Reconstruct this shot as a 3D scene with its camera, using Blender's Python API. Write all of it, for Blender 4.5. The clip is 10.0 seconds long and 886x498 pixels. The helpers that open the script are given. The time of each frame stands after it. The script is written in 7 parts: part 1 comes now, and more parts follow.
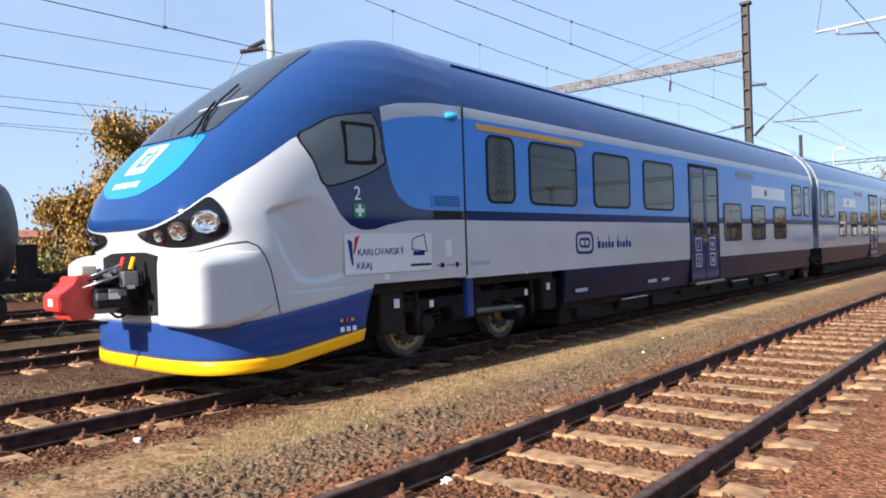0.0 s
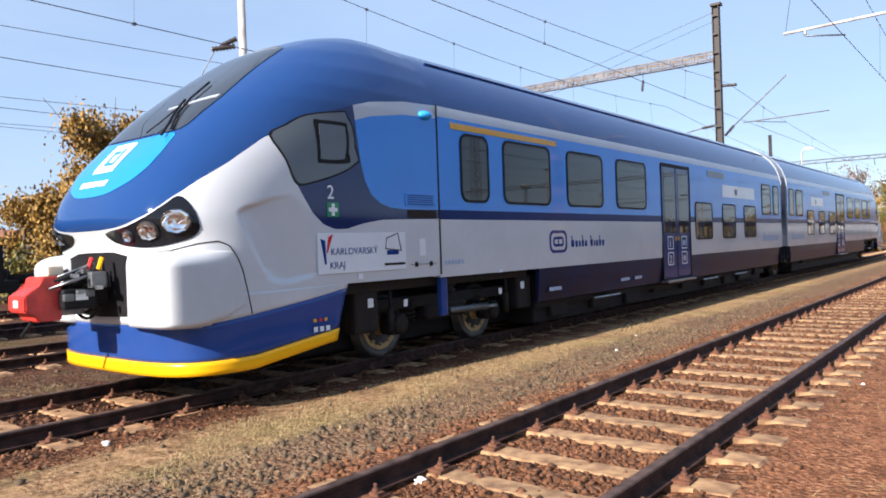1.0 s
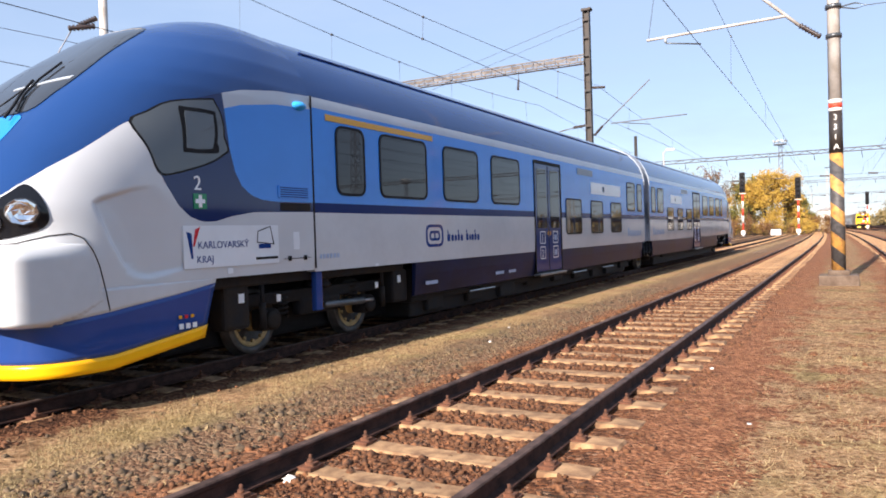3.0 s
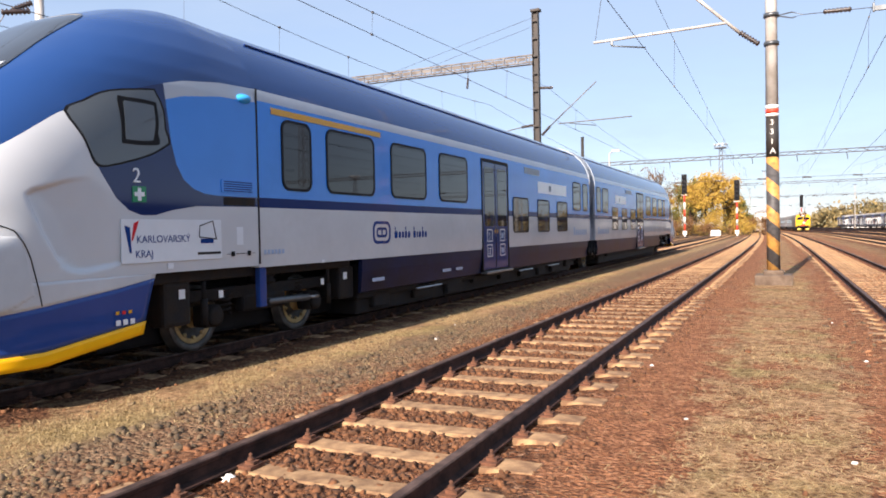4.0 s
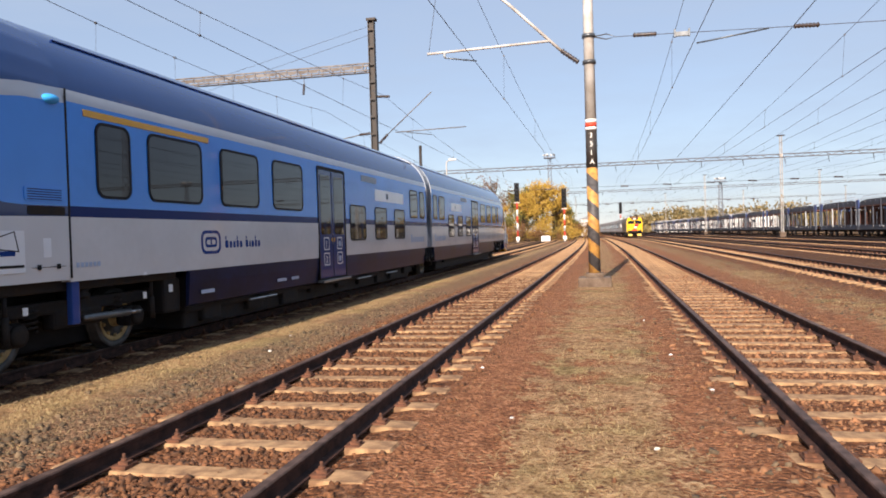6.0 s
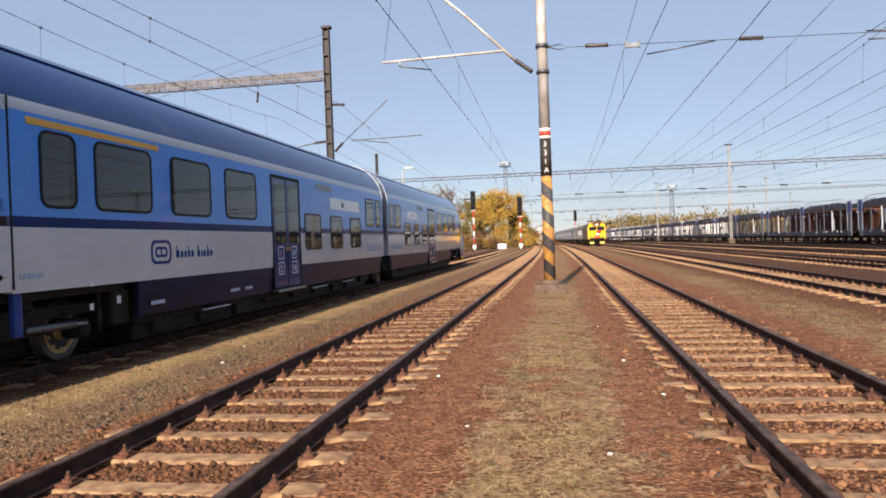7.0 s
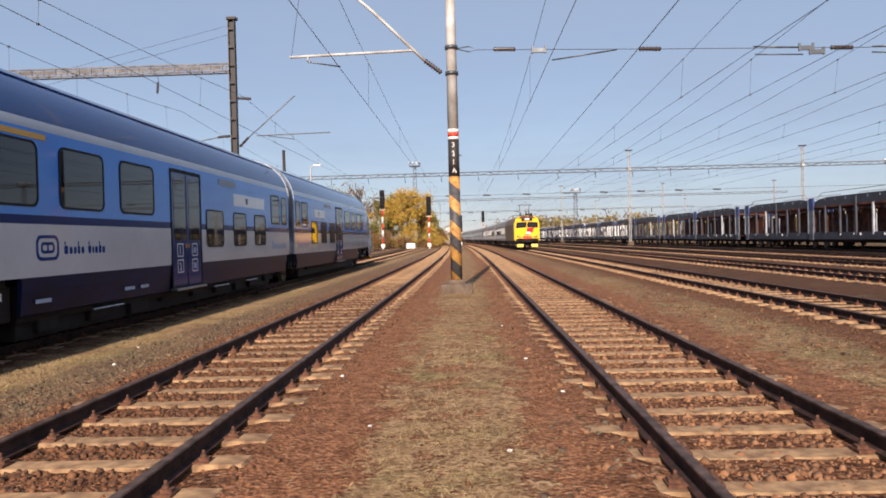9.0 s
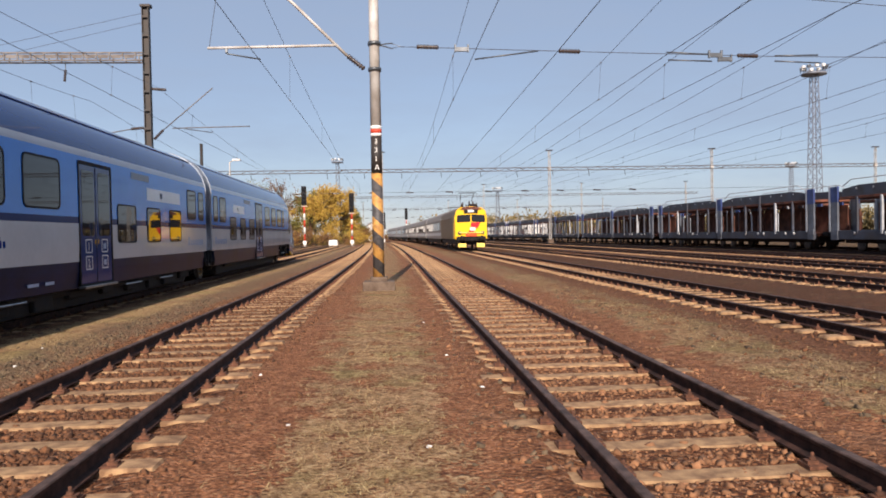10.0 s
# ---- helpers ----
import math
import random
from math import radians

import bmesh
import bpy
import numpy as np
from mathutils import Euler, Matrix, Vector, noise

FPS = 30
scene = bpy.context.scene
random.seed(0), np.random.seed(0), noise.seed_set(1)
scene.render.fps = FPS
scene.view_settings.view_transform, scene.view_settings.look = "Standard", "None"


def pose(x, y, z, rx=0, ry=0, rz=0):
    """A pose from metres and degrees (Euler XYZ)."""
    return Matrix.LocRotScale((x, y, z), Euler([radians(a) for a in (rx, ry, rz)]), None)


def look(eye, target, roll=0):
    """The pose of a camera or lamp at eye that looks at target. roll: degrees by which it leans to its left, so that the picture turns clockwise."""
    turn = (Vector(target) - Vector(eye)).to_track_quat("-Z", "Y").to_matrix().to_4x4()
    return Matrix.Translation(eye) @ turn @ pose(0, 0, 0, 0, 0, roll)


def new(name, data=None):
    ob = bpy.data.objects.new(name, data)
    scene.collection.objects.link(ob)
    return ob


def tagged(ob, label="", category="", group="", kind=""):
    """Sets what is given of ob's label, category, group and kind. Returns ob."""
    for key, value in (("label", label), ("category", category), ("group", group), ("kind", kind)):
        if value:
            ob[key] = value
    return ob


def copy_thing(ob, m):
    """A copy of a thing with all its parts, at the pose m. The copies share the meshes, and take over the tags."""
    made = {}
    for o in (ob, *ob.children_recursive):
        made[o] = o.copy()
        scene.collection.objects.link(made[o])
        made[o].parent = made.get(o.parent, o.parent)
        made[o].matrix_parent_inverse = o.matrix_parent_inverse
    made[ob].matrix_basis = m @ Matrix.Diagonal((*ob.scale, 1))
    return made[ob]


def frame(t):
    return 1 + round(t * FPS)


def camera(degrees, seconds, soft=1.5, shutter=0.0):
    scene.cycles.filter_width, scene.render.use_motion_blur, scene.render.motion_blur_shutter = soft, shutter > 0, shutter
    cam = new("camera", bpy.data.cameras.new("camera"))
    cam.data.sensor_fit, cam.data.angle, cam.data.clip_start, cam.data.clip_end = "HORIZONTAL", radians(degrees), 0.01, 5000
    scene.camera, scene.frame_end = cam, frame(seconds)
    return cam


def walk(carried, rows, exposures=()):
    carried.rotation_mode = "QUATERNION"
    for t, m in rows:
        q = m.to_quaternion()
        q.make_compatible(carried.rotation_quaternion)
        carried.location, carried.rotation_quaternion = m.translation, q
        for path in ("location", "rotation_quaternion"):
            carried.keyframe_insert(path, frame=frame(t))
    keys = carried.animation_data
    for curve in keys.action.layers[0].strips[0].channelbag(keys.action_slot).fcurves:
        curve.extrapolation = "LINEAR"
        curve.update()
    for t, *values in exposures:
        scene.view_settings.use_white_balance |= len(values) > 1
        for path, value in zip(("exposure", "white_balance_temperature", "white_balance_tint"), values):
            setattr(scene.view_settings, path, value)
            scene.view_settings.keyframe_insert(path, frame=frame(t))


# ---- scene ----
cam = camera(62.51, 10.0, soft=1.8)
PATH = [
    (0, pose(-0.225, -0.146, 1.622, 89.85, 1.82, 40.23)),
    (0.5, pose(-0.223, -0.134, 1.619, 89.75, 2.08, 39.53)),
    (1, pose(-0.223, -0.126, 1.621, 89.72, 1.97, 38.28)),
    (1.5, pose(-0.219, -0.110, 1.613, 89.44, 1.73, 36.49)),
    (2, pose(-0.202, -0.096, 1.616, 89.00, 1.61, 33.52)),
    (2.5, pose(-0.191, -0.081, 1.613, 89.09, 1.89, 30.99)),
    (4, pose(-0.169, -0.047, 1.603, 88.68, 1.18, 24.90)),
    (4.5, pose(-0.142, -0.050, 1.605, 88.92, 1.22, 22.03)),
    (5, pose(-0.107, -0.040, 1.616, 88.90, 1.19, 17.70)),
    (5.5, pose(-0.089, -0.031, 1.611, 88.71, 1.44, 14.72)),
    (7, pose(-0.056, -0.017, 1.614, 89.47, 2.06, 9.10)),
    (7.5, pose(-0.043, -0.014, 1.616, 89.47, 1.90, 7.80)),
    (8, pose(-0.032, -0.001, 1.611, 89.45, 1.82, 6.04)),
    (8.5, pose(-0.028, 0.010, 1.605, 89.13, 1.61, 4.34)),
    (9, pose(-0.021, 0.005, 1.608, 89.21, 1.40, 1.96)),
    (9.5, pose(-0.014, -0.007, 1.613, 88.82, 1.28, -1.09)),
    (10, pose(0.000, -0.000, 1.605, 88.87, 1.08, -4.06)),
]
EXPOSURES = [(0.0, 1.06, 6450, 15), (2.5, 1.10, 6650, 17), (4.5, 1.08, 7050, 18), (5.5, 0.92, 7150, 18), (7.0, 0.62, 7050, 19), (8.5, 0.51, 6980, 19), (10.0, 0.42, 6950, 19)]
walk(cam, PATH, EXPOSURES)

# ---- light ----
SUN_EL, SUN_ROT = radians(29), radians(184.5)
world = bpy.data.worlds.new("sky")
scene.world = world
world.use_nodes = True
wn, wl = world.node_tree.nodes, world.node_tree.links
sky = wn.new("ShaderNodeTexSky")
sky.sky_type = "NISHITA"
sky.sun_disc = False
sky.sun_elevation, sky.sun_rotation = SUN_EL, SUN_ROT
sky.air_density, sky.dust_density, sky.ozone_density = 1.0, 0.15, 3.2
# thin high cloud
wco, wno, wra, wmx = wn.new("ShaderNodeTexCoord"), wn.new("ShaderNodeTexNoise"), wn.new("ShaderNodeValToRGB"), wn.new("ShaderNodeMix")
wma = wn.new("ShaderNodeMapping")
wma.inputs["Scale"].default_value = (1.2, 1.6, 5.0)
wma.inputs["Rotation"].default_value = (0.25, 0.2, 0.6)
wno.inputs["Scale"].default_value, wno.inputs["Detail"].default_value, wno.inputs["Roughness"].default_value = 1.6, 7, 0.62
wra.color_ramp.elements[0].position, wra.color_ramp.elements[0].color = 0.40, (0.60, 0.60, 0.60, 1)
wra.color_ramp.elements[1].position, wra.color_ramp.elements[1].color = 0.72, (0.90, 0.90, 0.90, 1)
wmx.data_type = "RGBA"
wmx.inputs[7].default_value = (2.85, 3.90, 5.35, 1)
wl.new(wco.outputs["Generated"], wma.inputs[0])
wl.new(wma.outputs[0], wno.inputs["Vector"])
wl.new(wno.outputs[0], wra.inputs[0])
wl.new(wra.outputs[0], wmx.inputs[0])
wl.new(sky.outputs[0], wmx.inputs[6])
wl.new(wmx.outputs[2], wn["Background"].inputs[0])
wn["Background"].inputs[1].default_value = 0.09
sun = new("sun", bpy.data.lights.new("sun", "SUN"))
sun.data.energy, sun.data.angle, sun.data.color = 5.0, radians(0.55), (1.0, 0.93, 0.82)
to_sun = Vector((math.cos(SUN_EL) * math.sin(SUN_ROT), math.cos(SUN_EL) * math.cos(SUN_ROT), math.sin(SUN_EL)))
sun.matrix_world = look(to_sun * 50, (0, 0, 0))


# ---- materials ----
def nodes_of(name):
    m = bpy.data.materials.new(name)
    m.use_nodes = True
    return m, m.node_tree.nodes, m.node_tree.links, m.node_tree.nodes["Principled BSDF"]


def mat(name, color, rough=0.6, metal=0.0, vary=0.12, scale=6.0, fine=60.0, bump=0.15, coat=0.0, tone=None, rand=0.0, dist=0.004):
    """A surface with grain at two scales. tone: the colour of its stains. rand: how far whole pieces differ."""
    m, n, l, p = nodes_of(name)
    co = n.new("ShaderNodeTexCoord")
    a, b = n.new("ShaderNodeTexNoise"), n.new("ShaderNodeTexNoise")
    a.inputs["Scale"].default_value, b.inputs["Scale"].default_value = scale, fine
    a.inputs["Detail"].default_value, b.inputs["Detail"].default_value = 5, 4
    l.new(co.outputs["Object"], a.inputs["Vector"])
    l.new(co.outputs["Object"], b.inputs["Vector"])
    ramp = n.new("ShaderNodeValToRGB")
    c = Vector(color)
    t = Vector(tone) if tone else c * (1 - 2.2 * vary)
    ramp.color_ramp.elements[0].position, ramp.color_ramp.elements[1].position = 0.35, 0.65
    ramp.color_ramp.elements[0].color = (*t, 1)
    ramp.color_ramp.elements[1].color = (*(c * (1 + vary)), 1)
    l.new(a.outputs[0], ramp.inputs[0])
    hsv = n.new("ShaderNodeHueSaturation")
    mr = n.new("ShaderNodeMapRange")
    mr.inputs[3].default_value, mr.inputs[4].default_value = 1 - vary * 1.5, 1 + vary * 1.5
    l.new(b.outputs[0], mr.inputs[0])
    l.new(mr.outputs[0], hsv.inputs["Value"])
    last = ramp.outputs[0]
    if rand:
        oi = n.new("ShaderNodeObjectInfo")
        geo = n.new("ShaderNodeNewGeometry")
        add = n.new("ShaderNodeMath")
        l.new(oi.outputs["Random"], add.inputs[0])
        l.new(geo.outputs["Random Per Island"], add.inputs[1])
        r2 = n.new("ShaderNodeMapRange")
        r2.inputs[2].default_value = 2.0
        r2.inputs[3].default_value, r2.inputs[4].default_value = 1 - rand, 1 + rand
        l.new(add.outputs[0], r2.inputs[0])
        h2 = n.new("ShaderNodeHueSaturation")
        l.new(r2.outputs[0], h2.inputs["Value"])
        l.new(last, h2.inputs["Color"])
        last = h2.outputs[0]
    l.new(last, hsv.inputs["Color"])
    l.new(hsv.outputs[0], p.inputs["Base Color"])
    p.inputs["Roughness"].default_value, p.inputs["Metallic"].default_value = rough, metal
    p.inputs["Coat Weight"].default_value, p.inputs["Coat Roughness"].default_value = coat, 0.06
    if bump:
        bn = n.new("ShaderNodeBump")
        bn.inputs["Strength"].default_value, bn.inputs["Distance"].default_value = bump, dist
        l.new(b.outputs[0], bn.inputs["Height"])
        l.new(bn.outputs[0], p.inputs["Normal"])
    return m


def paint(name, color, rough=0.09, coat=0.0):
    m = mat(name, color, rough, 0.0, 0.035, 0.7, 9.0, 0.02, coat, dist=0.002)
    m.node_tree.nodes["Principled BSDF"].inputs["Specular IOR Level"].default_value = 0.33
    return m


BLUE = paint("dark_blue_paint", (0.011, 0.048, 0.172), 0.06)
SKYBLUE = paint("light_blue_paint", (0.026, 0.22, 0.69))
NAVY = paint("navy_paint", (0.008, 0.022, 0.115), 0.16)
NAVY.node_tree.nodes["Principled BSDF"].inputs["Specular IOR Level"].default_value = 0.1
SKIRT = mat("dark_navy_skirt_paint", (0.007, 0.014, 0.052), 0.3, 0.0, 0.2, 1.2, 14, 0.03, tone=(0.011, 0.013, 0.030), dist=0.002)
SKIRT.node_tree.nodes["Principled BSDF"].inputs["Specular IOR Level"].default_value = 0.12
GREY = paint("silver_grey_paint", (0.54, 0.565, 0.59))
STRIPE = paint("pale_grey_stripe_paint", (0.42, 0.47, 0.53))
YELLOW = paint("yellow_paint", (0.92, 0.45, 0.005), 0.3)
AMBER = paint("amber_stripe_paint", (0.62, 0.33, 0.03))
WHITE = paint("white_film", (0.72, 0.76, 0.80))
CYAN = paint("cyan_film", (0.012, 0.22, 0.58))
REDCAP = mat("red_plastic", (0.55, 0.04, 0.03), 0.45, bump=0.1)
# rubber; also the painted shade in the coupler recess and bogie bay
BLACK = mat("black_rubber_and_shade", (0.012, 0.012, 0.014), 0.6, bump=0.2)
UNDER = mat("dirty_underframe_steel", (0.014, 0.014, 0.016), 0.7, 0.1, 0.25, 5, 40, 0.3, tone=(0.026, 0.020, 0.016))
WHEELM = mat("pale_ochre_wheel_paint", (0.44, 0.31, 0.14), 0.5, 0.2, 0.15)
STEEL = mat("worn_steel", (0.32, 0.32, 0.33), 0.35, 0.9, 0.15)
GALV = mat("galvanised_grey_mast_paint", (0.52, 0.50, 0.47), 0.55, 0.0, 0.12, 2, 30, 0.15, tone=(0.36, 0.32, 0.28))
DARKMAST = mat("dark_grey_weathered_mast_paint", (0.032, 0.030, 0.030), 0.6, 0.3, 0.2, 3, 40, 0.2, tone=(0.045, 0.034, 0.028))
LATTICE = mat("rusty_grey_lattice_paint", (0.165, 0.15, 0.14), 0.65, 0.2, 0.2, 3, 40, 0.2, tone=(0.09, 0.07, 0.058))
WIREM = mat("copper_wire_dark", (0.10, 0.10, 0.11), 0.5, 0.6, 0.1, bump=0)
RAILSIDE = mat("rail_rust_brown", (0.055, 0.028, 0.022), 0.75, 0.1, 0.3, 8, 70, 0.3, tone=(0.028, 0.017, 0.015))
RAILTOP = mat("rail_head_worn_steel", (0.095, 0.062, 0.052), 0.6, 0.0, 0.25, 8, 90, 0.1)
SLEEPER = mat("weathered_concrete_sleeper", (0.35, 0.21, 0.105), 0.9, 0, 0.16, 9, 90, 0.6, tone=(0.18, 0.095, 0.048), rand=0.22, dist=0.006)
for dull in (RAILSIDE, RAILTOP, UNDER, BLACK):
    dull.node_tree.nodes["Principled BSDF"].inputs["Specular IOR Level"].default_value = 0.15
CLIPM = mat("rusty_fastening", (0.15, 0.060, 0.032), 0.85, 0.1, 0.25, 20, 120, 0.4)
STONE = mat("rust_stained_ballast_stone", (0.148, 0.062, 0.027), 0.95, 0, 0.25, 25, 120, 0.6, rand=0.65)
CONC = mat("old_concrete", (0.14, 0.10, 0.072), 0.92, 0, 0.15, 5, 60, 0.6, tone=(0.09, 0.058, 0.04))


def glass_pane(name, color, rough=0.04, spec=0.3):
    m, n, l, p = nodes_of(name)
    p.inputs["Base Color"].default_value = (*color, 1)
    p.inputs["Roughness"].default_value, p.inputs["IOR"].default_value = rough, 1.55
    p.inputs["Specular IOR Level"].default_value = spec
    return m


TINTED = glass_pane("tinted_window_glass", (0.012, 0.012, 0.014), 0.02, 0.4)
SCREEN = glass_pane("dark_windscreen_glass", (0.028, 0.033, 0.042), 0.02, 0.7)


def ground_material():
    """Rust-stained ballast near the tracks, dry grass and cinders between them, older, darker ballast on the outer
    sidings, the railcar's shadow deepened in the colour.
    """
    m, n, l, p = nodes_of("railway_yard_ground")
    co = n.new("ShaderNodeTexCoord")

    def noise_tex(scale, detail=5):
        t = n.new("ShaderNodeTexNoise")
        t.inputs["Scale"].default_value, t.inputs["Detail"].default_value = scale, detail
        l.new(co.outputs["Object"], t.inputs["Vector"])
        return t.outputs[0]

    def ramp(src, stops):
        r = n.new("ShaderNodeValToRGB")
        e = r.color_ramp.elements
        while len(e) < len(stops):
            e.new(0.5)
        for el, (pos, c) in zip(e, stops):
            el.position, el.color = pos, (*c, 1)
        l.new(src, r.inputs[0])
        return r.outputs[0]

    def mixc(fac, a, b, mode="MIX"):
        x = n.new("ShaderNodeMix")
        x.data_type, x.blend_type = "RGBA", mode
        if isinstance(fac, float):
            x.inputs[0].default_value = fac
        else:
            l.new(fac, x.inputs[0])
        l.new(a, x.inputs[6])
        l.new(b, x.inputs[7])
        return x.outputs[2]

    def sm(src, lo, hi):
        r = n.new("ShaderNodeMapRange")
        r.interpolation_type = "SMOOTHSTEP"
        r.inputs[1].default_value, r.inputs[2].default_value = lo, hi
        l.new(src, r.inputs[0])
        return r.outputs[0]

    def math2(op, a, b):
        x = n.new("ShaderNodeMath")
        x.operation = op
        for k, s in enumerate((a, b)):
            if isinstance(s, float):
                x.inputs[k].default_value = s
            else:
                l.new(s, x.inputs[k])
        return x.outputs[0]

    big, mid, fine, grit = noise_tex(0.35), noise_tex(2.2), noise_tex(26), noise_tex(110, 3)
    vor = n.new("ShaderNodeTexVoronoi")
    vor.inputs["Scale"].default_value = 24
    l.new(co.outputs["Object"], vor.inputs["Vector"])
    sep = n.new("ShaderNodeSeparateColor")
    l.new(vor.outputs["Color"], sep.inputs[0])
    ball = ramp(sep.outputs[0], [(0.0, (0.065, 0.023, 0.012)), (0.5, (0.195, 0.075, 0.033)), (0.85, (0.28, 0.122, 0.058)), (1.0, (0.33, 0.19, 0.12))])
    cinder = ramp(fine, [(0.3, (0.14, 0.052, 0.025)), (0.5, (0.32, 0.132, 0.062)), (0.72, (0.43, 0.215, 0.115))])
    grass = ramp(fine, [(0.28, (0.16, 0.080, 0.036)), (0.48, (0.365, 0.215, 0.108)), (0.72, (0.50, 0.335, 0.185))])
    green = ramp(fine, [(0.3, (0.10, 0.095, 0.030)), (0.7, (0.30, 0.275, 0.095))])
    grass = mixc(math2("MULTIPLY", sm(noise_tex(0.8), 0.50, 0.66), 0.45), grass, green)
    at = n.new("ShaderNodeAttribute")
    at.attribute_name = "offset"
    off = math2("ADD", at.outputs["Fac"], math2("MULTIPLY", math2("SUBTRACT", mid, 0.5), 0.9))
    off = math2("ADD", off, math2("MULTIPLY", math2("SUBTRACT", fine, 0.5), 0.5))
    ga = n.new("ShaderNodeAttribute")
    ga.attribute_name = "grass"
    gv = math2("ADD", ga.outputs["Fac"], math2("MULTIPLY", math2("SUBTRACT", mid, 0.5), 1.7))
    gv = math2("ADD", gv, math2("MULTIPLY", math2("SUBTRACT", fine, 0.5), 1.1))
    gv = math2("ADD", gv, math2("MULTIPLY", math2("SUBTRACT", big, 0.5), 0.9))
    gz = sm(gv, 0.38, 0.68)
    low = mixc(sm(off, 0.98, 1.35), ball, cinder)
    col = mixc(gz, low, grass)
    grey = ramp(sep.outputs[1], [(0.0, (0.065, 0.045, 0.028)), (1.0, (0.27, 0.20, 0.125))])
    col = mixc(math2("MULTIPLY", sm(noise_tex(0.9), 0.56, 0.70), 0.25), col, grey)
    dark = ramp(grit, [(0.3, (0.62, 0.62, 0.62)), (0.7, (1.25, 1.25, 1.25))])
    col = mixc(1.0, col, dark, "MULTIPLY")
    col = mixc(1.0, col, ramp(noise_tex(6.5, 6), [(0.36, (0.66, 0.63, 0.60)), (0.62, (1.12, 1.12, 1.12))]), "MULTIPLY")
    sx = n.new("ShaderNodeSeparateXYZ")
    l.new(co.outputs["Object"], sx.inputs[0])
    away = math2("ABSOLUTE", math2("ADD", sx.outputs["X"], 4.75), 0.0)
    verge = math2("SUBTRACT", 1.0, sm(math2("ADD", away, math2("MULTIPLY", math2("SUBTRACT", mid, 0.5), 0.8)), 0.25, 0.75))
    col = mixc(math2("MULTIPLY", verge, 0.6), col, grey)
    edge = math2("ADD", sx.outputs["X"], math2("MULTIPLY", math2("SUBTRACT", mid, 0.5), 1.6))
    # Beside the railcar: dark ballast, with its shadow painted into the colour as well.
    west = n.new("ShaderNodeMapRange")
    west.interpolation_type = "SMOOTHSTEP"
    west.inputs[1].default_value, west.inputs[2].default_value = -5.7, -6.7
    l.new(edge, west.inputs[0])
    soot_shade_mask = math2("MAXIMUM", sm(edge, 3.2, 7.5), west.outputs[0])
    soot_and_shade = ramp(fine, [(0.3, (0.20, 0.20, 0.21)), (0.7, (0.47, 0.45, 0.43))])
    col = mixc(math2("MULTIPLY", soot_shade_mask, 0.95), col, mixc(1.0, col, soot_and_shade, "MULTIPLY"))
    l.new(col, p.inputs["Base Color"])
    p.inputs["Roughness"].default_value = 0.95
    p.inputs["Specular IOR Level"].default_value = 0.2
    h = math2("ADD", math2("MULTIPLY", vor.outputs["Distance"], math2("ADD", -1.2, math2("MULTIPLY", gz, 1.1))), math2("ADD", fine, math2("MULTIPLY", grit, 0.5)))
    bn = n.new("ShaderNodeBump")
    bn.inputs["Strength"].default_value, bn.inputs["Distance"].default_value = 0.9, 0.035
    l.new(h, bn.inputs["Height"])
    l.new(bn.outputs[0], p.inputs["Normal"])
    return m


GROUND = ground_material()


# ---- mesh helpers ----
def part(name, bm, material, parent=None, label="", smooth=False):
    me = bpy.data.meshes.new(name)
    bm.normal_update()
    bm.to_mesh(me)
    bm.free()
    return part_of(name, me, material, parent, label, smooth)


def part_of(name, me, material, parent=None, label="", smooth=False):
    mats = material if isinstance(material, (list, tuple)) else [material]
    if not me.materials:
        for k in mats:
            me.materials.append(k)
    if smooth:
        me.polygons.foreach_set("use_smooth", [True] * len(me.polygons))
    ob = new(name, me)
    ob.parent = parent
    if label:
        ob["label"] = label
    return ob


def holder(name, m, label, category, group="", kind=""):
    ob = new(name)
    ob.matrix_basis = m
    return tagged(ob, label, category, group, kind)


def add_box(bm, c, s, bevel=0.0, m=None, mi=0):
    r = bmesh.ops.create_cube(bm, size=1.0)
    vs = r["verts"]
    bmesh.ops.scale(bm, vec=s, verts=vs)
    if bevel:
        es = list({e for v in vs for e in v.link_edges})
        out = bmesh.ops.bevel(bm, geom=es, offset=bevel, segments=2, affect="EDGES", profile=0.6)
        vs = list({v for f in out["faces"] for v in f.verts} | {v for v in vs if v.is_valid})
    bmesh.ops.translate(bm, vec=c, verts=vs)
    if m is not None:
        bmesh.ops.transform(bm, matrix=m, verts=vs)
    for f in {f for v in vs for f in v.link_faces}:
        f.material_index = mi
    return vs


def box(c, s, bevel=0.0):
    bm = bmesh.new()
    add_box(bm, c, s, bevel)
    return bm


def add_tube(bm, pts, r, n=8, close=True, mi=0):
    """A tube along pts; r: one radius or one for each point."""
    pts = [Vector(p) for p in pts]
    rs = r if isinstance(r, (list, tuple)) else [r] * len(pts)
    rings = []
    for i, p in enumerate(pts):
        d = (pts[min(i + 1, len(pts) - 1)] - pts[max(i - 1, 0)]).normalized()
        u = d.cross(Vector((0, 0, 1)))
        u = (u if u.length > 1e-3 else Vector((1, 0, 0))).normalized()
        w = u.cross(d)
        rings.append([bm.verts.new(p + rs[i] * (math.cos(a) * u + math.sin(a) * w)) for a in (2 * math.pi * k / n for k in range(n))])
    fs = []
    for a, b in zip(rings, rings[1:]):
        fs += [bm.faces.new((a[k], a[(k + 1) % n], b[(k + 1) % n], b[k])) for k in range(n)]
    if close:
        fs += [bm.faces.new(rings[0][::-1]), bm.faces.new(rings[-1])]
    for f in fs:
        f.material_index = mi
        f.smooth = n > 6
    return bm


def tube(pts, r, n=8):
    return add_tube(bmesh.new(), pts, r, n)


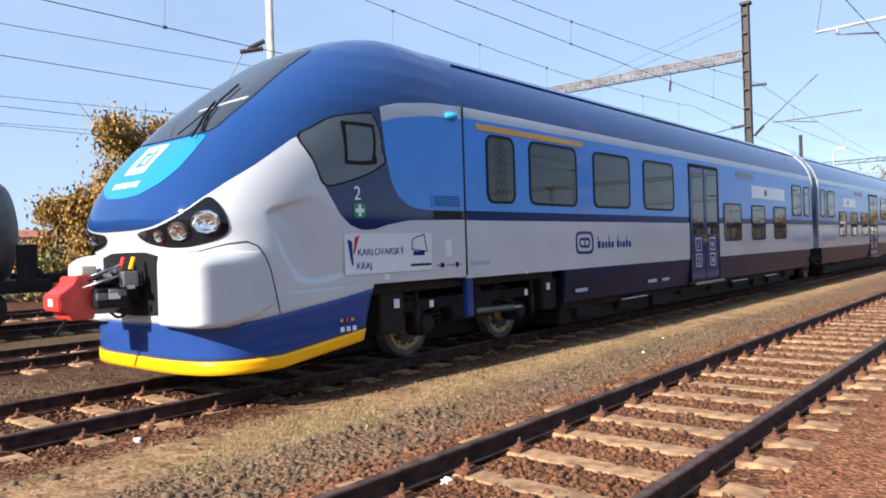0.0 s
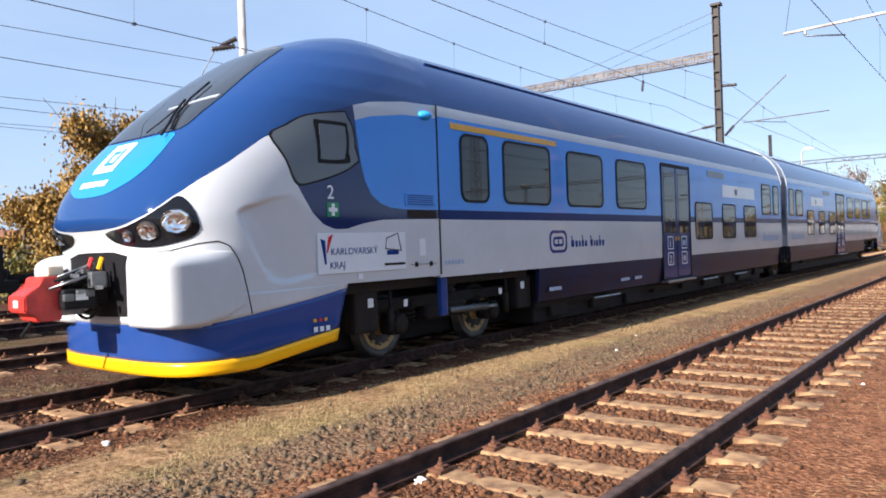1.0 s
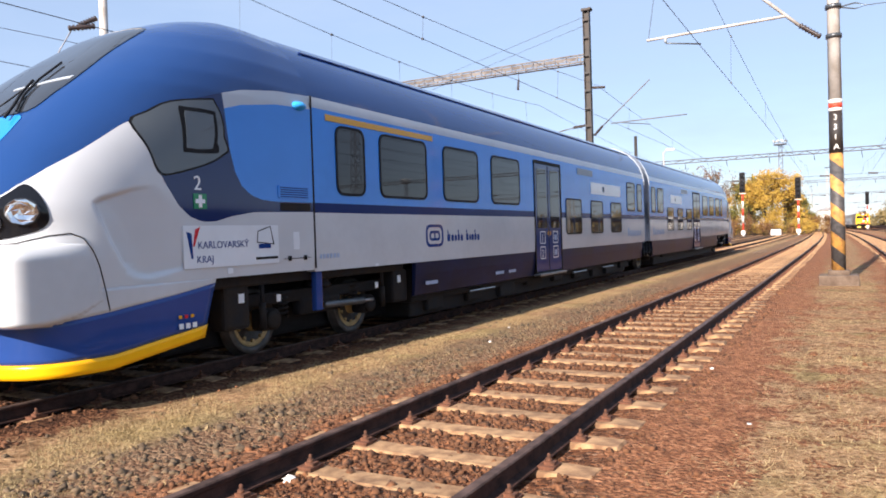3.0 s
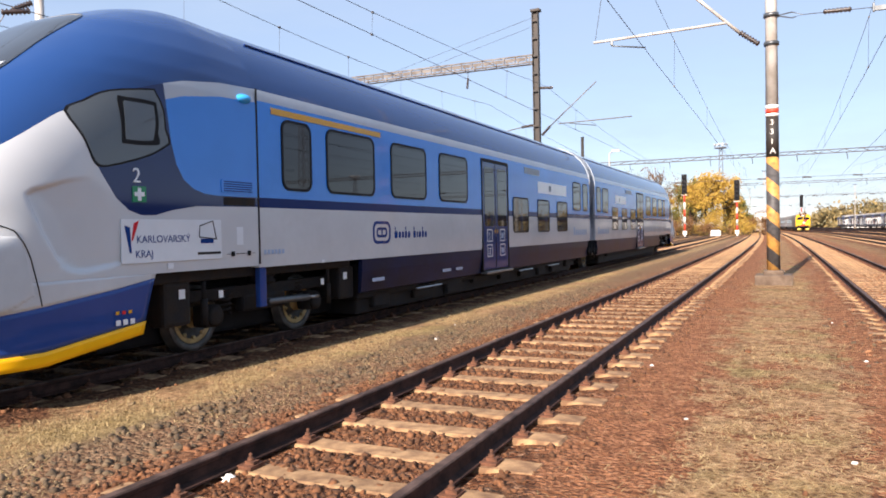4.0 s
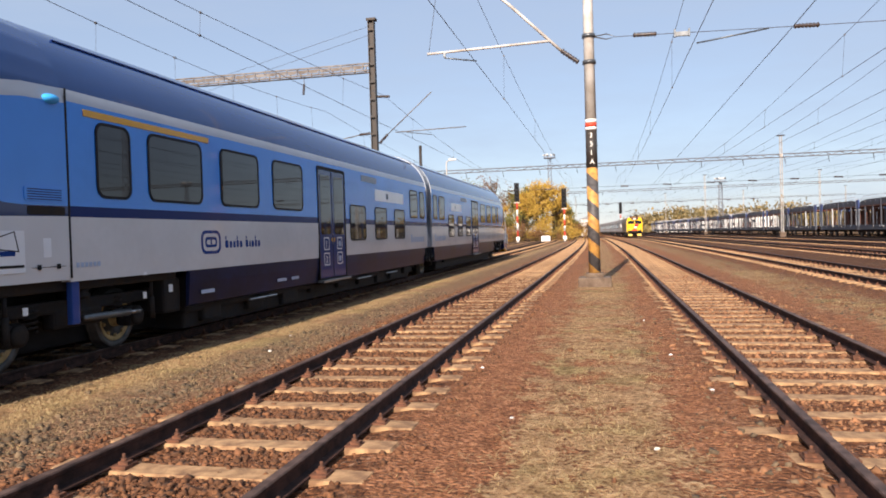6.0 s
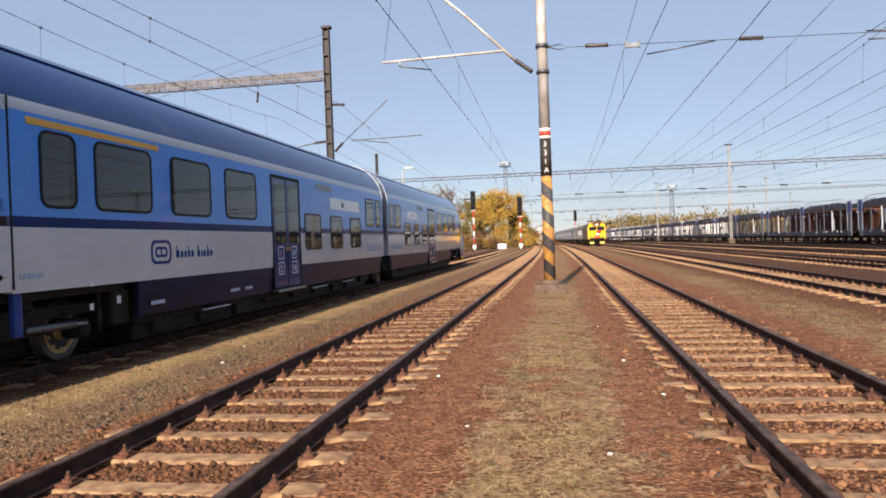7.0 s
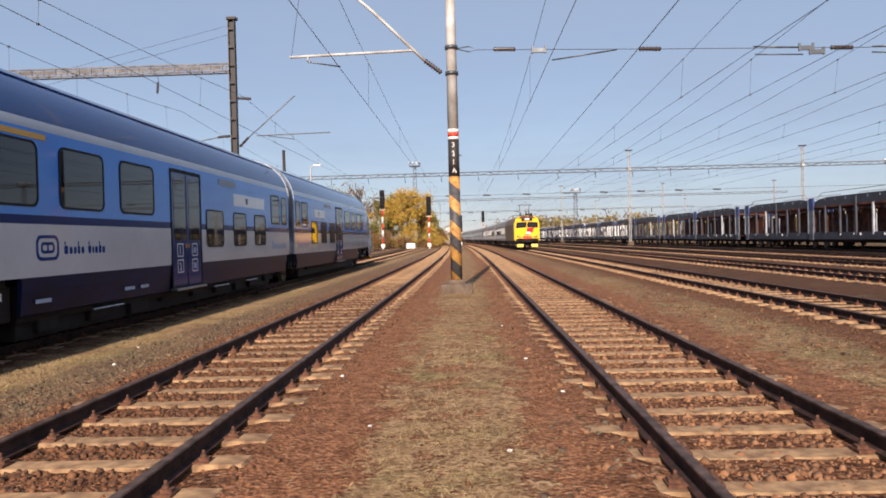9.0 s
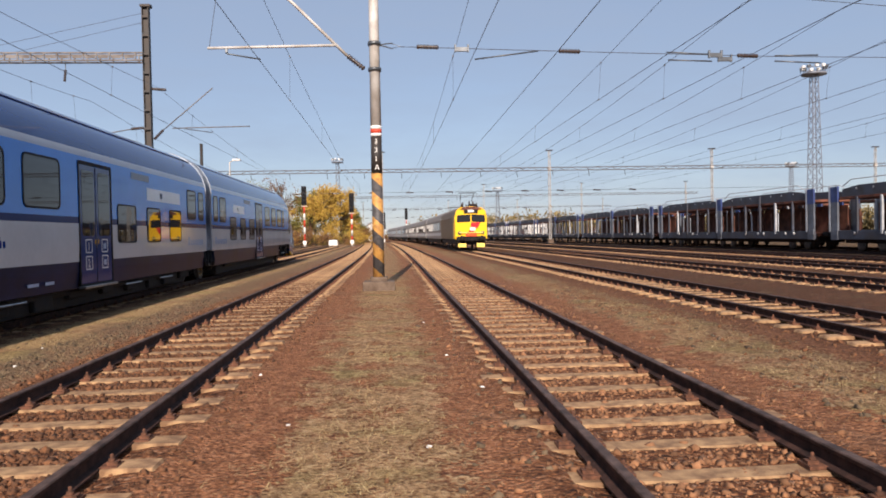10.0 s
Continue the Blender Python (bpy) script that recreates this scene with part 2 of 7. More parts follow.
def add_lathe(bm, prof, m=None, n=24, mi=0):
    """Turns (radius, height) pairs about z."""
    rings = []
    m = m or Matrix()
    for r, z in prof:
        rings.append([bm.verts.new(m @ Vector((r * math.cos(a), r * math.sin(a), z))) for a in (2 * math.pi * k / n for k in range(n))])
    fs = []
    for a, b in zip(rings, rings[1:]):
        fs += [bm.faces.new((a[k], a[(k + 1) % n], b[(k + 1) % n], b[k])) for k in range(n)]
    fs += [bm.faces.new(rings[0][::-1]), bm.faces.new(rings[-1])]
    for f in fs:
        f.material_index = mi
        f.smooth = True
    return bm


def prism(poly, depth, m=None, bm=None):
    """A flat outline in x, y pushed out along z."""
    bm = bm or bmesh.new()
    m = m or Matrix()
    lo = [bm.verts.new(m @ Vector((x, y, 0))) for x, y in poly]
    hi = [bm.verts.new(m @ Vector((x, y, depth))) for x, y in poly]
    k = len(poly)
    bm.faces.new(lo[::-1])
    bm.faces.new(hi)
    for i in range(k):
        bm.faces.new((lo[i], lo[(i + 1) % k], hi[(i + 1) % k], hi[i]))
    return bm


def round_rect(x0, y0, x1, y1, r, k=5):
    out = []
    for cx, cy, a0 in ((x1 - r, y1 - r, 0), (x0 + r, y1 - r, 90), (x0 + r, y0 + r, 180), (x1 - r, y0 + r, 270)):
        out += [(cx + r * math.cos(radians(a0 + 90 * i / k)), cy + r * math.sin(radians(a0 + 90 * i / k))) for i in range(k + 1)]
    return out


def ring_prism(outer, inner, depth, m, bm=None):
    """A frame between two outlines of equal length."""
    bm = bm or bmesh.new()
    k = len(outer)
    rows = [[bm.verts.new(m @ Vector((x, y, z))) for x, y in o] for o, z in ((outer, 0), (outer, depth), (inner, depth), (inner, 0))]
    for a, b in zip(rows, rows[1:] + rows[:1]):
        for i in range(k):
            bm.faces.new((a[i], a[(i + 1) % k], b[(i + 1) % k], b[i]))
    return bm


# ---- the yard's plan ----
TRACKS = {"A": -2.845, "B": 2.115, "C": -7.735, "D": -12.67, "E": 7.42, "F": 12.73, "G": 17.7, "H": 22.6, "I": 27.6, "J": 32.6, "K": -17.7, "L": -22.7}
RAIL_TOP = 0.17


def bend(y):
    return -0.00013 * max(0.0, y - 30) ** 2


def ground_height(x, y):
    d = min(abs(x - bend(y) - c) for c in TRACKS.values())
    h = 0.012 * noise.noise(Vector((x * 0.9, y * 0.9, 3))) + 0.008 * noise.noise(Vector((x * 4, y * 4, 7)))
    if d < 0.7:
        h += 0.010
    if d > 1.2:
        h += 0.035 * min(1.0, (d - 1.2) / 0.6)
    if abs(y) < 60:
        for c, s, up in (("B", -1, 0.042), ("B", 1, 0.042), ("A", -1, 0.042), ("C", 1, 0.042), ("A", 1, 0.026)):
            e = s * (x - bend(y) - TRACKS[c])
            if 0.86 < e < 2.2:
                h += up * min(1.0, (e - 0.86) / 0.14) * max(0.0, min(1.0, (1.5 - e) / 0.3))
    return h - 0.012


STRIPS = ((-5.65, 0.50, 1.0), (-4.6, 0.5, 0.30), (-0.2, 0.66, 0.66), (4.7, 0.75, 0.62), (-10.2, 0.8, 0.6), (10.1, 0.9, 0.32), (15.2, 1.0, 0.3), (20.2, 1.0, 0.3), (25.1, 1.0, 0.3), (-15.2, 1.2, 0.8))


def grassy(x, y):
    """How much dry grass grows at a place: full on the strips between the tracks."""
    if abs(x) > 36:
        return 0.9
    return max(k * max(0.0, min(1.0, (w + 0.5 - abs(x - bend(y) - c)) / 0.75)) for c, w, k in STRIPS)


def build_ground():
    def axis(dense_lo, dense_hi, step, lo, hi):
        a = list(np.arange(dense_lo, dense_hi, step))
        s = step
        while a[-1] < hi:
            s *= 1.18
            a.append(a[-1] + s)
        s = step
        while a[0] > lo:
            s *= 1.18
            a.insert(0, a[0] - s)
        return a

    xs = axis(-16, 16, 0.14, -2600, 2600)
    ys = axis(1.5, 30, 0.16, -400, 4500)
    me = bpy.data.meshes.new("ground")
    nx, ny = len(xs), len(ys)
    vs = [(x, y, ground_height(x, y) if abs(x) < 60 and y < 200 else 0.0) for y in ys for x in xs]
    fs = [(j * nx + i, j * nx + i + 1, (j + 1) * nx + i + 1, (j + 1) * nx + i) for j in range(ny - 1) for i in range(nx - 1)]
    me.from_pydata(vs, [], fs)
    at = me.attributes.new("offset", "FLOAT", "POINT")
    at.data.foreach_set("value", [min(abs(x - bend(y) - c) - (0.1 if c == TRACKS["A"] and x < c else 0.0) for c in TRACKS.values()) for x, y, z in vs])
    ga = me.attributes.new("grass", "FLOAT", "POINT")
    ga.data.foreach_set("value", [grassy(x, y) for x, y, z in vs])
    return tagged(part_of("ground", me, GROUND, smooth=True), "rust-brown gravel and dry grass yard ground", "ground", kind="structure")


build_ground()

# ---- tracks ----
RAIL = [(-0.065, 0.0), (-0.065, 0.012), (-0.012, 0.030), (-0.010, 0.095), (-0.034, 0.108), (-0.036, 0.132), (-0.030, 0.142),
        (0.030, 0.142), (0.036, 0.132), (0.034, 0.108), (0.010, 0.095), (0.012, 0.030), (0.065, 0.012), (0.065, 0.0)]


def rail_mesh(cx, y0, y1):
    bm = bmesh.new()
    ys = [y0]
    while ys[-1] < y1:
        ys.append(ys[-1] + (15 if ys[-1] < 30 else 10 if ys[-1] < 120 else 40))
    rows = [[bm.verts.new((cx + bend(y) + x, y, RAIL_TOP - 0.142 + z)) for x, z in RAIL] for y in ys]
    k = len(RAIL)
    for a, b in zip(rows, rows[1:]):
        for i in range(k):
            f = bm.faces.new((a[i], b[i], b[(i + 1) % k], a[(i + 1) % k]))
            f.material_index = 1 if i in (5, 6, 7) else 0
    bm.faces.new(rows[0])
    bm.faces.new(rows[-1][::-1])
    return bm


def sleeper_bm():
    """A concrete sleeper with a waisted, slightly lower middle."""
    bm = bmesh.new()
    xs = [-1.2, -1.18, -0.95, -0.45, 0.45, 0.95, 1.18, 1.2]
    tops = [0.0, 0.03, 0.034, 0.018, 0.018, 0.034, 0.03, 0.0]
    half = [0.115, 0.125, 0.13, 0.115, 0.115, 0.13, 0.125, 0.115]
    rows = [[bm.verts.new((x, -h - 0.02, -0.14)), bm.verts.new((x, -h, t - 0.014)), bm.verts.new((x, -h + 0.016, t)), bm.verts.new((x, h - 0.016, t)),
             bm.verts.new((x, h, t - 0.014)), bm.verts.new((x, h + 0.02, -0.14))] for x, t, h in zip(xs, tops, half)]
    for a, b in zip(rows, rows[1:]):
        for i in range(5):
            bm.faces.new((a[i], a[i + 1], b[i + 1], b[i])[::-1])
    bm.faces.new(rows[0])
    bm.faces.new(rows[-1][::-1])
    return bm


def clip_bm():
    """A ribbed base plate end with clamp, bolt and nut."""
    bm = bmesh.new()
    add_box(bm, (0, 0, 0.012), (0.12, 0.15, 0.024))
    add_box(bm, (-0.012, 0, 0.034), (0.075, 0.062, 0.026))
    add_lathe(bm, [(0.024, 0.04), (0.024, 0.064), (0.013, 0.066), (0.013, 0.094), (0.006, 0.098)], n=6)
    return bm


def mesh_of(name, bm, m, smooth=False):
    me = bpy.data.meshes.new(name)
    bm.normal_update()
    bm.to_mesh(me)
    bm.free()
    me.materials.append(m)
    return me


def joined(name, me, places, material, parent, label):
    """Many small copies of one mesh in one object."""
    nv = len(me.vertices)
    co = np.empty(nv * 3)
    me.vertices.foreach_get("co", co)
    co = np.c_[co.reshape(-1, 3), np.ones(nv)]
    polys = [tuple(p.vertices) for p in me.polygons]
    vs, fs = [], []
    for k, m in enumerate(places):
        vs.append(co @ np.array(m)[:3].T)
        fs += [tuple(i + k * nv for i in p) for p in polys]
    out = bpy.data.meshes.new(name)
    out.from_pydata(np.concatenate(vs), [], fs)
    return tagged(part_of(name, out, material, parent, label), kind="stuff")


SLEEPER_ME = mesh_of("sleeper", sleeper_bm(), SLEEPER)
CLIP_ME = mesh_of("rail_clip", clip_bm(), CLIPM)


PHASE = {k: -0.1 + (0.07 * i if k != "A" else 0.0) for i, k in enumerate("ABCDEFGHIJKL")}


def build_track(key, y0, y1, near_to, clips_to, label):
    cx = TRACKS[key]
    rng = random.Random(key)
    top = holder("railway_track", Matrix(), label, "railway track", "parallel tracks of the yard", "structure")
    for s in (-1, 1):
        part("rail", rail_mesh(cx + s * 0.7535, y0, y1), [RAILSIDE, RAILTOP], top, "rusty steel rail with worn running top")
    far, farclips = [], []
    y = PHASE[key] - 0.665 * 28
    while y < y1:
        if y >= y0:
            m = pose(cx + bend(y) + rng.uniform(-0.03, 0.03), y + rng.uniform(-0.02, 0.02), rng.uniform(-0.008, 0.006), rng.uniform(-1, 1), rng.uniform(-0.3, 0.3), rng.uniform(-0.8, 0.8))
            if 2 < y < near_to:
                ob = part_of("sleeper", SLEEPER_ME, SLEEPER, top)
                ob.matrix_basis = m
            elif y < 170:
                far.append(m)
            for s in (-1, 1):
                for t in (-1, 1):
                    mc = pose(cx + bend(y) + s * 0.7535 + t * 0.115, y, 0.022, 0, 0, 0 if t < 0 else 180)
                    if 2 < y < clips_to:
                        ob = part_of("rail_clip", CLIP_ME, CLIPM, top)
                        ob.matrix_basis = mc
                    elif y < 60:
                        farclips.append(mc)
        y += 0.665
    if far:
        joined("sleepers", SLEEPER_ME, far, SLEEPER, top, "rows of distant sleepers")
    if farclips:
        joined("rail_clips", CLIP_ME, farclips, CLIPM, top, "rows of small rusty fastenings")
    return top


build_track("A", -20, 420, 45, 20, "rusty rails on pale concrete sleepers in brown ballast")
build_track("B", -20, 420, 45, 20, "rusty rails on pale sleepers half sunk in gravel")
build_track("C", -20, 420, 12, 8, "rusty rails under the parked railcar")
build_track("D", -20, 420, 12, 0, "rusty rails behind the parked railcar")
build_track("E", -20, 480, 45, 0, "rusty rails carrying the approaching express")
for k in "FGHIJKL":
    build_track(k, -20, 420, 0, 0, "rusty siding rails in brown ballast")


# ---- the parked railcar ----
XC, REAR = -7.735, 51.6          # its middle line, and twice the y of its middle
SIDE = 1.44
TURN = Matrix.Translation((2 * XC, REAR, 0)) @ pose(0, 0, 0, 0, 0, 180)
Z_K = [0.44, 0.65, 0.95, 1.22, 1.5, 1.75, 1.88, 1.97, 2.08, 2.25, 2.55, 2.9, 3.2, 3.6, 4.0, 4.3, 4.5, 4.56]
Z_T = [3.65, 3.645, 3.635, 3.627, 3.61, 3.575, 3.50, 3.44, 3.475, 3.54, 3.73, 4.065, 4.368, 4.90, 5.47, 6.157, 6.964, 7.337]
H_Z = [0.44, 0.65, 0.95, 1.22, 1.5, 3.3, 3.5, 3.75, 4.0, 4.2, 4.36, 4.48, 4.54, 4.56]
H_V = [1.41, 1.415, 1.42, 1.43, 1.44, 1.44, 1.405, 1.31, 1.15, 0.95, 0.70, 0.40, 0.16, 0.0]
S_Z, S_V = [0.44, 0.95, 1.3, 1.7, 2.0, 2.3, 2.6, 3.2, 4.0, 4.56], [4.55, 4.6, 4.62, 4.70, 4.82, 5.15, 5.65, 6.6, 7.4, 7.5]
N_Z, N_V = [0.44, 0.95, 1.3, 1.7, 2.0, 2.6, 3.5, 4.56], [3.7, 3.7, 3.6, 3.3, 3.1, 3.4, 3.4, 2.4]


Z_FINE = np.arange(0.44, 4.5601, 0.01)


def smoothed(zk, v, sigma):
    """A table of v over height, evened out so that the skin has no creases."""
    k = np.arange(-30, 31) * 0.01
    w = np.exp(-0.5 * (k / sigma) ** 2)
    w /= w.sum()
    raw = np.interp(Z_FINE, zk, v)
    ext = np.r_[2 * raw[0] - raw[30:0:-1], raw, 2 * raw[-1] - raw[-2:-32:-1]]
    return np.convolve(ext, w, "valid")


T_F, S_F, N_F = smoothed(Z_K, Z_T, 0.06), smoothed(S_Z, S_V, 0.12), smoothed(N_Z, N_V, 0.12)


def hump(y, z):
    """The cab's roof stands a little proud of the cars' roof."""
    return 0.042 * max(0.0, min(1.0, (z - 3.2) / 0.9)) * max(0.0, min(1.0, (7.45 - y) / 0.7))


def nose(phi, z):
    """The cab's skin at an angle from the nose's tip (degrees, to the yard side; past 90 along the straight wall) and a height."""
    t, s, n, h = np.interp(z, Z_FINE, T_F), np.interp(z, Z_FINE, S_F), np.interp(z, Z_FINE, N_F), np.interp(z, H_Z, H_V)
    s = max(s, t + 0.01)
    if abs(phi) > 90:
        y = s + (abs(phi) - 90) * 0.05
        return Vector((XC + math.copysign(h, phi), y, z + hump(y, z)))
    c, si = abs(math.cos(radians(phi))), math.sin(radians(phi))
    r = (c ** n + abs(si) ** n) ** (-1 / n)
    y = s - (s - t) * r * c
    return Vector((XC + h * r * si, y, z + hump(y, z)))


def nose_normal(phi, z):
    a, b = (2.0 if phi < 0 else -2.0), 0.02
    u, v = nose(phi + a, z) - nose(phi, z), nose(phi, z + b) - nose(phi, z - b)
    n = u.cross(v).normalized()
    out = nose(phi, z) - Vector((XC, 6.5, 2.2))
    return n if n.dot(out) > 0 else -n


def rounded(poly, k=5):
    """A closed outline drawn smoothly through its corners."""
    out, n = [], len(poly)
    for i in range(n):
        a, b, c, d = (Vector(poly[(i + j) % n]) for j in (-1, 0, 1, 2))
        for q in range(k):
            t = q / k
            v = 0.5 * (2 * b + (c - a) * t + (2 * a - 5 * b + 4 * c - d) * t * t + (3 * b - a - 3 * c + d) * t ** 3)
            out.append((v.x, v.y))
    return out


def patch(poly, off, rings=6, lip=0.012):
    """A plate on the cab's skin inside an outline of (phi, z)."""
    bm = bmesh.new()
    cp, cz = sum(p for p, _ in poly) / len(poly), sum(z for _, z in poly) / len(poly)
    fine = []
    for (p0, z0), (p1, z1) in zip(poly, poly[1:] + poly[:1]):
        fine += [(p0 + (p1 - p0) * k / 4, z0 + (z1 - z0) * k / 4) for k in range(4)]
    rows = []
    for i in range(1, rings + 1):
        r = i / rings
        rows.append([(cp + (p - cp) * r, cz + (z - cz) * r, r) for p, z in fine])

    def at(p, z, o):
        return bm.verts.new(nose(p, z) + o * nose_normal(p, z))

    vs = [[at(p, z, off) for p, z, r in row] for row in rows]
    vs.append([at(p, z, -lip) for p, z, r in rows[-1]])
    mid = at(cp, cz, off)
    k = len(fine)
    for i in range(k):
        bm.faces.new((mid, vs[0][i], vs[0][(i + 1) % k])).smooth = True
    for j, (a, b) in enumerate(zip(vs, vs[1:])):
        for i in range(k):
            bm.faces.new((a[i], b[i], b[(i + 1) % k], a[(i + 1) % k])).smooth = j < rings - 1
    rim = set(vs[-2])
    for e in bm.edges:
        if e.verts[0] in rim and e.verts[1] in rim:
            e.smooth = False
    bmesh.ops.recalc_face_normals(bm, faces=bm.faces)
    return bm


def inside(poly, y, z):
    """How far (y, z) lies inside an outline; negative outside."""
    best, odd = 1e9, False
    for (a, b), (c, d) in zip(poly, poly[1:] + poly[:1]):
        if (b > z) != (d > z) and y < (c - a) * (z - b) / (d - b) + a:
            odd = not odd
        ux, uz = c - a, d - b
        t = max(0.0, min(1.0, ((y - a) * ux + (z - b) * uz) / (ux * ux + uz * uz + 1e-12)))
        best = min(best, math.hypot(y - a - t * ux, z - b - t * uz))
    return best if odd else -best


HOOD_LINE = [(3.0, 1.88), (3.49, 1.88), (3.55, 1.97), (3.77, 2.17), (4.0, 2.34), (4.29, 2.52), (4.72, 2.81), (5.24, 3.05), (5.58, 3.18), (5.97, 3.30), (6.27, 3.38), (6.88, 3.465), (7.6, 3.50)]
NAVY_AREA = [(4.80, 2.86), (4.95, 2.57), (5.12, 2.26), (5.29, 2.02), (5.44, 1.90), (5.61, 1.845), (5.80, 1.85), (6.05, 1.91), (6.4, 1.96), (7.7, 1.98), (7.7, 2.10),
             (6.79, 2.095), (6.55, 2.11), (6.37, 2.16), (6.22, 2.26), (6.12, 2.42), (6.05, 2.66), (6.0, 3.0), (5.96, 3.35), (5.5, 3.5), (4.9, 3.2)]
LIGHT_AREA = [(5.9, 3.14), (5.99, 3.15), (6.24, 3.22), (6.5, 3.27), (6.84, 3.31), (7.7, 3.355), (7.7, 2.0), (6.6, 2.0), (6.2, 2.1), (5.95, 2.4)]
STRIPE_AREA = [(5.90, 3.10), (6.24, 3.20), (6.84, 3.29), (7.7, 3.33), (7.7, 3.6), (6.0, 3.5)]

RELIEF = [(4.32, 2.03), (4.39, 2.08), (4.73, 2.185), (5.4, 2.3), (6.2, 2.2), (6.2, 1.50), (5.9, 1.42), (5.32, 1.33), (4.92, 1.268), (4.78, 1.285), (4.68, 1.34), (4.59, 1.43), (4.46, 1.66), (4.35, 1.92)]


def livery_material():
    """The cab's paint: areas bounded by lines that the skin carries with it."""
    m, n, l, p = nodes_of("cab_livery_paint")
    co = n.new("ShaderNodeTexCoord")
    no = n.new("ShaderNodeTexNoise")
    no.inputs["Scale"].default_value = 2.0
    l.new(co.outputs["Object"], no.inputs["Vector"])
    rgb = n.new("ShaderNodeRGB")
    rgb.outputs[0].default_value = (0.54, 0.565, 0.59, 1)
    last = rgb.outputs[0]
    for key, c in (("light", (0.026, 0.22, 0.69)), ("stripe", (0.42, 0.47, 0.53)), ("navy", (0.009, 0.022, 0.098)), ("hood", (0.011, 0.048, 0.172))):
        at, gt, mx = n.new("ShaderNodeAttribute"), n.new("ShaderNodeMath"), n.new("ShaderNodeMix")
        at.attribute_name = key
        gt.operation = "GREATER_THAN"
        gt.inputs[1].default_value = 0.0
        l.new(at.outputs["Fac"], gt.inputs[0])
        mx.data_type = "RGBA"
        l.new(gt.outputs[0], mx.inputs[0])
        l.new(last, mx.inputs[6])
        mx.inputs[7].default_value = (*c, 1)
        last = mx.outputs[2]
    h = n.new("ShaderNodeHueSaturation")
    mr = n.new("ShaderNodeMapRange")
    mr.inputs[3].default_value, mr.inputs[4].default_value = 0.93, 1.07
    l.new(no.outputs[0], mr.inputs[0])
    l.new(mr.outputs[0], h.inputs["Value"])
    l.new(last, h.inputs["Color"])
    l.new(h.outputs[0], p.inputs["Base Color"])
    p.inputs["Roughness"].default_value = 0.06
    p.inputs["Specular IOR Level"].default_value = 0.4
    return m


LIVERY = livery_material()


def cab_shell():
    zs = list(np.linspace(1.22, 1.8, 36)) + list(np.linspace(1.815, 2.24, 28)) + list(np.linspace(2.27, 4.3, 64)) + list(np.linspace(4.33, 4.56, 12))
    phis = list(np.linspace(0, 40, 26)) + list(np.linspace(41, 90, 50))
    vs, fs = [], []
    for z in zs:
        s = max(np.interp(z, Z_FINE, S_F), np.interp(z, Z_FINE, T_F) + 0.01)
        half = [nose(p, z) for p in phis] + [Vector((XC + np.interp(z, H_Z, H_V), s + (7.5 - s) * k / 50, z + hump(s + (7.5 - s) * k / 50, z))) for k in range(1, 51)]
        vs += [Vector((2 * XC - v.x, v.y, v.z)) for v in half[:0:-1]] + half
    ly, lz = zip(*HOOD_LINE)
    flat = list(vs)
    vs = []
    for v in flat:
        d = inside(RELIEF, v.y, v.z) if v.z < 2.35 and 4.3 < v.y < 6.3 else -1
        if d > 0:
            s = min(1.0, d / 0.05)
            v = v + Vector((math.copysign(1, XC - v.x), 0.15, 0)) * 0.05 * s * s * (3 - 2 * s) * max(0.0, min(1.0, (np.interp(v.z, [1.35, 1.9, 2.2], [5.6, 5.3, 5.0]) - v.y) / 0.7))
        vs.append(v)
    w = len(vs) // len(zs)
    fs = [(j * w + i, j * w + i + 1, (j + 1) * w + i + 1, (j + 1) * w + i) for j in range(len(zs) - 1) for i in range(w - 1)]
    me = bpy.data.meshes.new("cab_shell")
    me.from_pydata(vs, [], fs)
    for key, fn in (("light", lambda y, z: inside(LIGHT_AREA, y, z)), ("stripe", lambda y, z: inside(STRIPE_AREA, y, z)),
                    ("navy", lambda y, z: inside(NAVY_AREA, y, z)), ("hood", lambda y, z: z - np.interp(y, ly, lz))):
        at = me.attributes.new(key, "FLOAT", "POINT")
        at.data.foreach_set("value", [fn(v.y, v.z) for v in flat])
    return me


def skirt_low(y):
    return 0.44 + 0.125 * max(0.0, y - 4.5)


def skirt_line(y):
    return float(np.interp(y, [3.6, 4.0, 4.46, 5.23, 5.85], [0.93, 0.94, 0.99, 1.09, 1.20]))


def skirt_band(lo, hi, rows, grow=0.0):
    """A strip of the cab's skirt between two heights given as functions of y."""
    bm = bmesh.new()
    cols = []
    tail = [k / 14 for k in range(1, 15)]
    for p, f in [(-90.0, f) for f in tail[::-1]] + [(p, 0.0) for p in np.linspace(-90, 90, 101)] + [(90.0, f) for f in tail]:
        y = nose(p, 0.9).y
        y += (5.70 - y) * f
        a, b = lo(y), hi(y)
        col = []
        for k in range(rows + 1):
            z = a + (b - a) * k / rows
            v = nose(p, z)
            v.y += (5.60 + 0.30 * (z - 0.6) - v.y) * f
            col.append(bm.verts.new(v + grow * nose_normal(p, z)))
        cols.append(col)
    for a, b in zip(cols, cols[1:]):
        for k in range(rows):
            bm.faces.new((a[k], b[k], b[k + 1], a[k + 1]))
    bmesh.ops.recalc_face_normals(bm, faces=bm.faces)
    bmesh.ops.solidify(bm, geom=bm.faces[:], thickness=0.02)
    bm.normal_update()
    for f in bm.faces:
        f.smooth = abs(f.normal.z) < 0.4 and f.calc_area() > 2e-4
    return bm


railcar = holder("diesel_railcar", Matrix(), "parked two-car diesel railcar in dark blue, light blue and silver grey", "train")


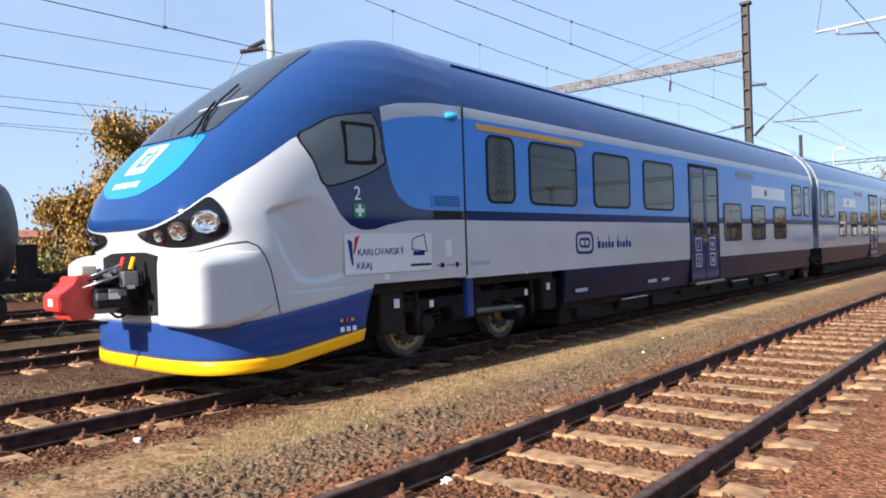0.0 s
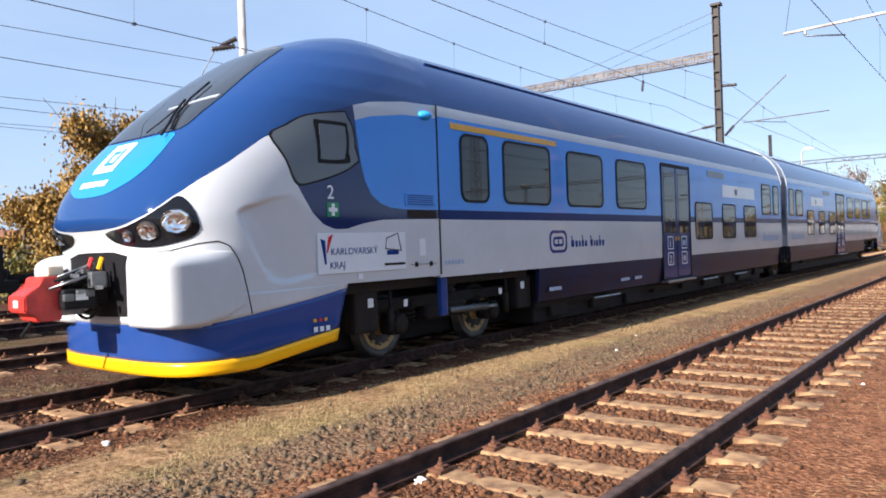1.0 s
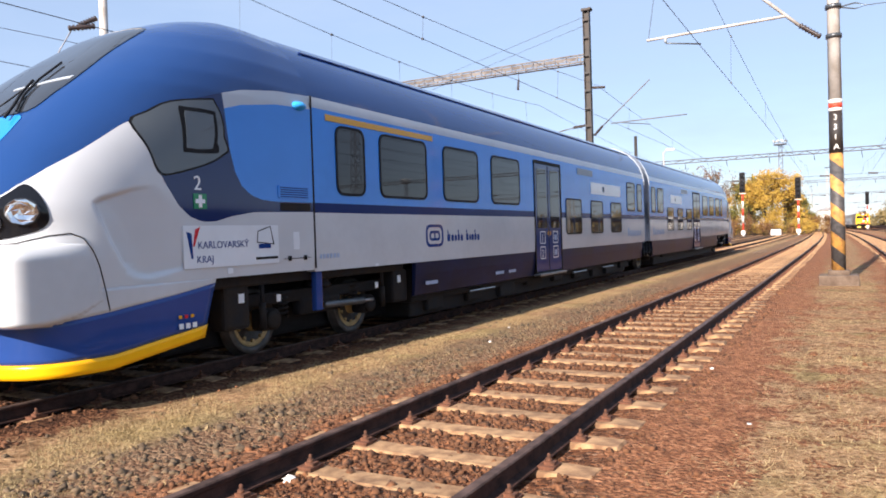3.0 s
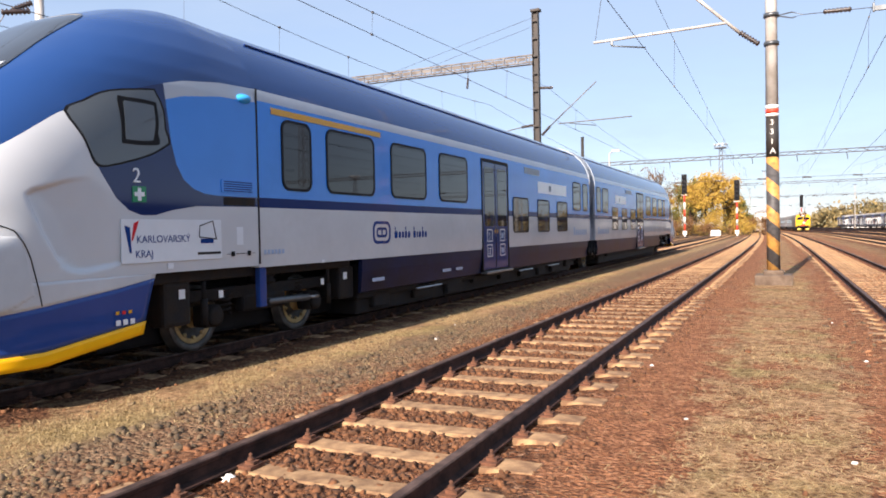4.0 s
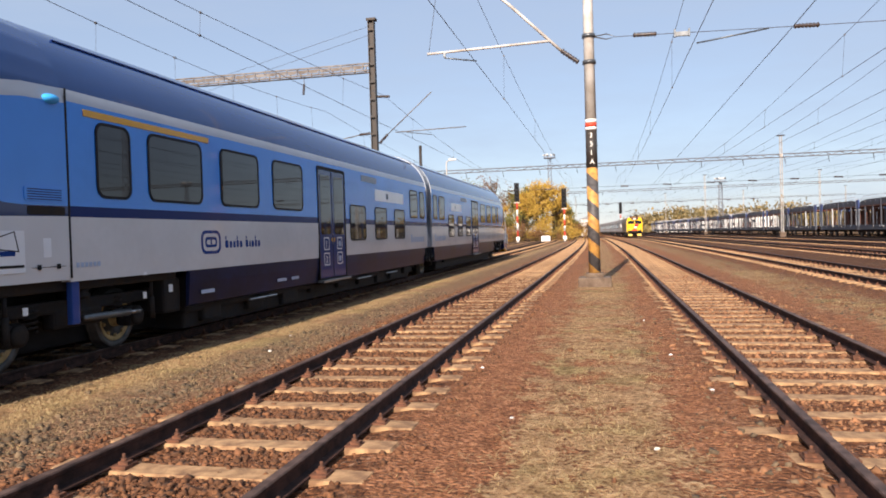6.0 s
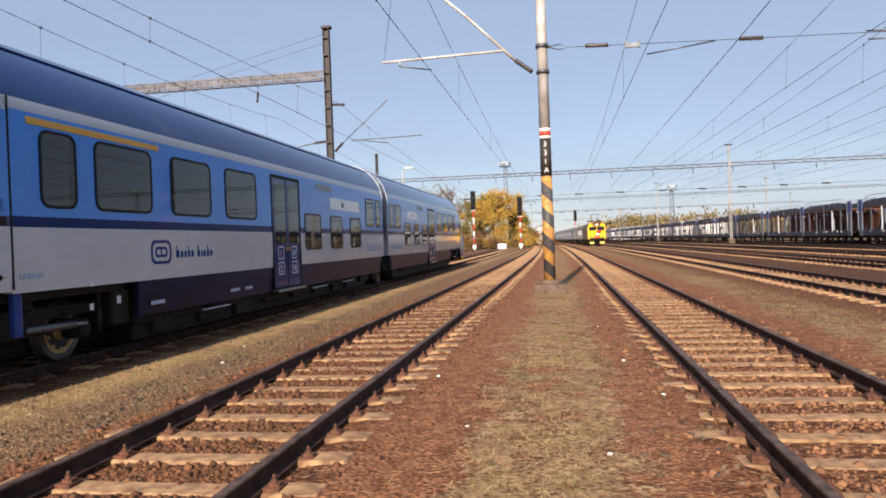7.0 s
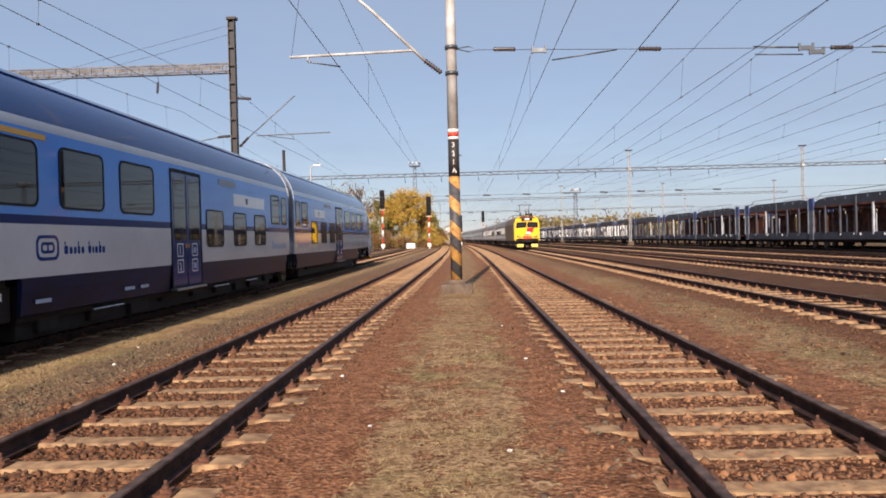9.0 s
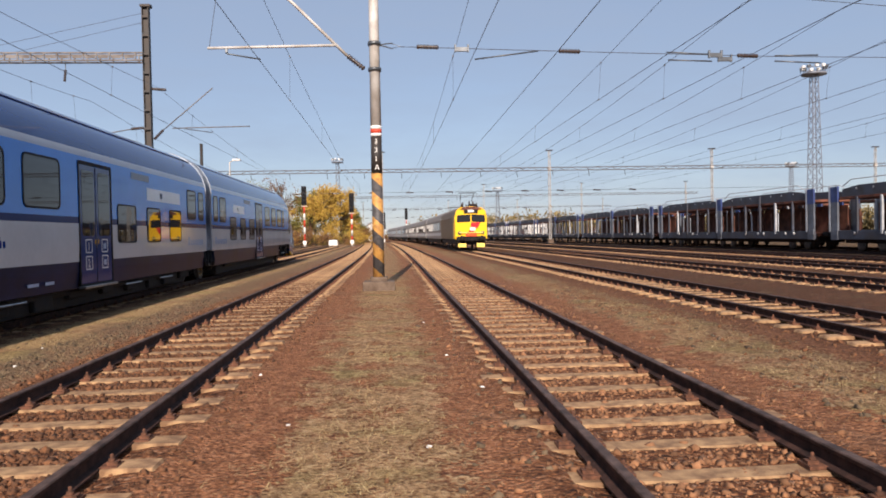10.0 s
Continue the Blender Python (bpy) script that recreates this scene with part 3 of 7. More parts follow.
def both(ob):
    """The same part once more, at the point opposite on the railcar."""
    c = ob.copy()
    scene.collection.objects.link(c)
    c.parent = ob.parent
    c.matrix_basis = TURN @ ob.matrix_basis
    for k in ob.children:
        kc = k.copy()
        scene.collection.objects.link(kc)
        kc.parent = c
    return ob


def on_side(y, z, out=0.0):
    """A frame on the yard-side wall: its x runs along the train, its y up, its z out."""
    return Matrix(((0, 0, 1, XC + SIDE + out), (1, 0, 0, y), (0, 1, 0, z), (0, 0, 0, 1)))


def mirror_phi(poly):
    return [(-p, z) for p, z in poly][::-1]


def bumper_pad(side):
    """A box-like bulge: a flat front face, a tight corner and a side face along the train."""
    def ease(v):
        v = max(0.0, min(1.0, v))
        return math.sqrt(1 - (1 - v) ** 2)

    bm = bmesh.new()
    rows = []
    angles, heights = list(np.linspace(24.0, 89.0, 64)), list(np.linspace(0.90, 1.66, 40))
    for z in heights:
        row = []
        for p in angles:
            c, si = math.cos(radians(p)), math.sin(radians(p))
            r = (c ** 13 + si ** 13) ** (-1 / 13)
            x = 1.43 * r * si
            y = 4.36 - 0.87 * r * c + 0.12 * max(0.0, 1 - x / 1.2)
            low = 0.905 + 0.20 * max(0.0, (y - 3.65) / 0.7) ** 2
            w = ease((1.655 - z) / 0.15) * ease((z - low) / 0.06) * ease((88.5 - p) / 10)
            q = 24.0 + (p - 24.0) * (np.interp(z, [0.95, 1.2, 1.44, 1.66], [80, 77, 72.5, 66]) - 24.0) / 65.0
            skin = nose(q, z) + 0.004 * nose_normal(q, z)
            v = skin.lerp(Vector((XC + x, y, z)), w)
            if p == angles[0] or w == 0.0:
                v = nose(q, z) - 0.02 * nose_normal(q, z)
            row.append(bm.verts.new((2 * XC - v.x if side < 0 else v.x, v.y, v.z)))
        rows.append(row)
    for a, b in zip(rows, rows[1:]):
        for i in range(len(angles) - 1):
            bm.faces.new((a[i], a[i + 1], b[i + 1], b[i]))
    bmesh.ops.recalc_face_normals(bm, faces=bm.faces)
    return bm


def build_cab():
    ob = part_of("cab_shell", cab_shell(), LIVERY, railcar, "rounded dark blue and grey driver's cab", True)
    both(ob)
    both(part("cab_skirt", skirt_band(lambda y: skirt_low(y) + 0.13, skirt_line, 8), BLUE_SKIRT, railcar, "dark blue lower apron of the cab"))
    both(part("apron", skirt_band(skirt_line, lambda y: 1.219, 6), GREY, railcar, "silver grey panel over the apron"))
    both(part("yellow_edge", skirt_band(skirt_low, lambda y: skirt_low(y) + 0.135, 3, 0.012), YELLOW, railcar, "bright yellow lower edge of the apron"))
    edge = [(27.5, 2.92), (30.0, 3.1), (31.0, 3.28), (30.3, 3.53), (29.8, 3.76), (30.6, 3.97), (27, 4.06), (14, 4.11)]
    screen = [(-p, z) for p, z in edge] + [(0, 4.12)] + edge[::-1] + [(14, 2.895), (0, 2.89), (-14, 2.895)]
    both(part("windscreen", patch(rounded(screen[::-1], 3), 0.010, 10), SCREEN, railcar, "large dark sloping windscreen"))
    edge = [(26.6, 2.88), (28.6, 2.76), (29.2, 2.62), (28.4, 2.50), (24.1, 2.37), (18, 2.295), (11.5, 2.248)]
    film = edge + [(0, 2.235)] + [(-p, z) for p, z in edge[::-1]] + [(-14, 2.865), (0, 2.86), (14, 2.865)]
    both(part("cyan_film", patch(rounded(film, 3), 0.006, 10, lip=0.0), CYAN, railcar, "cyan film on the nose"))
    sq = [(-7.5, 2.50), (5.5, 2.50), (7.5, 2.53), (8.5, 2.78), (6.5, 2.82), (-7.0, 2.82), (-9.0, 2.79), (-9.2, 2.53)]
    both(part("emblem", patch(rounded(sq, 3), 0.012, 4, lip=0.0), WHITE, railcar, "white emblem on the nose"))
    for p0, p1, z0, z1 in ((-4.5, -2.2, 2.57, 2.74), (-2.2, 1.4, 2.57, 2.61), (2.0, 4.2, 2.57, 2.76), (-2.2, 1.0, 2.70, 2.74)):
        both(part("emblem_bar", patch([(p0, z0), (p1, z0), (p1, z1), (p0, z1)], 0.015, 2, lip=0.0), CYAN, railcar, "cyan bar in the emblem"))
    for p0, p1 in ((-13, -9), (-8.2, -4.2), (-3.4, 0.6), (2.0, 3.4), (4.6, 8.6)):
        both(part("number_bar", patch([(p0, 2.345), (p1, 2.345), (p1 + 0.4, 2.405), (p0 + 0.4, 2.405)], 0.012, 2, lip=0.0), WHITE, railcar, "white bar where a number stands"))
    lamp = [(14.0, 1.857), (26.8, 1.907), (36.3, 1.99), (42.1, 2.10), (45.6, 2.185), (50.0, 2.115), (54.0, 1.99), (54.6, 1.87), (51.2, 1.782), (42.7, 1.72), (35.9, 1.70), (28.0, 1.71), (18.0, 1.76)]
    for side in (1, -1):
        ob = part("headlamp", patch(rounded(lamp if side > 0 else mirror_phi(lamp), 3), 0.010, 6), LAMPBLACK, railcar, "black glazed headlamp unit with chrome bowls")
        for p, z, r in ((47.3, 1.94, 0.125), (36.4, 1.865, 0.10), (26.9, 1.825, 0.06)):
            n = nose_normal(side * p, z)
            m = Matrix.Translation(nose(side * p, z) + 0.004 * n) @ n.to_track_quat("Z", "Y").to_matrix().to_4x4() @ Matrix.Diagonal((1.12, 0.92, 1, 1))
            bm = bmesh.new()
            add_lathe(bm, [(r * 1.04, 0.0), (r * 1.04, 0.014), (r, 0.017)], m, 32)
            bmesh.ops.recalc_face_normals(bm, faces=bm.faces)
            bowl = part("lamp_bowl", bm, LAMPDARK, ob, "dark lamp bowl behind clear glass", True)
            # faceted reflector: one sheet of flat mirror facets
            bm = bmesh.new()
            rings = []
            for q, rr in enumerate((0.26, 0.60, 0.80, 0.98)):
                rings.append([bm.verts.new(m @ Vector((r * rr * math.cos(a), r * rr * math.sin(a), 0.019 + 0.004 * q + 0.010 * ((k * 5 + q * 3) % 7) / 7))) for k, a in enumerate(radians(40 * k + 11 * q) for k in range(9))])
            for u, v in zip(rings, rings[1:]):
                for k in range(9):
                    bm.faces.new((u[k], u[(k + 1) % 9], v[(k + 1) % 9], v[k]))
            bm.faces.new(rings[0][::-1])
            part("reflector", bm, CHROME, ob, "faceted mirror reflector")
        both(ob)
        both(part("bumper_pad", bumper_pad(side), GREY, railcar, "bulging silver grey bumper panel", True))
        line = [(28.8, 1.652), (42.1, 1.66), (53.0, 1.72), (60.8, 1.74), (65.7, 1.695), (70.0, 1.58), (73.7, 1.435), (78.0, 1.2), (81.0, 1.0)]
        groove = bmesh.new()
        pts = []
        for (a, b), (c, d) in zip(line, line[1:]):
            pts += [(a + (c - a) * k / 4, b + (d - b) * k / 4) for k in range(4)]
        add_tube(groove, [nose(side * a, b) + 0.002 * nose_normal(side * a, b) for a, b in pts + line[-1:]], 0.006, 6)
        both(part("panel_gap", groove, UNDER, railcar, "dark joint round the bumper panel"))
        win = [(57.6, 2.84), (58.6, 2.96), (61.2, 3.10), (70.3, 3.19), (72.8, 3.16), (83.4, 2.94), (94.2, 2.69), (95.6, 2.61), (94.6, 2.485), (89.0, 2.35), (82.2, 2.375), (69.5, 2.60)]
        cx, cz = 77.0, 2.77
        rimw = [(cx + (p - cx) * 1.05, cz + (z - cz) * 1.05) for p, z in win]
        both(part("cab_window_rim", patch(rounded(rimw if side > 0 else mirror_phi(rimw), 3), 0.003, 6, lip=0.004), BLACK, railcar, "black rubber rim of the cab window"))
        both(part("cab_window", patch(rounded(win if side > 0 else mirror_phi(win), 3), 0.006, 6, lip=0.004), CABGLASS, railcar, "tinted cab side window"))
        sl = [(65.0, 3.03), (66.4, 3.07), (75.0, 3.07), (77.7, 3.02), (92.4, 2.67), (92.8, 2.60), (84.8, 2.585), (80.4, 2.63)]
        sx, sz = 79.0, 2.83
        both(part("sliding_frame", patch(rounded(sl if side > 0 else mirror_phi(sl), 3), 0.010, 4, lip=0.002), BLACK, railcar, "black frame of the sliding cab window"))
        sl2 = [(sx + (p - sx) * 0.80, sz + (z - sz) * 0.82) for p, z in sl]
        both(part("sliding_pane", patch(rounded(sl2 if side > 0 else mirror_phi(sl2), 3), 0.013, 4, lip=0.002), CABGLASS, railcar, "small sliding pane"))
    # windscreen wiper
    bm = bmesh.new()
    add_tube(bm, [nose(p, z) + 0.05 * nose_normal(p, z) for p, z in ((24, 2.82), (22, 2.95), (18, 3.12), (15, 3.27))], 0.014, 6)
    add_tube(bm, [nose(p, z) + 0.035 * nose_normal(p, z) for p, z in ((25, 2.90), (19.5, 3.10), (16, 3.30), (14, 3.52))], 0.012, 6)
    add_tube(bm, [nose(p, z) + 0.05 * nose_normal(p, z) for p, z in ((12, 2.88), (15, 3.0), (17, 3.18))], 0.009, 6)
    both(part("wiper", bm, BLACK, railcar, "black windscreen wiper"))
    pale_strip = [(4.8, 3.215), (17, 3.235), (29.5, 3.29), (29.6, 3.325), (17, 3.265), (4.9, 3.24)]
    both(part("sun_blind_edge", patch(pale_strip, 0.016, 3, lip=0.0), STRIPE, railcar, "thin pale strip across the windscreen"))
    # coupler recess: not cut open, its shade is a black sheet on the skin
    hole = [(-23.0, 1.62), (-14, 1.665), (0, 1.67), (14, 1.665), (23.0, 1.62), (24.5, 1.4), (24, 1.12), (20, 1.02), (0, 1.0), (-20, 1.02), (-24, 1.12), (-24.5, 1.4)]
    both(part("coupler_recess", patch(hole, 0.012, 5), BLACK, railcar, "black sheet painting the shade of the coupler recess"))


BLUE_SKIRT = paint("apron_blue_paint", (0.020, 0.060, 0.23))
LAMPBLACK = glass_pane("black_lamp_glass", (0.008, 0.009, 0.012))
LAMPDARK = glass_pane("dark_lamp_bowl", (0.03, 0.032, 0.036), 0.08, 0.5)
CHROME = mat("chrome_bowl", (0.75, 0.76, 0.78), 0.12, 1.0, 0.02, bump=0)
CABGLASS = glass_pane("cab_side_glass", (0.085, 0.10, 0.112), 0.03, 0.5)
build_cab()


def build_coupler():
    c = part("coupler", box((XC, 3.42, 1.27), (0.30, 0.9, 0.22), 0.03), UNDER, railcar, "black automatic coupler with hoses")
    side = Matrix(((0, 0, 1, XC - 0.19), (1, 0, 0, 0), (0, 1, 0, 0), (0, 0, 0, 1)))
    bm = prism([(3.14, 1.45), (2.97, 1.45), (2.95, 1.36), (2.80, 1.27), (2.80, 1.12), (2.90, 1.10), (2.92, 1.02), (3.14, 1.02)], 0.38, side)
    bmesh.ops.bevel(bm, geom=bm.edges[:], offset=0.014, segments=2, affect="EDGES")
    bmesh.ops.recalc_face_normals(bm, faces=bm.faces)
    part("coupler_cover", bm, REDCAP, c, "red plastic cover on the coupler head")
    part("cover_label", box((XC, 2.797, 1.20), (0.10, 0.008, 0.07)), WHITE, c, "small white label on the cover")
    part("strap", tube([(XC + 0.02, 2.94, 1.06), (XC - 0.02, 2.92, 0.98), (XC - 0.1, 2.88, 0.88)], 0.017, 6), BLACK, c, "dangling black strap")
    bm = bmesh.new()
    for dx, z in ((0.24, 1.42), (-0.24, 1.42)):
        add_tube(bm, [(XC + dx, 3.5, z + 0.06), (XC + dx * 0.9, 3.2, z + 0.02), (XC + dx * 0.6, 3.0, z - 0.04)], 0.022, 8)
    add_box(bm, (XC + 0.22, 3.28, 1.22), (0.16, 0.34, 0.2), 0.03)
    add_box(bm, (XC - 0.24, 3.28, 1.22), (0.16, 0.34, 0.2), 0.03)
    add_box(bm, (XC, 3.30, 1.44), (0.5, 0.10, 0.05), 0.015)
    part("hose_block", bm, BLACK, c, "black hoses and plug boxes")
    part("rod", tube([(XC + 0.2, 3.02, 1.33), (XC + 0.33, 3.42, 1.47)], 0.016, 8), STEEL, c, "bright steel rod")
    for x, m, lab in ((0.33, YELLOW, "yellow cock handle"), (0.12, REDCAP, "red cock handle")):
        part("cock_handle", tube([(XC + x, 3.48, 1.62), (XC + x, 3.44, 1.50)], 0.022, 6), m, c, lab)
    bm = bmesh.new()
    for k in range(5):
        pts = [(XC - 0.3 + 0.6 * i / 8, 3.46 - 0.03 * k, 1.12 + 0.06 * k - 0.12 * math.sin(math.pi * i / 8)) for i in range(9)]
        add_tube(bm, pts, 0.016, 6)
    part("cable_loop", bm, BLACK, c, "hanging black cables")
    rng = random.Random(31)
    for k in range(14):
        s = -1 if k % 2 else 1
        x0, z0 = s * rng.uniform(0.05, 0.36), rng.uniform(1.18, 1.60)
        x1, z1 = s * rng.uniform(0.05, 0.26), rng.uniform(1.15, 1.46)
        sag = rng.uniform(-0.02, 0.10)
        pts = [(XC + x0 + (x1 - x0) * t, 3.50 - (0.46 - 0.1 * (k % 3)) * t, z0 + (z1 - z0) * t - sag * math.sin(math.pi * t)) for t in np.linspace(0, 1, 8)]
        part("hose", tube(pts, rng.uniform(0.009, 0.018), 6), (BLACK, STEELGREY, BLACK)[k % 3], c, ("thin black hose", "grey armoured cable", "thin black hose")[k % 3])
    for k in range(8):
        x, z = rng.uniform(0.1, 0.42), rng.uniform(1.2, 1.56)
        part("fitting", box((XC + x, 3.40 - rng.uniform(0.0, 0.2), z), (0.05, 0.07, 0.04), 0.008), STEEL if k % 2 else STEELGREY, c, "small metal pipe fitting")
    for y, z in ((3.16, 1.24), (3.36, 1.27)):
        part("label_plate", box((XC + 0.19, y, z), (0.24, 0.10, 0.07), 0.01), STEELGREY, c, "grey plug cover")
    part("top_box", box((XC - 0.16, 3.2, 1.50), (0.22, 0.16, 0.10), 0.02), SIGPALE, c, "pale box on the coupler")
    part("side_block", box((XC + 0.34, 3.42, 1.40), (0.10, 0.16, 0.16), 0.02), STEELGREY, c, "grey valve block")
    part("side_block", box((XC + 0.02, 3.24, 1.10), (0.22, 0.3, 0.08), 0.02), STEELGREY, c, "grey guide plate")
    part("rod", tube([(XC - 0.2, 3.02, 1.36), (XC - 0.33, 3.44, 1.50)], 0.016, 8), STEEL, c, "bright steel rod")
    part("rod", tube([(XC - 0.05, 3.1, 1.40), (XC + 0.12, 3.5, 1.56)], 0.014, 8), STEEL, c, "bright steel rod")
    part("label_plate", box((XC + 0.305, 3.28, 1.24), (0.008, 0.12, 0.06)), WHITE, c, "small white label plate")
    both(c)


SIGPALE = paint("pale_yellow_white_paint", (0.72, 0.68, 0.50))
STEELGREY = mat("grey_cast_steel", (0.17, 0.18, 0.19), 0.5, 0.6, 0.15)
build_coupler()


# -- passenger car bodies --
def car_body(y0, y1):
    bm = bmesh.new()
    zs = [1.195, 1.3, 1.5, 1.97, 2.10, 2.6, 3.0, 3.355, 3.50, 3.62, 3.75, 3.88, 4.0, 4.1, 4.2, 4.28, 4.36, 4.43, 4.48, 4.52, 4.54]
    mats = [0, 0, 0, 1, 2, 2, 2, 3] + [4] * 20
    right = [(XC + float(np.interp(z, H_Z, H_V)), z) for z in zs]
    ring = right + [(XC, 4.555)] + [(2 * XC - x, z) for x, z in right[::-1]]
    mi = mats[:len(zs)] + mats[:len(zs)][::-1]
    ys = list(np.arange(y0, y1, 3.0)) + [y1]
    rows = [[bm.verts.new((x, y, z)) for x, z in ring] for y in ys]
    for a, b in zip(rows, rows[1:]):
        for i in range(len(ring) - 1):
            f = bm.faces.new((a[i], b[i], b[i + 1], a[i + 1]))
            f.material_index, f.smooth = mi[i], True
    bmesh.ops.recalc_face_normals(bm, faces=bm.faces)
    for y in (y0 + 0.01, y1 - 0.01):
        bm.faces.new([bm.verts.new((x, y, z)) for x, z in ring])
    return bm


PAINTS = [GREY, NAVY, SKYBLUE, STRIPE, BLUE]
both(part("car_body", car_body(7.5, 25.45), PAINTS, railcar, "light blue and grey car body with dark blue roof"))


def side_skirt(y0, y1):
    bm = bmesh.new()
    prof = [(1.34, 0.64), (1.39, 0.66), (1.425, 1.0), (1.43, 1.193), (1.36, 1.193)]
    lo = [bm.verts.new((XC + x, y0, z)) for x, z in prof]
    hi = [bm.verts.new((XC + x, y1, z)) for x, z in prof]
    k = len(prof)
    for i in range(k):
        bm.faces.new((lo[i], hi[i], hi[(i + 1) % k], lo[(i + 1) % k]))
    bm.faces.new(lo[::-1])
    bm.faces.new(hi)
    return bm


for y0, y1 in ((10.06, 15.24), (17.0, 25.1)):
    both(part("side_skirt", side_skirt(y0, y1), SKIRT, railcar, "dark navy side skirt"))
    both(part("side_skirt", side_skirt(REAR - y1, REAR - y0), SKIRT, railcar, "dark navy side skirt"))
both(part("underframe", box((XC, 16.4, 0.82), (2.5, 12.4, 0.6), 0.05), UNDER, railcar, "dark underframe with equipment boxes"))
part("underframe_middle", box((XC, 25.8, 1.15), (2.2, 6.0, 0.3), 0.05), UNDER, railcar, "dark underframe at the joint")
both(part("underframe_front", box((XC, 7.6, 1.16), (2.6, 4.6, 0.16), 0.03), UNDER, railcar, "dark floor over the bogie"))


def pane(y0, y1, z0, z1, r=0.12, label="dark tinted window with rounded corners", glass=None):
    m = on_side(0, 0, -0.004)
    inner, outer = round_rect(y0 + 0.035, z0 + 0.035, y1 - 0.035, z1 - 0.035, r), round_rect(y0, z0, y1, z1, r + 0.03)
    w = part("window", prism(inner, 0.012, m), glass or TINTED, railcar, label)
    part("window_seal", ring_prism(outer, inner, 0.018, m), BLACK, w, "black rubber seal")
    return both(w)


def far_y(a, b):
    return REAR - b, REAR - a


for a, b in ((8.04, 8.70), (9.11, 10.49), (11.08, 12.43), (13.04, 14.44)):
    for y0, y1 in ((a, b), far_y(a, b)):
        pane(y0 - 0.03, y1, 2.215, 3.18)
for a, b in ((17.34, 18.58), (19.38, 20.50), (21.30, 22.45)):
    for y0, y1 in ((a, b), far_y(a, b)):
        pane(y0, y1, 1.55, 2.46, 0.09)
for a, b in ((23.15, 24.15), (24.45, 25.1)):
    for y0, y1 in ((a, b), far_y(a, b)):
        pane(y0, y1, 2.22, 3.15, 0.10)


def text_mesh(body, size, m, material, parent, name, label, depth=0.002):
    cu = bpy.data.curves.new(name, "FONT")
    cu.body, cu.size, cu.extrude = body, size, depth
    tmp = bpy.data.objects.new(name, cu)
    me = bpy.data.meshes.new_from_object(tmp)
    bpy.data.objects.remove(tmp)
    me.transform(m)
    me.materials.clear()
    return part_of(name, me, material, parent, label)


def build_door(y0, y1):
    mid = (y0 + y1) / 2
    frame = part("door_frame", ring_prism(round_rect(y0 - 0.05, 0.66, y1 + 0.05, 3.26, 0.06), round_rect(y0, 0.72, y1, 3.19, 0.03), 0.02, on_side(0, 0, -0.006)), BLACK, railcar, "black passenger door surround")
    for a, b, lines in ((y0, mid - 0.012, "12"), (mid + 0.012, y1, "")):
        leaf = part("door_leaf", prism(round_rect(a, 0.73, b, 3.18, 0.04), 0.010, on_side(0, 0, -0.004)), DOORBLUE, frame, "dark blue sliding door leaf with tall window")
        leaf.parent = railcar
        part("door_window", prism(round_rect(a + 0.10, 1.72, b - 0.10, 3.08, 0.07), 0.006, on_side(0, 0, 0.006)), TINTED, leaf, "tall dark door pane")
        part("door_seal", prism([(b - 0.03, 0.75), (b - 0.01, 0.75), (b - 0.01, 3.17), (b - 0.03, 3.17)], 0.004, on_side(0, 0, 0.0065)), BLACK, leaf)
        for k, z in enumerate((1.38, 1.03)):
            part("pictogram_frame", ring_prism(round_rect(a + 0.24, z - 0.02, b - 0.24, z + 0.27, 0.03), round_rect(a + 0.265, z + 0.005, b - 0.265, z + 0.245, 0.02), 0.003, on_side(0, 0, 0.0065)), WHITE, leaf, "white outlined door sign")
            if lines:
                text_mesh(lines[k], 0.24, on_side((a + b) / 2 - 0.07, z + 0.035, 0.0075), WHITE, leaf, "class_number", "white class number on the door")
            else:
                part("pictogram", prism(round_rect((a + b) / 2 - 0.08, z + 0.05, (a + b) / 2 + 0.08, z + 0.18, 0.04), 0.003, on_side(0, 0, 0.0065)), PALEBLUE, leaf, "pale door pictogram")
        part("push_button", prism(round_rect(b - 0.09 if lines else a + 0.04, 1.55, b - 0.04 if lines else a + 0.09, 1.64, 0.02), 0.008, on_side(0, 0, 0.0065)), AMBER, leaf, "amber door button")
    part("door_step", box((XC + SIDE + 0.03, mid, 0.66), (0.16, y1 - y0 + 0.1, 0.05), 0.01), STEEL, railcar, "steel door step")


DOORBLUE = paint("door_blue_paint", (0.020, 0.045, 0.16))
PALEBLUE = paint("pale_blue_film", (0.35, 0.45, 0.62))
build_door(15.30, 16.95)
build_door(*far_y(15.30, 16.95))


def decal(name, y0, y1, z0, z1, material, label, r=0.0, depth=0.004, parent=None):
    poly = round_rect(y0, z0, y1, z1, r) if r else [(y0, z0), (y1, z0), (y1, z1), (y0, z1)]
    return part(name, prism(poly, depth, on_side(0, 0, -0.001)), material, parent or railcar, label)


DISPLAY = paint("dull_blue_grey_display", (0.16, 0.20, 0.26), 0.3)
decal("first_class_stripe", 7.81, 10.72, 3.215, 3.30, AMBER, "amber stripe over the windows")
for a, b in ((19.44, 22.37), far_y(19.6, 21.8)):
    s = decal("film_panel", a, b, 2.64, 2.96, WHITE, "white film panel", depth=0.005)
    decal("film_mark", a + (b - a) * 0.36, a + (b - a) * 0.43, 2.72, 2.88, NAVY, "small dark mark", depth=0.008, parent=s)
for a, b in ((18.3, 19.6), far_y(18.3, 19.6)):
    decal("destination_display", a, b, 3.11, 3.27, DISPLAY, "greyish destination display", depth=0.006)
FIRSTAID = paint("first_aid_green", (0.01, 0.22, 0.10))
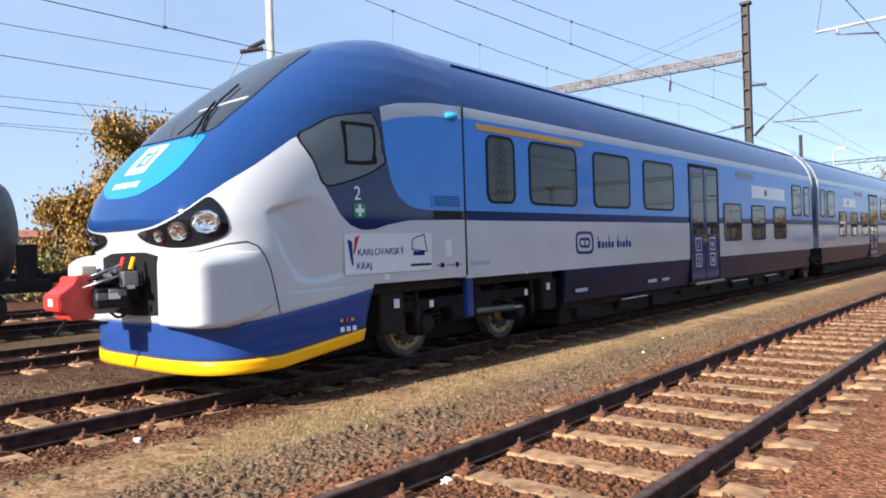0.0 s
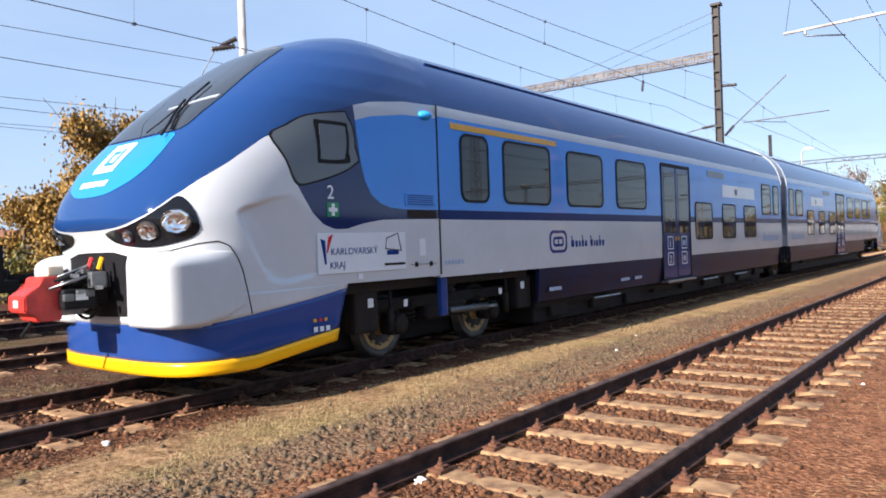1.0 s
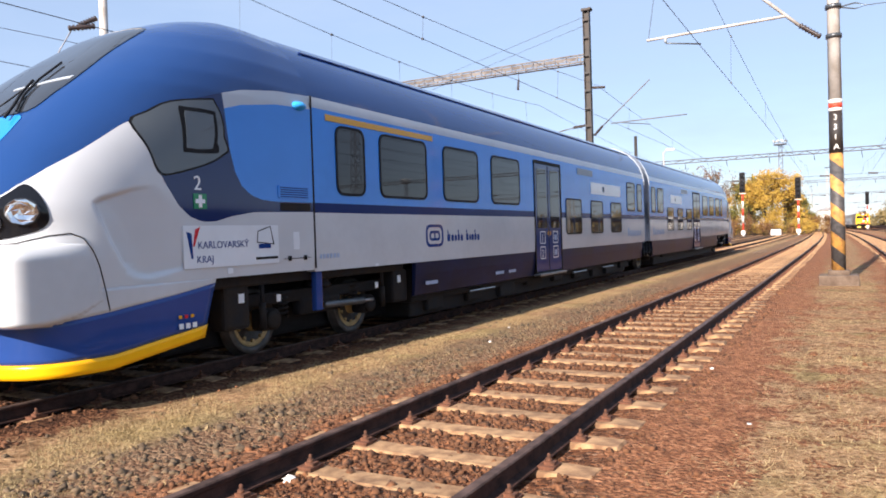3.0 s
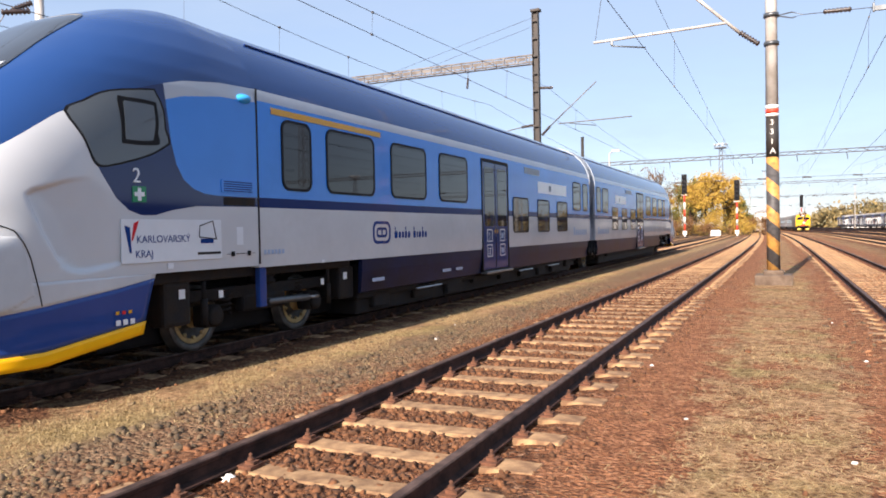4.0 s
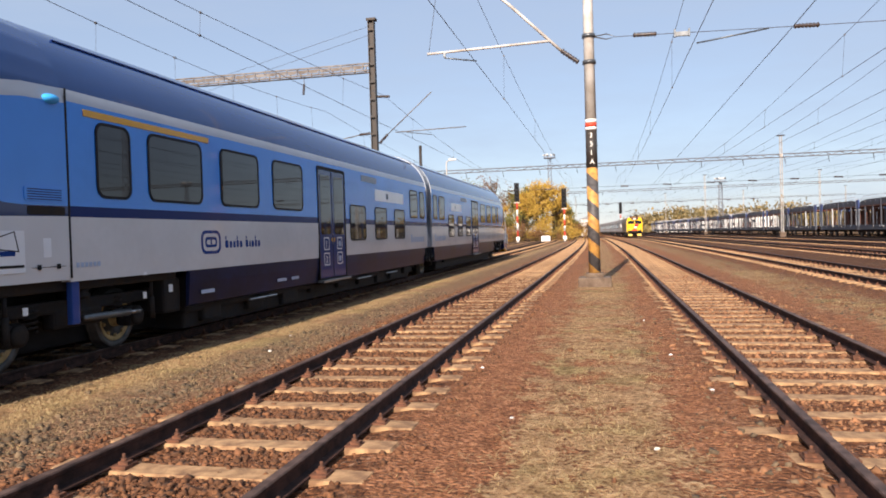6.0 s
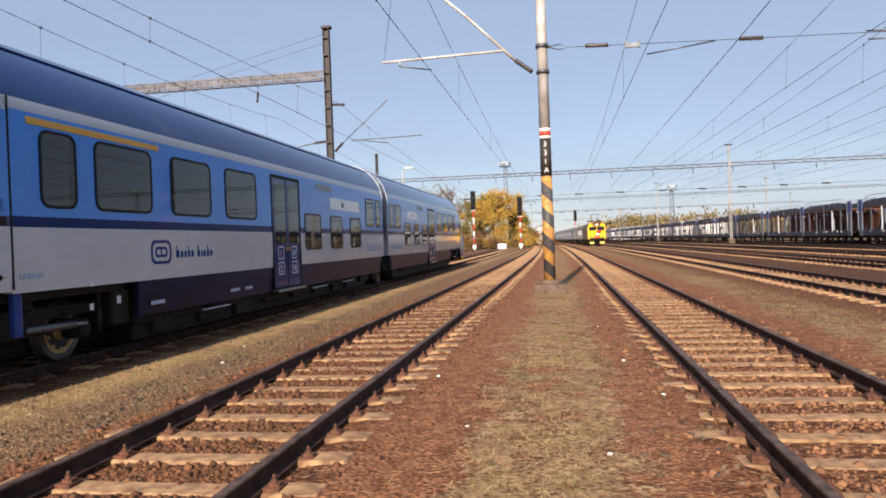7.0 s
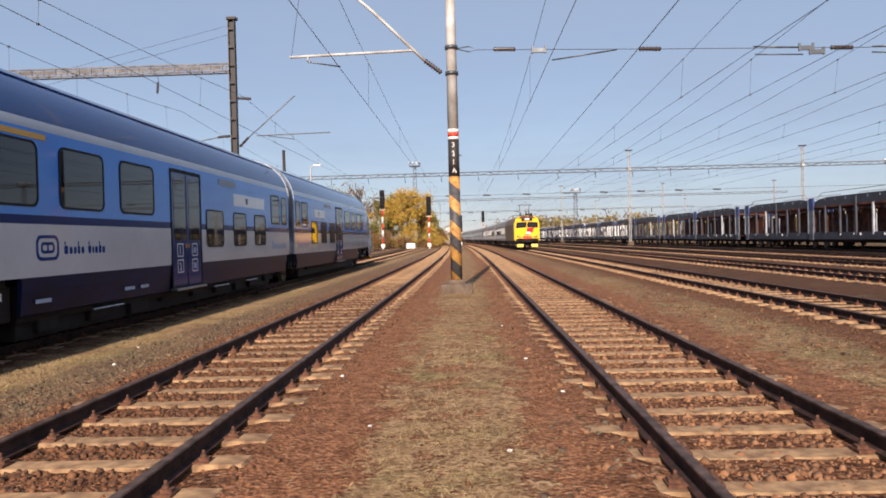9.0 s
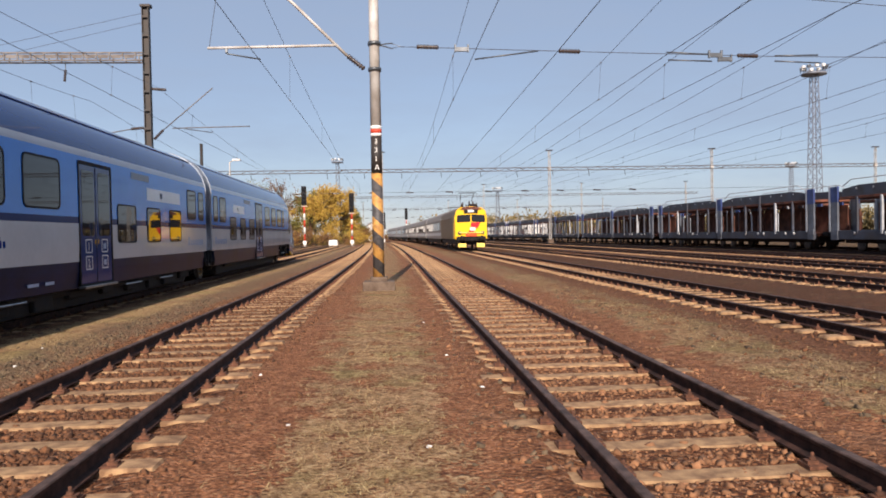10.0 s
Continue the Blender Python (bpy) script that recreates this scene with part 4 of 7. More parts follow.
NAVYTEXT = paint("blue_print", (0.012, 0.045, 0.20))
CYANLAMP = paint("glossy_light_blue", (0.03, 0.36, 0.80))
REDPRINT = paint("red_print", (0.62, 0.03, 0.04))
# company emblem: a rounded square with bars, and bars for its lettering
e = part("company_emblem", ring_prism(round_rect(10.40, 1.430, 11.00, 1.810, 0.13), round_rect(10.455, 1.480, 10.945, 1.760, 0.09), 0.004, on_side(0, 0, -0.001)), NAVYTEXT, railcar, "navy outlined company emblem")
part("emblem_ring", ring_prism(round_rect(10.52, 1.535, 10.88, 1.705, 0.07), round_rect(10.565, 1.58, 10.835, 1.66, 0.035), 0.004, on_side(0, 0, -0.001)), NAVYTEXT, e, "navy inner ring of the emblem")
decal("emblem_bar", 10.68, 10.72, 1.535, 1.705, NAVYTEXT, "", parent=e)
y = 11.14
for w, tall in ((0.135, 1), (0.105, 0), (0.095, 0), (0.10, 1), (0.105, 0), (0, 0), (0.115, 1), (0.07, 0), (0.105, 0), (0.105, 1), (0.105, 0)):
    if w:
        decal("letter_bar", y, y + w * 0.8, 1.515, 1.630 if not tall else 1.645, NAVYTEXT, "navy bar where lettering stands", 0.03)
        if tall:
            decal("letter_bar", y + 0.01, y + 0.045, 1.655, 1.715, NAVYTEXT, "navy bar where lettering stands", 0.01)
    y += w + 0.018 if w else 0.09
for a, b in ((23.2, 25.0), far_y(23.0, 24.9)):
    for k in range(7):
        decal("letter_bar", a + (b - a) * k / 7, a + (b - a) * (k + 0.72) / 7, 1.42, 1.60 + 0.08 * (k == 0), PALEBLUE, "pale blue bar where lettering stands")
# cab side: door, number, first-aid sign, regional sticker
decal("cab_door_gap", 7.495, 7.53, 1.24, 3.50, BLACK, "dark gap behind the cab", depth=0.003)
g = decal("vent_grille", 6.82, 7.42, 2.14, 2.30, SKYBLUE, "light blue vent grille", 0.03, 0.012)
for k in range(5):
    decal("vent_slat", 6.86, 7.38, 2.155 + 0.028 * k, 2.167 + 0.028 * k, NAVY, "", depth=0.014, parent=g)
decal("latch_panel", 6.86, 7.44, 1.985, 2.085, UNDER, "dark latch panel", 0.02, 0.003)
text_mesh("2", 0.22, on_side(5.50, 2.19, 0.0), WHITE, railcar, "class_number", "white class number on the cab", 0.006)
fa = decal("first_aid_sign", 5.49, 5.67, 1.985, 2.15, FIRSTAID, "green first-aid sign with white cross", 0.01, 0.010)
decal("cross_bar", 5.515, 5.645, 2.045, 2.09, WHITE, "", depth=0.013, parent=fa)
decal("cross_bar", 5.558, 5.602, 2.0, 2.135, WHITE, "", depth=0.0135, parent=fa)
st = decal("regional_sticker", 5.33, 6.80, 1.345, 1.805, WHITE, "white regional sticker with blue lettering", 0.01, 0.010)
text_mesh("KARLOVARSK\u00dd", 0.112, on_side(5.52, 1.555, 0.010), NAVYTEXT, st, "sticker_text", "blue lettering")
text_mesh("KRAJ", 0.112, on_side(5.50, 1.40, 0.010), NAVYTEXT, st, "sticker_text", "blue lettering")
part("sticker_mark", prism([(5.37, 1.74), (5.44, 1.72), (5.455, 1.45), (5.43, 1.45)], 0.0025, on_side(0, 0, 0.0092)), NAVYTEXT, st, "blue wedge mark")
part("sticker_mark", prism([(5.49, 1.76), (5.56, 1.79), (5.475, 1.58), (5.455, 1.58)], 0.0025, on_side(0, 0, 0.0092)), REDPRINT, st, "red wedge mark")
part("sticker_frame", ring_prism([(6.42, 1.60), (6.72, 1.57), (6.66, 1.80), (6.44, 1.74)], [(6.435, 1.612), (6.70, 1.585), (6.65, 1.785), (6.45, 1.73)], 0.0025, on_side(0, 0, 0.0092)), UNDER, st, "thin tilted outline")
decal("sticker_bar", 6.45, 6.66, 1.53, 1.585, NAVYTEXT, "blue bar where small print stands", depth=0.0125, parent=st)
decal("sticker_bar", 6.40, 6.78, 1.40, 1.43, UNDER, "grey bar where small print stands", depth=0.0125, parent=st)
for a, b, c, d in ((6.98, 7.03, 1.36, 1.42), (7.28, 7.33, 1.36, 1.42)):
    decal("flap_catch", a, b, c, d, BLACK, "black catch of a flap", depth=0.012)
decal("flap_line", 6.9, 7.42, 1.385, 1.392, UNDER, "thin flap joint", depth=0.003)
decal("flap_plate", 7.08, 7.2, 1.5, 1.72, WHITE, "faint white plate", depth=0.003)
decal("small_plate", 5.95, 6.03, 1.26, 1.325, WHITE, "small white plate", depth=0.006)
decal("small_plate", 8.9, 8.97, 1.19, 1.235, WHITE, "small white plate", depth=0.006)
for k in range(6):
    decal("print_bar", 7.6 + 0.075 * k, 7.65 + 0.075 * k, 1.36, 1.42, PALEBLUE, "pale bar where small print stands", depth=0.004)
for a, b in ((10.35, 10.75), (13.1, 13.5), (13.75, 14.1)):
    decal("print_bar", a, b, 0.81, 0.87, PALEBLUE, "pale bar where small print stands", depth=0.004)
# side lamp
bm = bmesh.new()
bmesh.ops.create_uvsphere(bm, u_segments=20, v_segments=12, radius=1)
bmesh.ops.transform(bm, matrix=Matrix.Translation((XC + SIDE - 0.01, 7.27, 3.33)) @ Matrix.Diagonal((0.10, 0.12, 0.06, 1)), verts=bm.verts)
both(part("side_lamp", bm, CYANLAMP, railcar, "glossy light blue lamp housing", True))
# small plates on the apron
for k in range(3):
    n = nose_normal(80, 0.8)
    decal("apron_plate", 5.24 + 0.09 * k, 5.295 + 0.09 * k, 0.72, 0.775, WHITE, "small white plate", depth=0.006)
    decal("apron_light", 5.24 + 0.08 * k, 5.28 + 0.08 * k, 0.83, 0.865, AMBER if k != 1 else REDPRINT, "small coloured plate", depth=0.006)
# roof seam and boxes
for x in (1.0,):
    both(part("roof_seam", tube([(XC + 0.955, 7.9, 4.205), (XC + 0.955, 25.3, 4.205)], 0.014, 6), NAVY, railcar, "dark roof panel seam"))
    part("roof_seam", tube([(XC + 0.955, 26.3, 4.205), (XC + 0.955, 43.7, 4.205)], 0.014, 6), NAVY, railcar, "dark roof panel seam")


def build_joint():
    half = [(h * 0.93, z) for z, h in zip(H_Z[3:-1], H_V[3:-1])]
    bm = bmesh.new()
    prism(half + [(-h, z) for h, z in half[::-1]], 0.7, Matrix(((1, 0, 0, XC), (0, 0, 1, 25.45), (0, 1, 0, -0.06), (0, 0, 0, 1))), bm)
    bmesh.ops.recalc_face_normals(bm, faces=bm.faces)
    bellows = part("gangway_bellows", bm, BELLOWS, railcar, "grey gangway bellows between the cars")
    for k in range(7):
        pts = [(XC + h * 0.965, 25.5 + 0.1 * k, z) for z, h in zip(H_Z[3:-1], H_V[3:-1])]
        part("bellows_fold", tube(pts + [(2 * XC - x, yy, z) for x, yy, z in pts[::-1]], 0.05, 6), BELLOWS, bellows)
    for y in (25.42, 26.18):
        bm = bmesh.new()
        pts = [(XC + h, y, z) for z, h in zip(H_Z[3:-1], H_V[3:-1])]
        add_tube(bm, pts + [(2 * XC - x, yy, z) for x, yy, z in pts[::-1]], 0.024, 6)
        part("gangway_frame", bm, STRIPE, railcar, "pale end frame of the car")
    for y in (25.2, 25.55, 26.0, 26.4):
        pts = [(XC + 1.36, y - 0.12, 1.2), (XC + 1.42, y - 0.14, 0.9), (XC + 1.43, y, 0.72), (XC + 1.42, y + 0.14, 0.9), (XC + 1.36, y + 0.12, 1.2)]
        part("jumper_hose", tube(pts, 0.035, 8), BLACK, railcar, "black looped jumper hose")


BELLOWS = mat("grey_bellows_rubber", (0.16, 0.19, 0.24), 0.6)
build_joint()


def build_bogie(yc, half, name_label):
    """A bogie with its wheels, springs, axle boxes and dampers."""
    bm = bmesh.new()
    for s in (-1, 1):
        x = XC + s * 1.02
        add_box(bm, (x, yc, 0.88), (0.16, half * 2 + 0.9, 0.16), 0.03)
        add_box(bm, (x, yc, 0.72), (0.18, 0.9, 0.24), 0.05)
        for e in (-1, 1):
            add_box(bm, (x, yc + e * (half + 0.42), 0.80), (0.2, 0.10, 0.36), 0.02)
    add_box(bm, (XC, yc, 0.78), (2.0, 0.5, 0.2), 0.03)
    frame = part("bogie", bm, UNDER, railcar, name_label)
    for e in (-1, 1):
        for s in (-1, 1):
            m = Matrix.Translation((XC + s * 0.755, yc + e * half, 0.59)) @ pose(0, 0, 0, 0, 90 * s, 0)
            bm = bmesh.new()
            add_lathe(bm, [(0.30, -0.07), (0.455, -0.07), (0.455, -0.045), (0.425, -0.04), (0.42, 0.065), (0.41, 0.07), (0.33, 0.07), (0.325, 0.05)], m, 36)
            bmesh.ops.recalc_face_normals(bm, faces=bm.faces)
            part("tyre", bm, TYRE, frame, "dark steel wheel tyre")
            bm = bmesh.new()
            add_lathe(bm, [(0.335, -0.03), (0.335, 0.058), (0.30, 0.062), (0.20, 0.03), (0.13, 0.04), (0.12, 0.11), (0.03, 0.12)], m, 36)
            bmesh.ops.recalc_face_normals(bm, faces=bm.faces)
            for k in range(10):
                a = 2 * math.pi * k / 10
                add_lathe(bm, [(0.026, 0.04), (0.026, 0.075), (0.01, 0.08)], m @ Matrix.Translation((0.25 * math.cos(a), 0.25 * math.sin(a), 0)), 8)
            part("wheel_disc", bm, WHEELM, frame, "ochre wheel disc with bolts")
            x = XC + s * 1.05
            bm = bmesh.new()
            add_box(bm, (x, yc + e * half, 0.62), (0.24, 0.30, 0.28), 0.06)
            add_lathe(bm, [(0.13, 0.0), (0.13, 0.05), (0.08, 0.07)], Matrix.Translation((x + s * 0.1, yc + e * half, 0.62)) @ pose(0, 0, 0, 0, 90 * s, 0), 20)
            part("axle_box", bm, UNDER, frame, "dark axle box")
            bm = bmesh.new()
            pts = [(x + 0.085 * math.cos(a), yc + e * (half - 0.30) + 0.085 * math.sin(a), 0.62 + 0.30 * a / (2 * math.pi * 5)) for a in np.linspace(0, 2 * math.pi * 5, 60)]
            add_tube(bm, pts, 0.016, 6)
            part("coil_spring", bm, UNDER, frame, "coil spring")
            bm = bmesh.new()
            xo = XC + s * 1.24
            add_tube(bm, [(xo, yc + e * (half + 0.25), 0.55), (xo, yc + e * (half + 0.25), 0.86)], 0.045, 10)
            add_tube(bm, [(xo, yc + e * (half + 0.25), 0.84), (xo, yc + e * (half + 0.25), 1.14)], 0.028, 10)
            part("damper", bm, UNDER, frame, "upright damper")
            part("plate", box((XC + s * 1.30, yc + e * (half + 0.02), 0.90), (0.012, 0.07, 0.09)), WHITE, frame, "small white plate")
            part("sand_box", box((XC + s * 1.16, yc + e * (half + 0.72), 0.84), (0.26, 0.42, 0.52), 0.05), UNDER, frame, "dark sand box")
            part("sand_plate", box((XC + s * 1.295, yc + e * (half + 0.66), 0.95), (0.01, 0.09, 0.11)), WHITE, frame, "small white plate")
        part("axle", tube([(XC - 0.74, yc + e * half, 0.59), (XC + 0.74, yc + e * half, 0.59)], 0.085, 12), UNDER, frame, "dark axle")
    for s in (-1, 1):
        part("yaw_damper", tube([(XC + s * 1.28, yc - 0.15, 0.72), (XC + s * 1.28, yc + 0.75, 0.70)], [0.045, 0.05], 12), STEELDARK, frame, "long horizontal damper")
        part("yaw_rod", tube([(XC + s * 1.28, yc + 0.7, 0.70), (XC + s * 1.28, yc + 1.0, 0.69)], 0.026, 10), STEEL, frame, "bright damper rod")
        bm = bmesh.new()
        add_lathe(bm, [(0.19, 0.95), (0.21, 1.0), (0.17, 1.03), (0.21, 1.07), (0.17, 1.11), (0.19, 1.16)], Matrix.Translation((XC + s * 1.02, yc, 0)), 20)
        part("air_spring", bm, BLACK, frame, "black air spring", True)
    return frame


TYRE = mat("dull_steel_tyre", (0.10, 0.095, 0.09), 0.5, 0.7, 0.2)
STEELDARK = mat("dark_damper_steel", (0.12, 0.13, 0.14), 0.4, 0.6, 0.1)
build_bogie(8.02, 1.07, "dark bogie with ochre wheel discs under the cab end")
build_bogie(25.8, 1.15, "dark shared bogie under the joint of the cars")
build_bogie(REAR - 8.02, 1.07, "dark bogie under the far cab end")
# Dark block added to close the see-through and deepen shade round the bogie.
both(part("bogie_well", box((XC, 8.1, 0.74), (1.3, 4.9, 0.86), 0.05), BLACK, railcar, "added dark block that shades the bogie bay"))
# Low block added to keep light off the ground beneath the car.
both(part("belly", box((XC, 17.0, 0.50), (2.3, 13.4, 0.48), 0.05), UNDER, railcar, "added low dark block shading the ground under the car"))
# boxes and pipes along the underframe
rng = random.Random(4)
for k in range(9):
    y = 11.0 + k * 1.55
    both(part("equipment_box", box((XC + 1.0, y, 0.5 + rng.uniform(-0.05, 0.1)), (0.5, rng.uniform(0.5, 1.1), 0.3), 0.04), UNDER, railcar, "dark underfloor equipment box"))
both(part("side_brace", box((XC + 1.36, 7.62, 0.98), (0.08, 0.14, 0.62), 0.02), BLUE_SKIRT, railcar, "dark blue brace beside the bogie"))
for y in (12.1, 18.0, 20.6):
    both(part("step_rail", tube([(XC + 1.36, y, 0.56), (XC + 1.36, y + 1.1, 0.56)], 0.02, 6), STEEL, railcar, "bright step rail"))


# ---- masts, signals and overhead lines ----
def stripe_paint():
    """Slanting orange bands on dark grey paint."""
    m, n, l, p = nodes_of("orange_and_dark_warning_bands")
    co, sx = n.new("ShaderNodeTexCoord"), n.new("ShaderNodeSeparateXYZ")
    l.new(co.outputs["Object"], sx.inputs[0])
    a = n.new("ShaderNodeMath")
    a.operation = "MULTIPLY_ADD"
    a.inputs[1].default_value = 0.9
    l.new(sx.outputs["X"], a.inputs[0])
    l.new(sx.outputs["Z"], a.inputs[2])
    b = n.new("ShaderNodeMath")
    b.operation = "PINGPONG"
    b.inputs[1].default_value = 0.37
    l.new(a.outputs[0], b.inputs[0])
    c = n.new("ShaderNodeMath")
    c.operation = "GREATER_THAN"
    c.inputs[1].default_value = 0.185
    l.new(b.outputs[0], c.inputs[0])
    no, ra, rb, mx = n.new("ShaderNodeTexNoise"), n.new("ShaderNodeValToRGB"), n.new("ShaderNodeValToRGB"), n.new("ShaderNodeMix")
    no.inputs["Scale"].default_value, no.inputs["Detail"].default_value = 9, 6
    l.new(co.outputs["Object"], no.inputs["Vector"])
    for r, c0, c1 in ((ra, (0.04, 0.036, 0.036), (0.075, 0.07, 0.07)), (rb, (0.34, 0.16, 0.05), (0.56, 0.29, 0.07))):
        r.color_ramp.elements[0].position, r.color_ramp.elements[1].position = 0.35, 0.6
        r.color_ramp.elements[0].color, r.color_ramp.elements[1].color = (*c0, 1), (*c1, 1)
        l.new(no.outputs[0], r.inputs[0])
    mx.data_type = "RGBA"
    l.new(c.outputs[0], mx.inputs[0])
    l.new(ra.outputs[0], mx.inputs[6])
    l.new(rb.outputs[0], mx.inputs[7])
    l.new(mx.outputs[2], p.inputs["Base Color"])
    p.inputs["Roughness"].default_value = 0.6
    return m


BANDS = stripe_paint()
INSUL = mat("brown_porcelain", (0.05, 0.035, 0.03), 0.25, 0, 0.1, coat=0.3)
SIGRED = paint("signal_red_paint", (0.55, 0.06, 0.03), 0.5, 0.0)
SIGWHITE = paint("signal_white_paint", (0.74, 0.72, 0.68), 0.5, 0.0)


def insulator(bm, a, b, r=0.06):
    a, b = Vector(a), Vector(b)
    n = 7
    pts, rs = [], []
    for k in range(n * 2 + 1):
        pts.append(a + (b - a) * k / (n * 2))
        rs.append(r if k % 2 else r * 0.5)
    add_tube(bm, pts, rs, 10)


def build_post():
    """The striped tubular mast between the tracks, with its cantilever and the cross-span."""
    x0, y0 = -0.38, 21.4
    top = holder("catenary_mast", Matrix.Translation((x0, y0, 0)), "tubular steel mast with orange and dark bands on concrete base", "mast")
    bm = bmesh.new()
    add_box(bm, (0, 0, 0.12), (0.92, 0.92, 0.34), 0.04)
    add_box(bm, (0, 0, 0.34), (0.5, 0.5, 0.14), 0.04)
    part("plinth", bm, CONC, top, "worn concrete base block")
    part("banded_tube", tube([(0, 0, 0.35), (0, 0, 3.42)], [0.168, 0.162], 24), BANDS, top, "orange and dark banded lower tube")
    part("number_tube", tube([(0, 0, 3.42), (0, 0, 4.50)], [0.163, 0.160], 24), DARKMAST, top, "dark tube with white characters")
    part("white_ring", tube([(0, 0, 4.50), (0, 0, 4.58)], 0.163, 24), SIGWHITE, top, "white ring")
    part("red_ring", tube([(0, 0, 4.58), (0, 0, 4.70)], 0.163, 24), SIGRED, top, "red ring")
    part("white_ring", tube([(0, 0, 4.70), (0, 0, 4.80)], 0.163, 24), SIGWHITE, top, "white ring")
    part("upper_tube", tube([(0, 0, 4.80), (0, 0, 11.2)], [0.158, 0.125], 24), GALV, top, "galvanised upper tube")
    for k, ch in enumerate("331A"):
        text_mesh(ch, 0.20, Matrix.Translation((-0.055, -0.168, 4.27 - 0.25 * k)) @ pose(0, 0, 0, 90, 0, 0), SIGWHITE, top, "mast_number", "white painted character")
    for z in (6.43, 7.18):
        part("collar", tube([(0, 0, z - 0.05), (0, 0, z + 0.05)], 0.19, 20), STEELDARK, top, "steel collar")
    arm = part("cantilever_strut", tube([(-0.75, 0, 6.80), (-2.28, 0, 8.32), (-4.3, 0, 10.1)], 0.045, 10), GALV, top, "slanting cantilever tube")
    bm = bmesh.new()
    insulator(bm, (-0.30, 0, 6.46), (-0.78, 0, 6.84), 0.085)
    part("insulator", bm, INSUL, top, "brown ribbed insulator")
    part("registration_tube", tube([(-1.1, 0, 7.14), (-4.75, 0, 7.06)], 0.038, 10), GALV, top, "horizontal registration tube")
    part("steady_arm", tube([(-4.25, 0, 6.96), (-4.2, 0, 6.9), (-3.26, 0, 6.74)], 0.022, 8), STEELDARK, top, "steady arm")
    part("bracket", box((-4.22, 0, 7.0), (0.08, 0.05, 0.14), 0.01), STEELDARK, top, "arm bracket")
    part("stay", tube([(-4.7, 0, 7.08), (-4.25, 0, 9.95)], 0.008, 6), WIREM, top, "thin stay wire")
    # cross-span to the far side of the yard
    part("span_clamp", tube([(0.17, 0, 7.16), (0.5, 0, 7.20), (0.75, 0, 7.10), (0.5, 0, 7.05), (0.17, 0, 7.14)], 0.018, 6), STEELDARK, top, "span wire clamp")
    part("span_wire", tube([(0.7, 0, 7.1), (6, 0, 6.95), (12, 0, 6.80), (20, 0, 6.72), (41, 0, 6.9)], 0.010, 6), WIREM, top, "steel cross-span wire")
    part("upper_span_wire", tube([(0.12, 0, 10.9), (8, 0, 8.9), (20, 0, 8.0), (34, 0, 9.6), (41, 0, 11)], 0.010, 6), WIREM, top, "upper cross-span wire")
    for xx, z in ((1.55, 7.09), (5.75, 6.96), (11.2, 6.82), (16.2, 6.76)):
        bm = bmesh.new()
        insulator(bm, (xx - 0.32, 0, z + 0.01), (xx + 0.32, 0, z - 0.01), 0.075)
        part("insulator", bm, INSUL, top, "brown ribbed insulator")
    for xx, z in ((2.55, 7.02), (10.2, 6.84), (10.5, 6.72)):
        bm = bmesh.new()
        add_box(bm, (xx, 0, z), (0.40, 0.06, 0.13), 0.01)
        add_box(bm, (xx - 0.19, 0, z + 0.03), (0.05, 0.09, 0.22), 0.01)
        add_box(bm, (xx + 0.19, 0, z + 0.03), (0.05, 0.09, 0.22), 0.01)
        part("span_bracket", bm, STEELDARK, top, "steel span bracket")
    for a, b in (((4.8, 6.97), (2.93, 6.73)), ((8.7, 6.93), (10.15, 6.86)), ((8.75, 6.70), (10.1, 6.66)), ((12.05, 6.82), (13.4, 6.84)), ((12.05, 6.66), (13.5, 6.60))):
        part("steady_arm", tube([(a[0], 0, a[1]), (b[0], 0, b[1])], 0.022, 8), STEELDARK, top, "steady arm")
    part("far_mast", tube([(41, 0, 0), (41, 0, 11.2)], [0.17, 0.13], 16), GALV, top, "opposite mast of the span")
    return top


build_post()


def lattice_bm(a, b, h, w, step, r):
    """A four-chord lattice beam from a to b with zigzag bracing."""
    a, b = Vector(a), Vector(b)
    d = (b - a).normalized()
    up = Vector((0, 0, 1)) if abs(d.z) < 0.9 else Vector((0, 1, 0))
    side = d.cross(up).normalized()
    bm = bmesh.new()
    n = max(2, int((b - a).length / step))
    for su in (-1, 1):
        for ss in (-1, 1):
            o = up * su * h / 2 + side * ss * w / 2
            add_tube(bm, [a + o, b + o], r, 4)
    for k in range(n):
        p, q = a + (b - a) * k / n, a + (b - a) * (k + 1) / n
        for ss in (-1, 1):
            s = side * ss * w / 2
            e = 1 if k % 2 else -1
            add_tube(bm, [p + s - up * e * h / 2, q + s + up * e * h / 2], r * 0.6, 4)
        add_tube(bm, [p + up * h / 2 - side * w / 2, p + up * h / 2 + side * w / 2], r * 0.6, 4)
    return bm


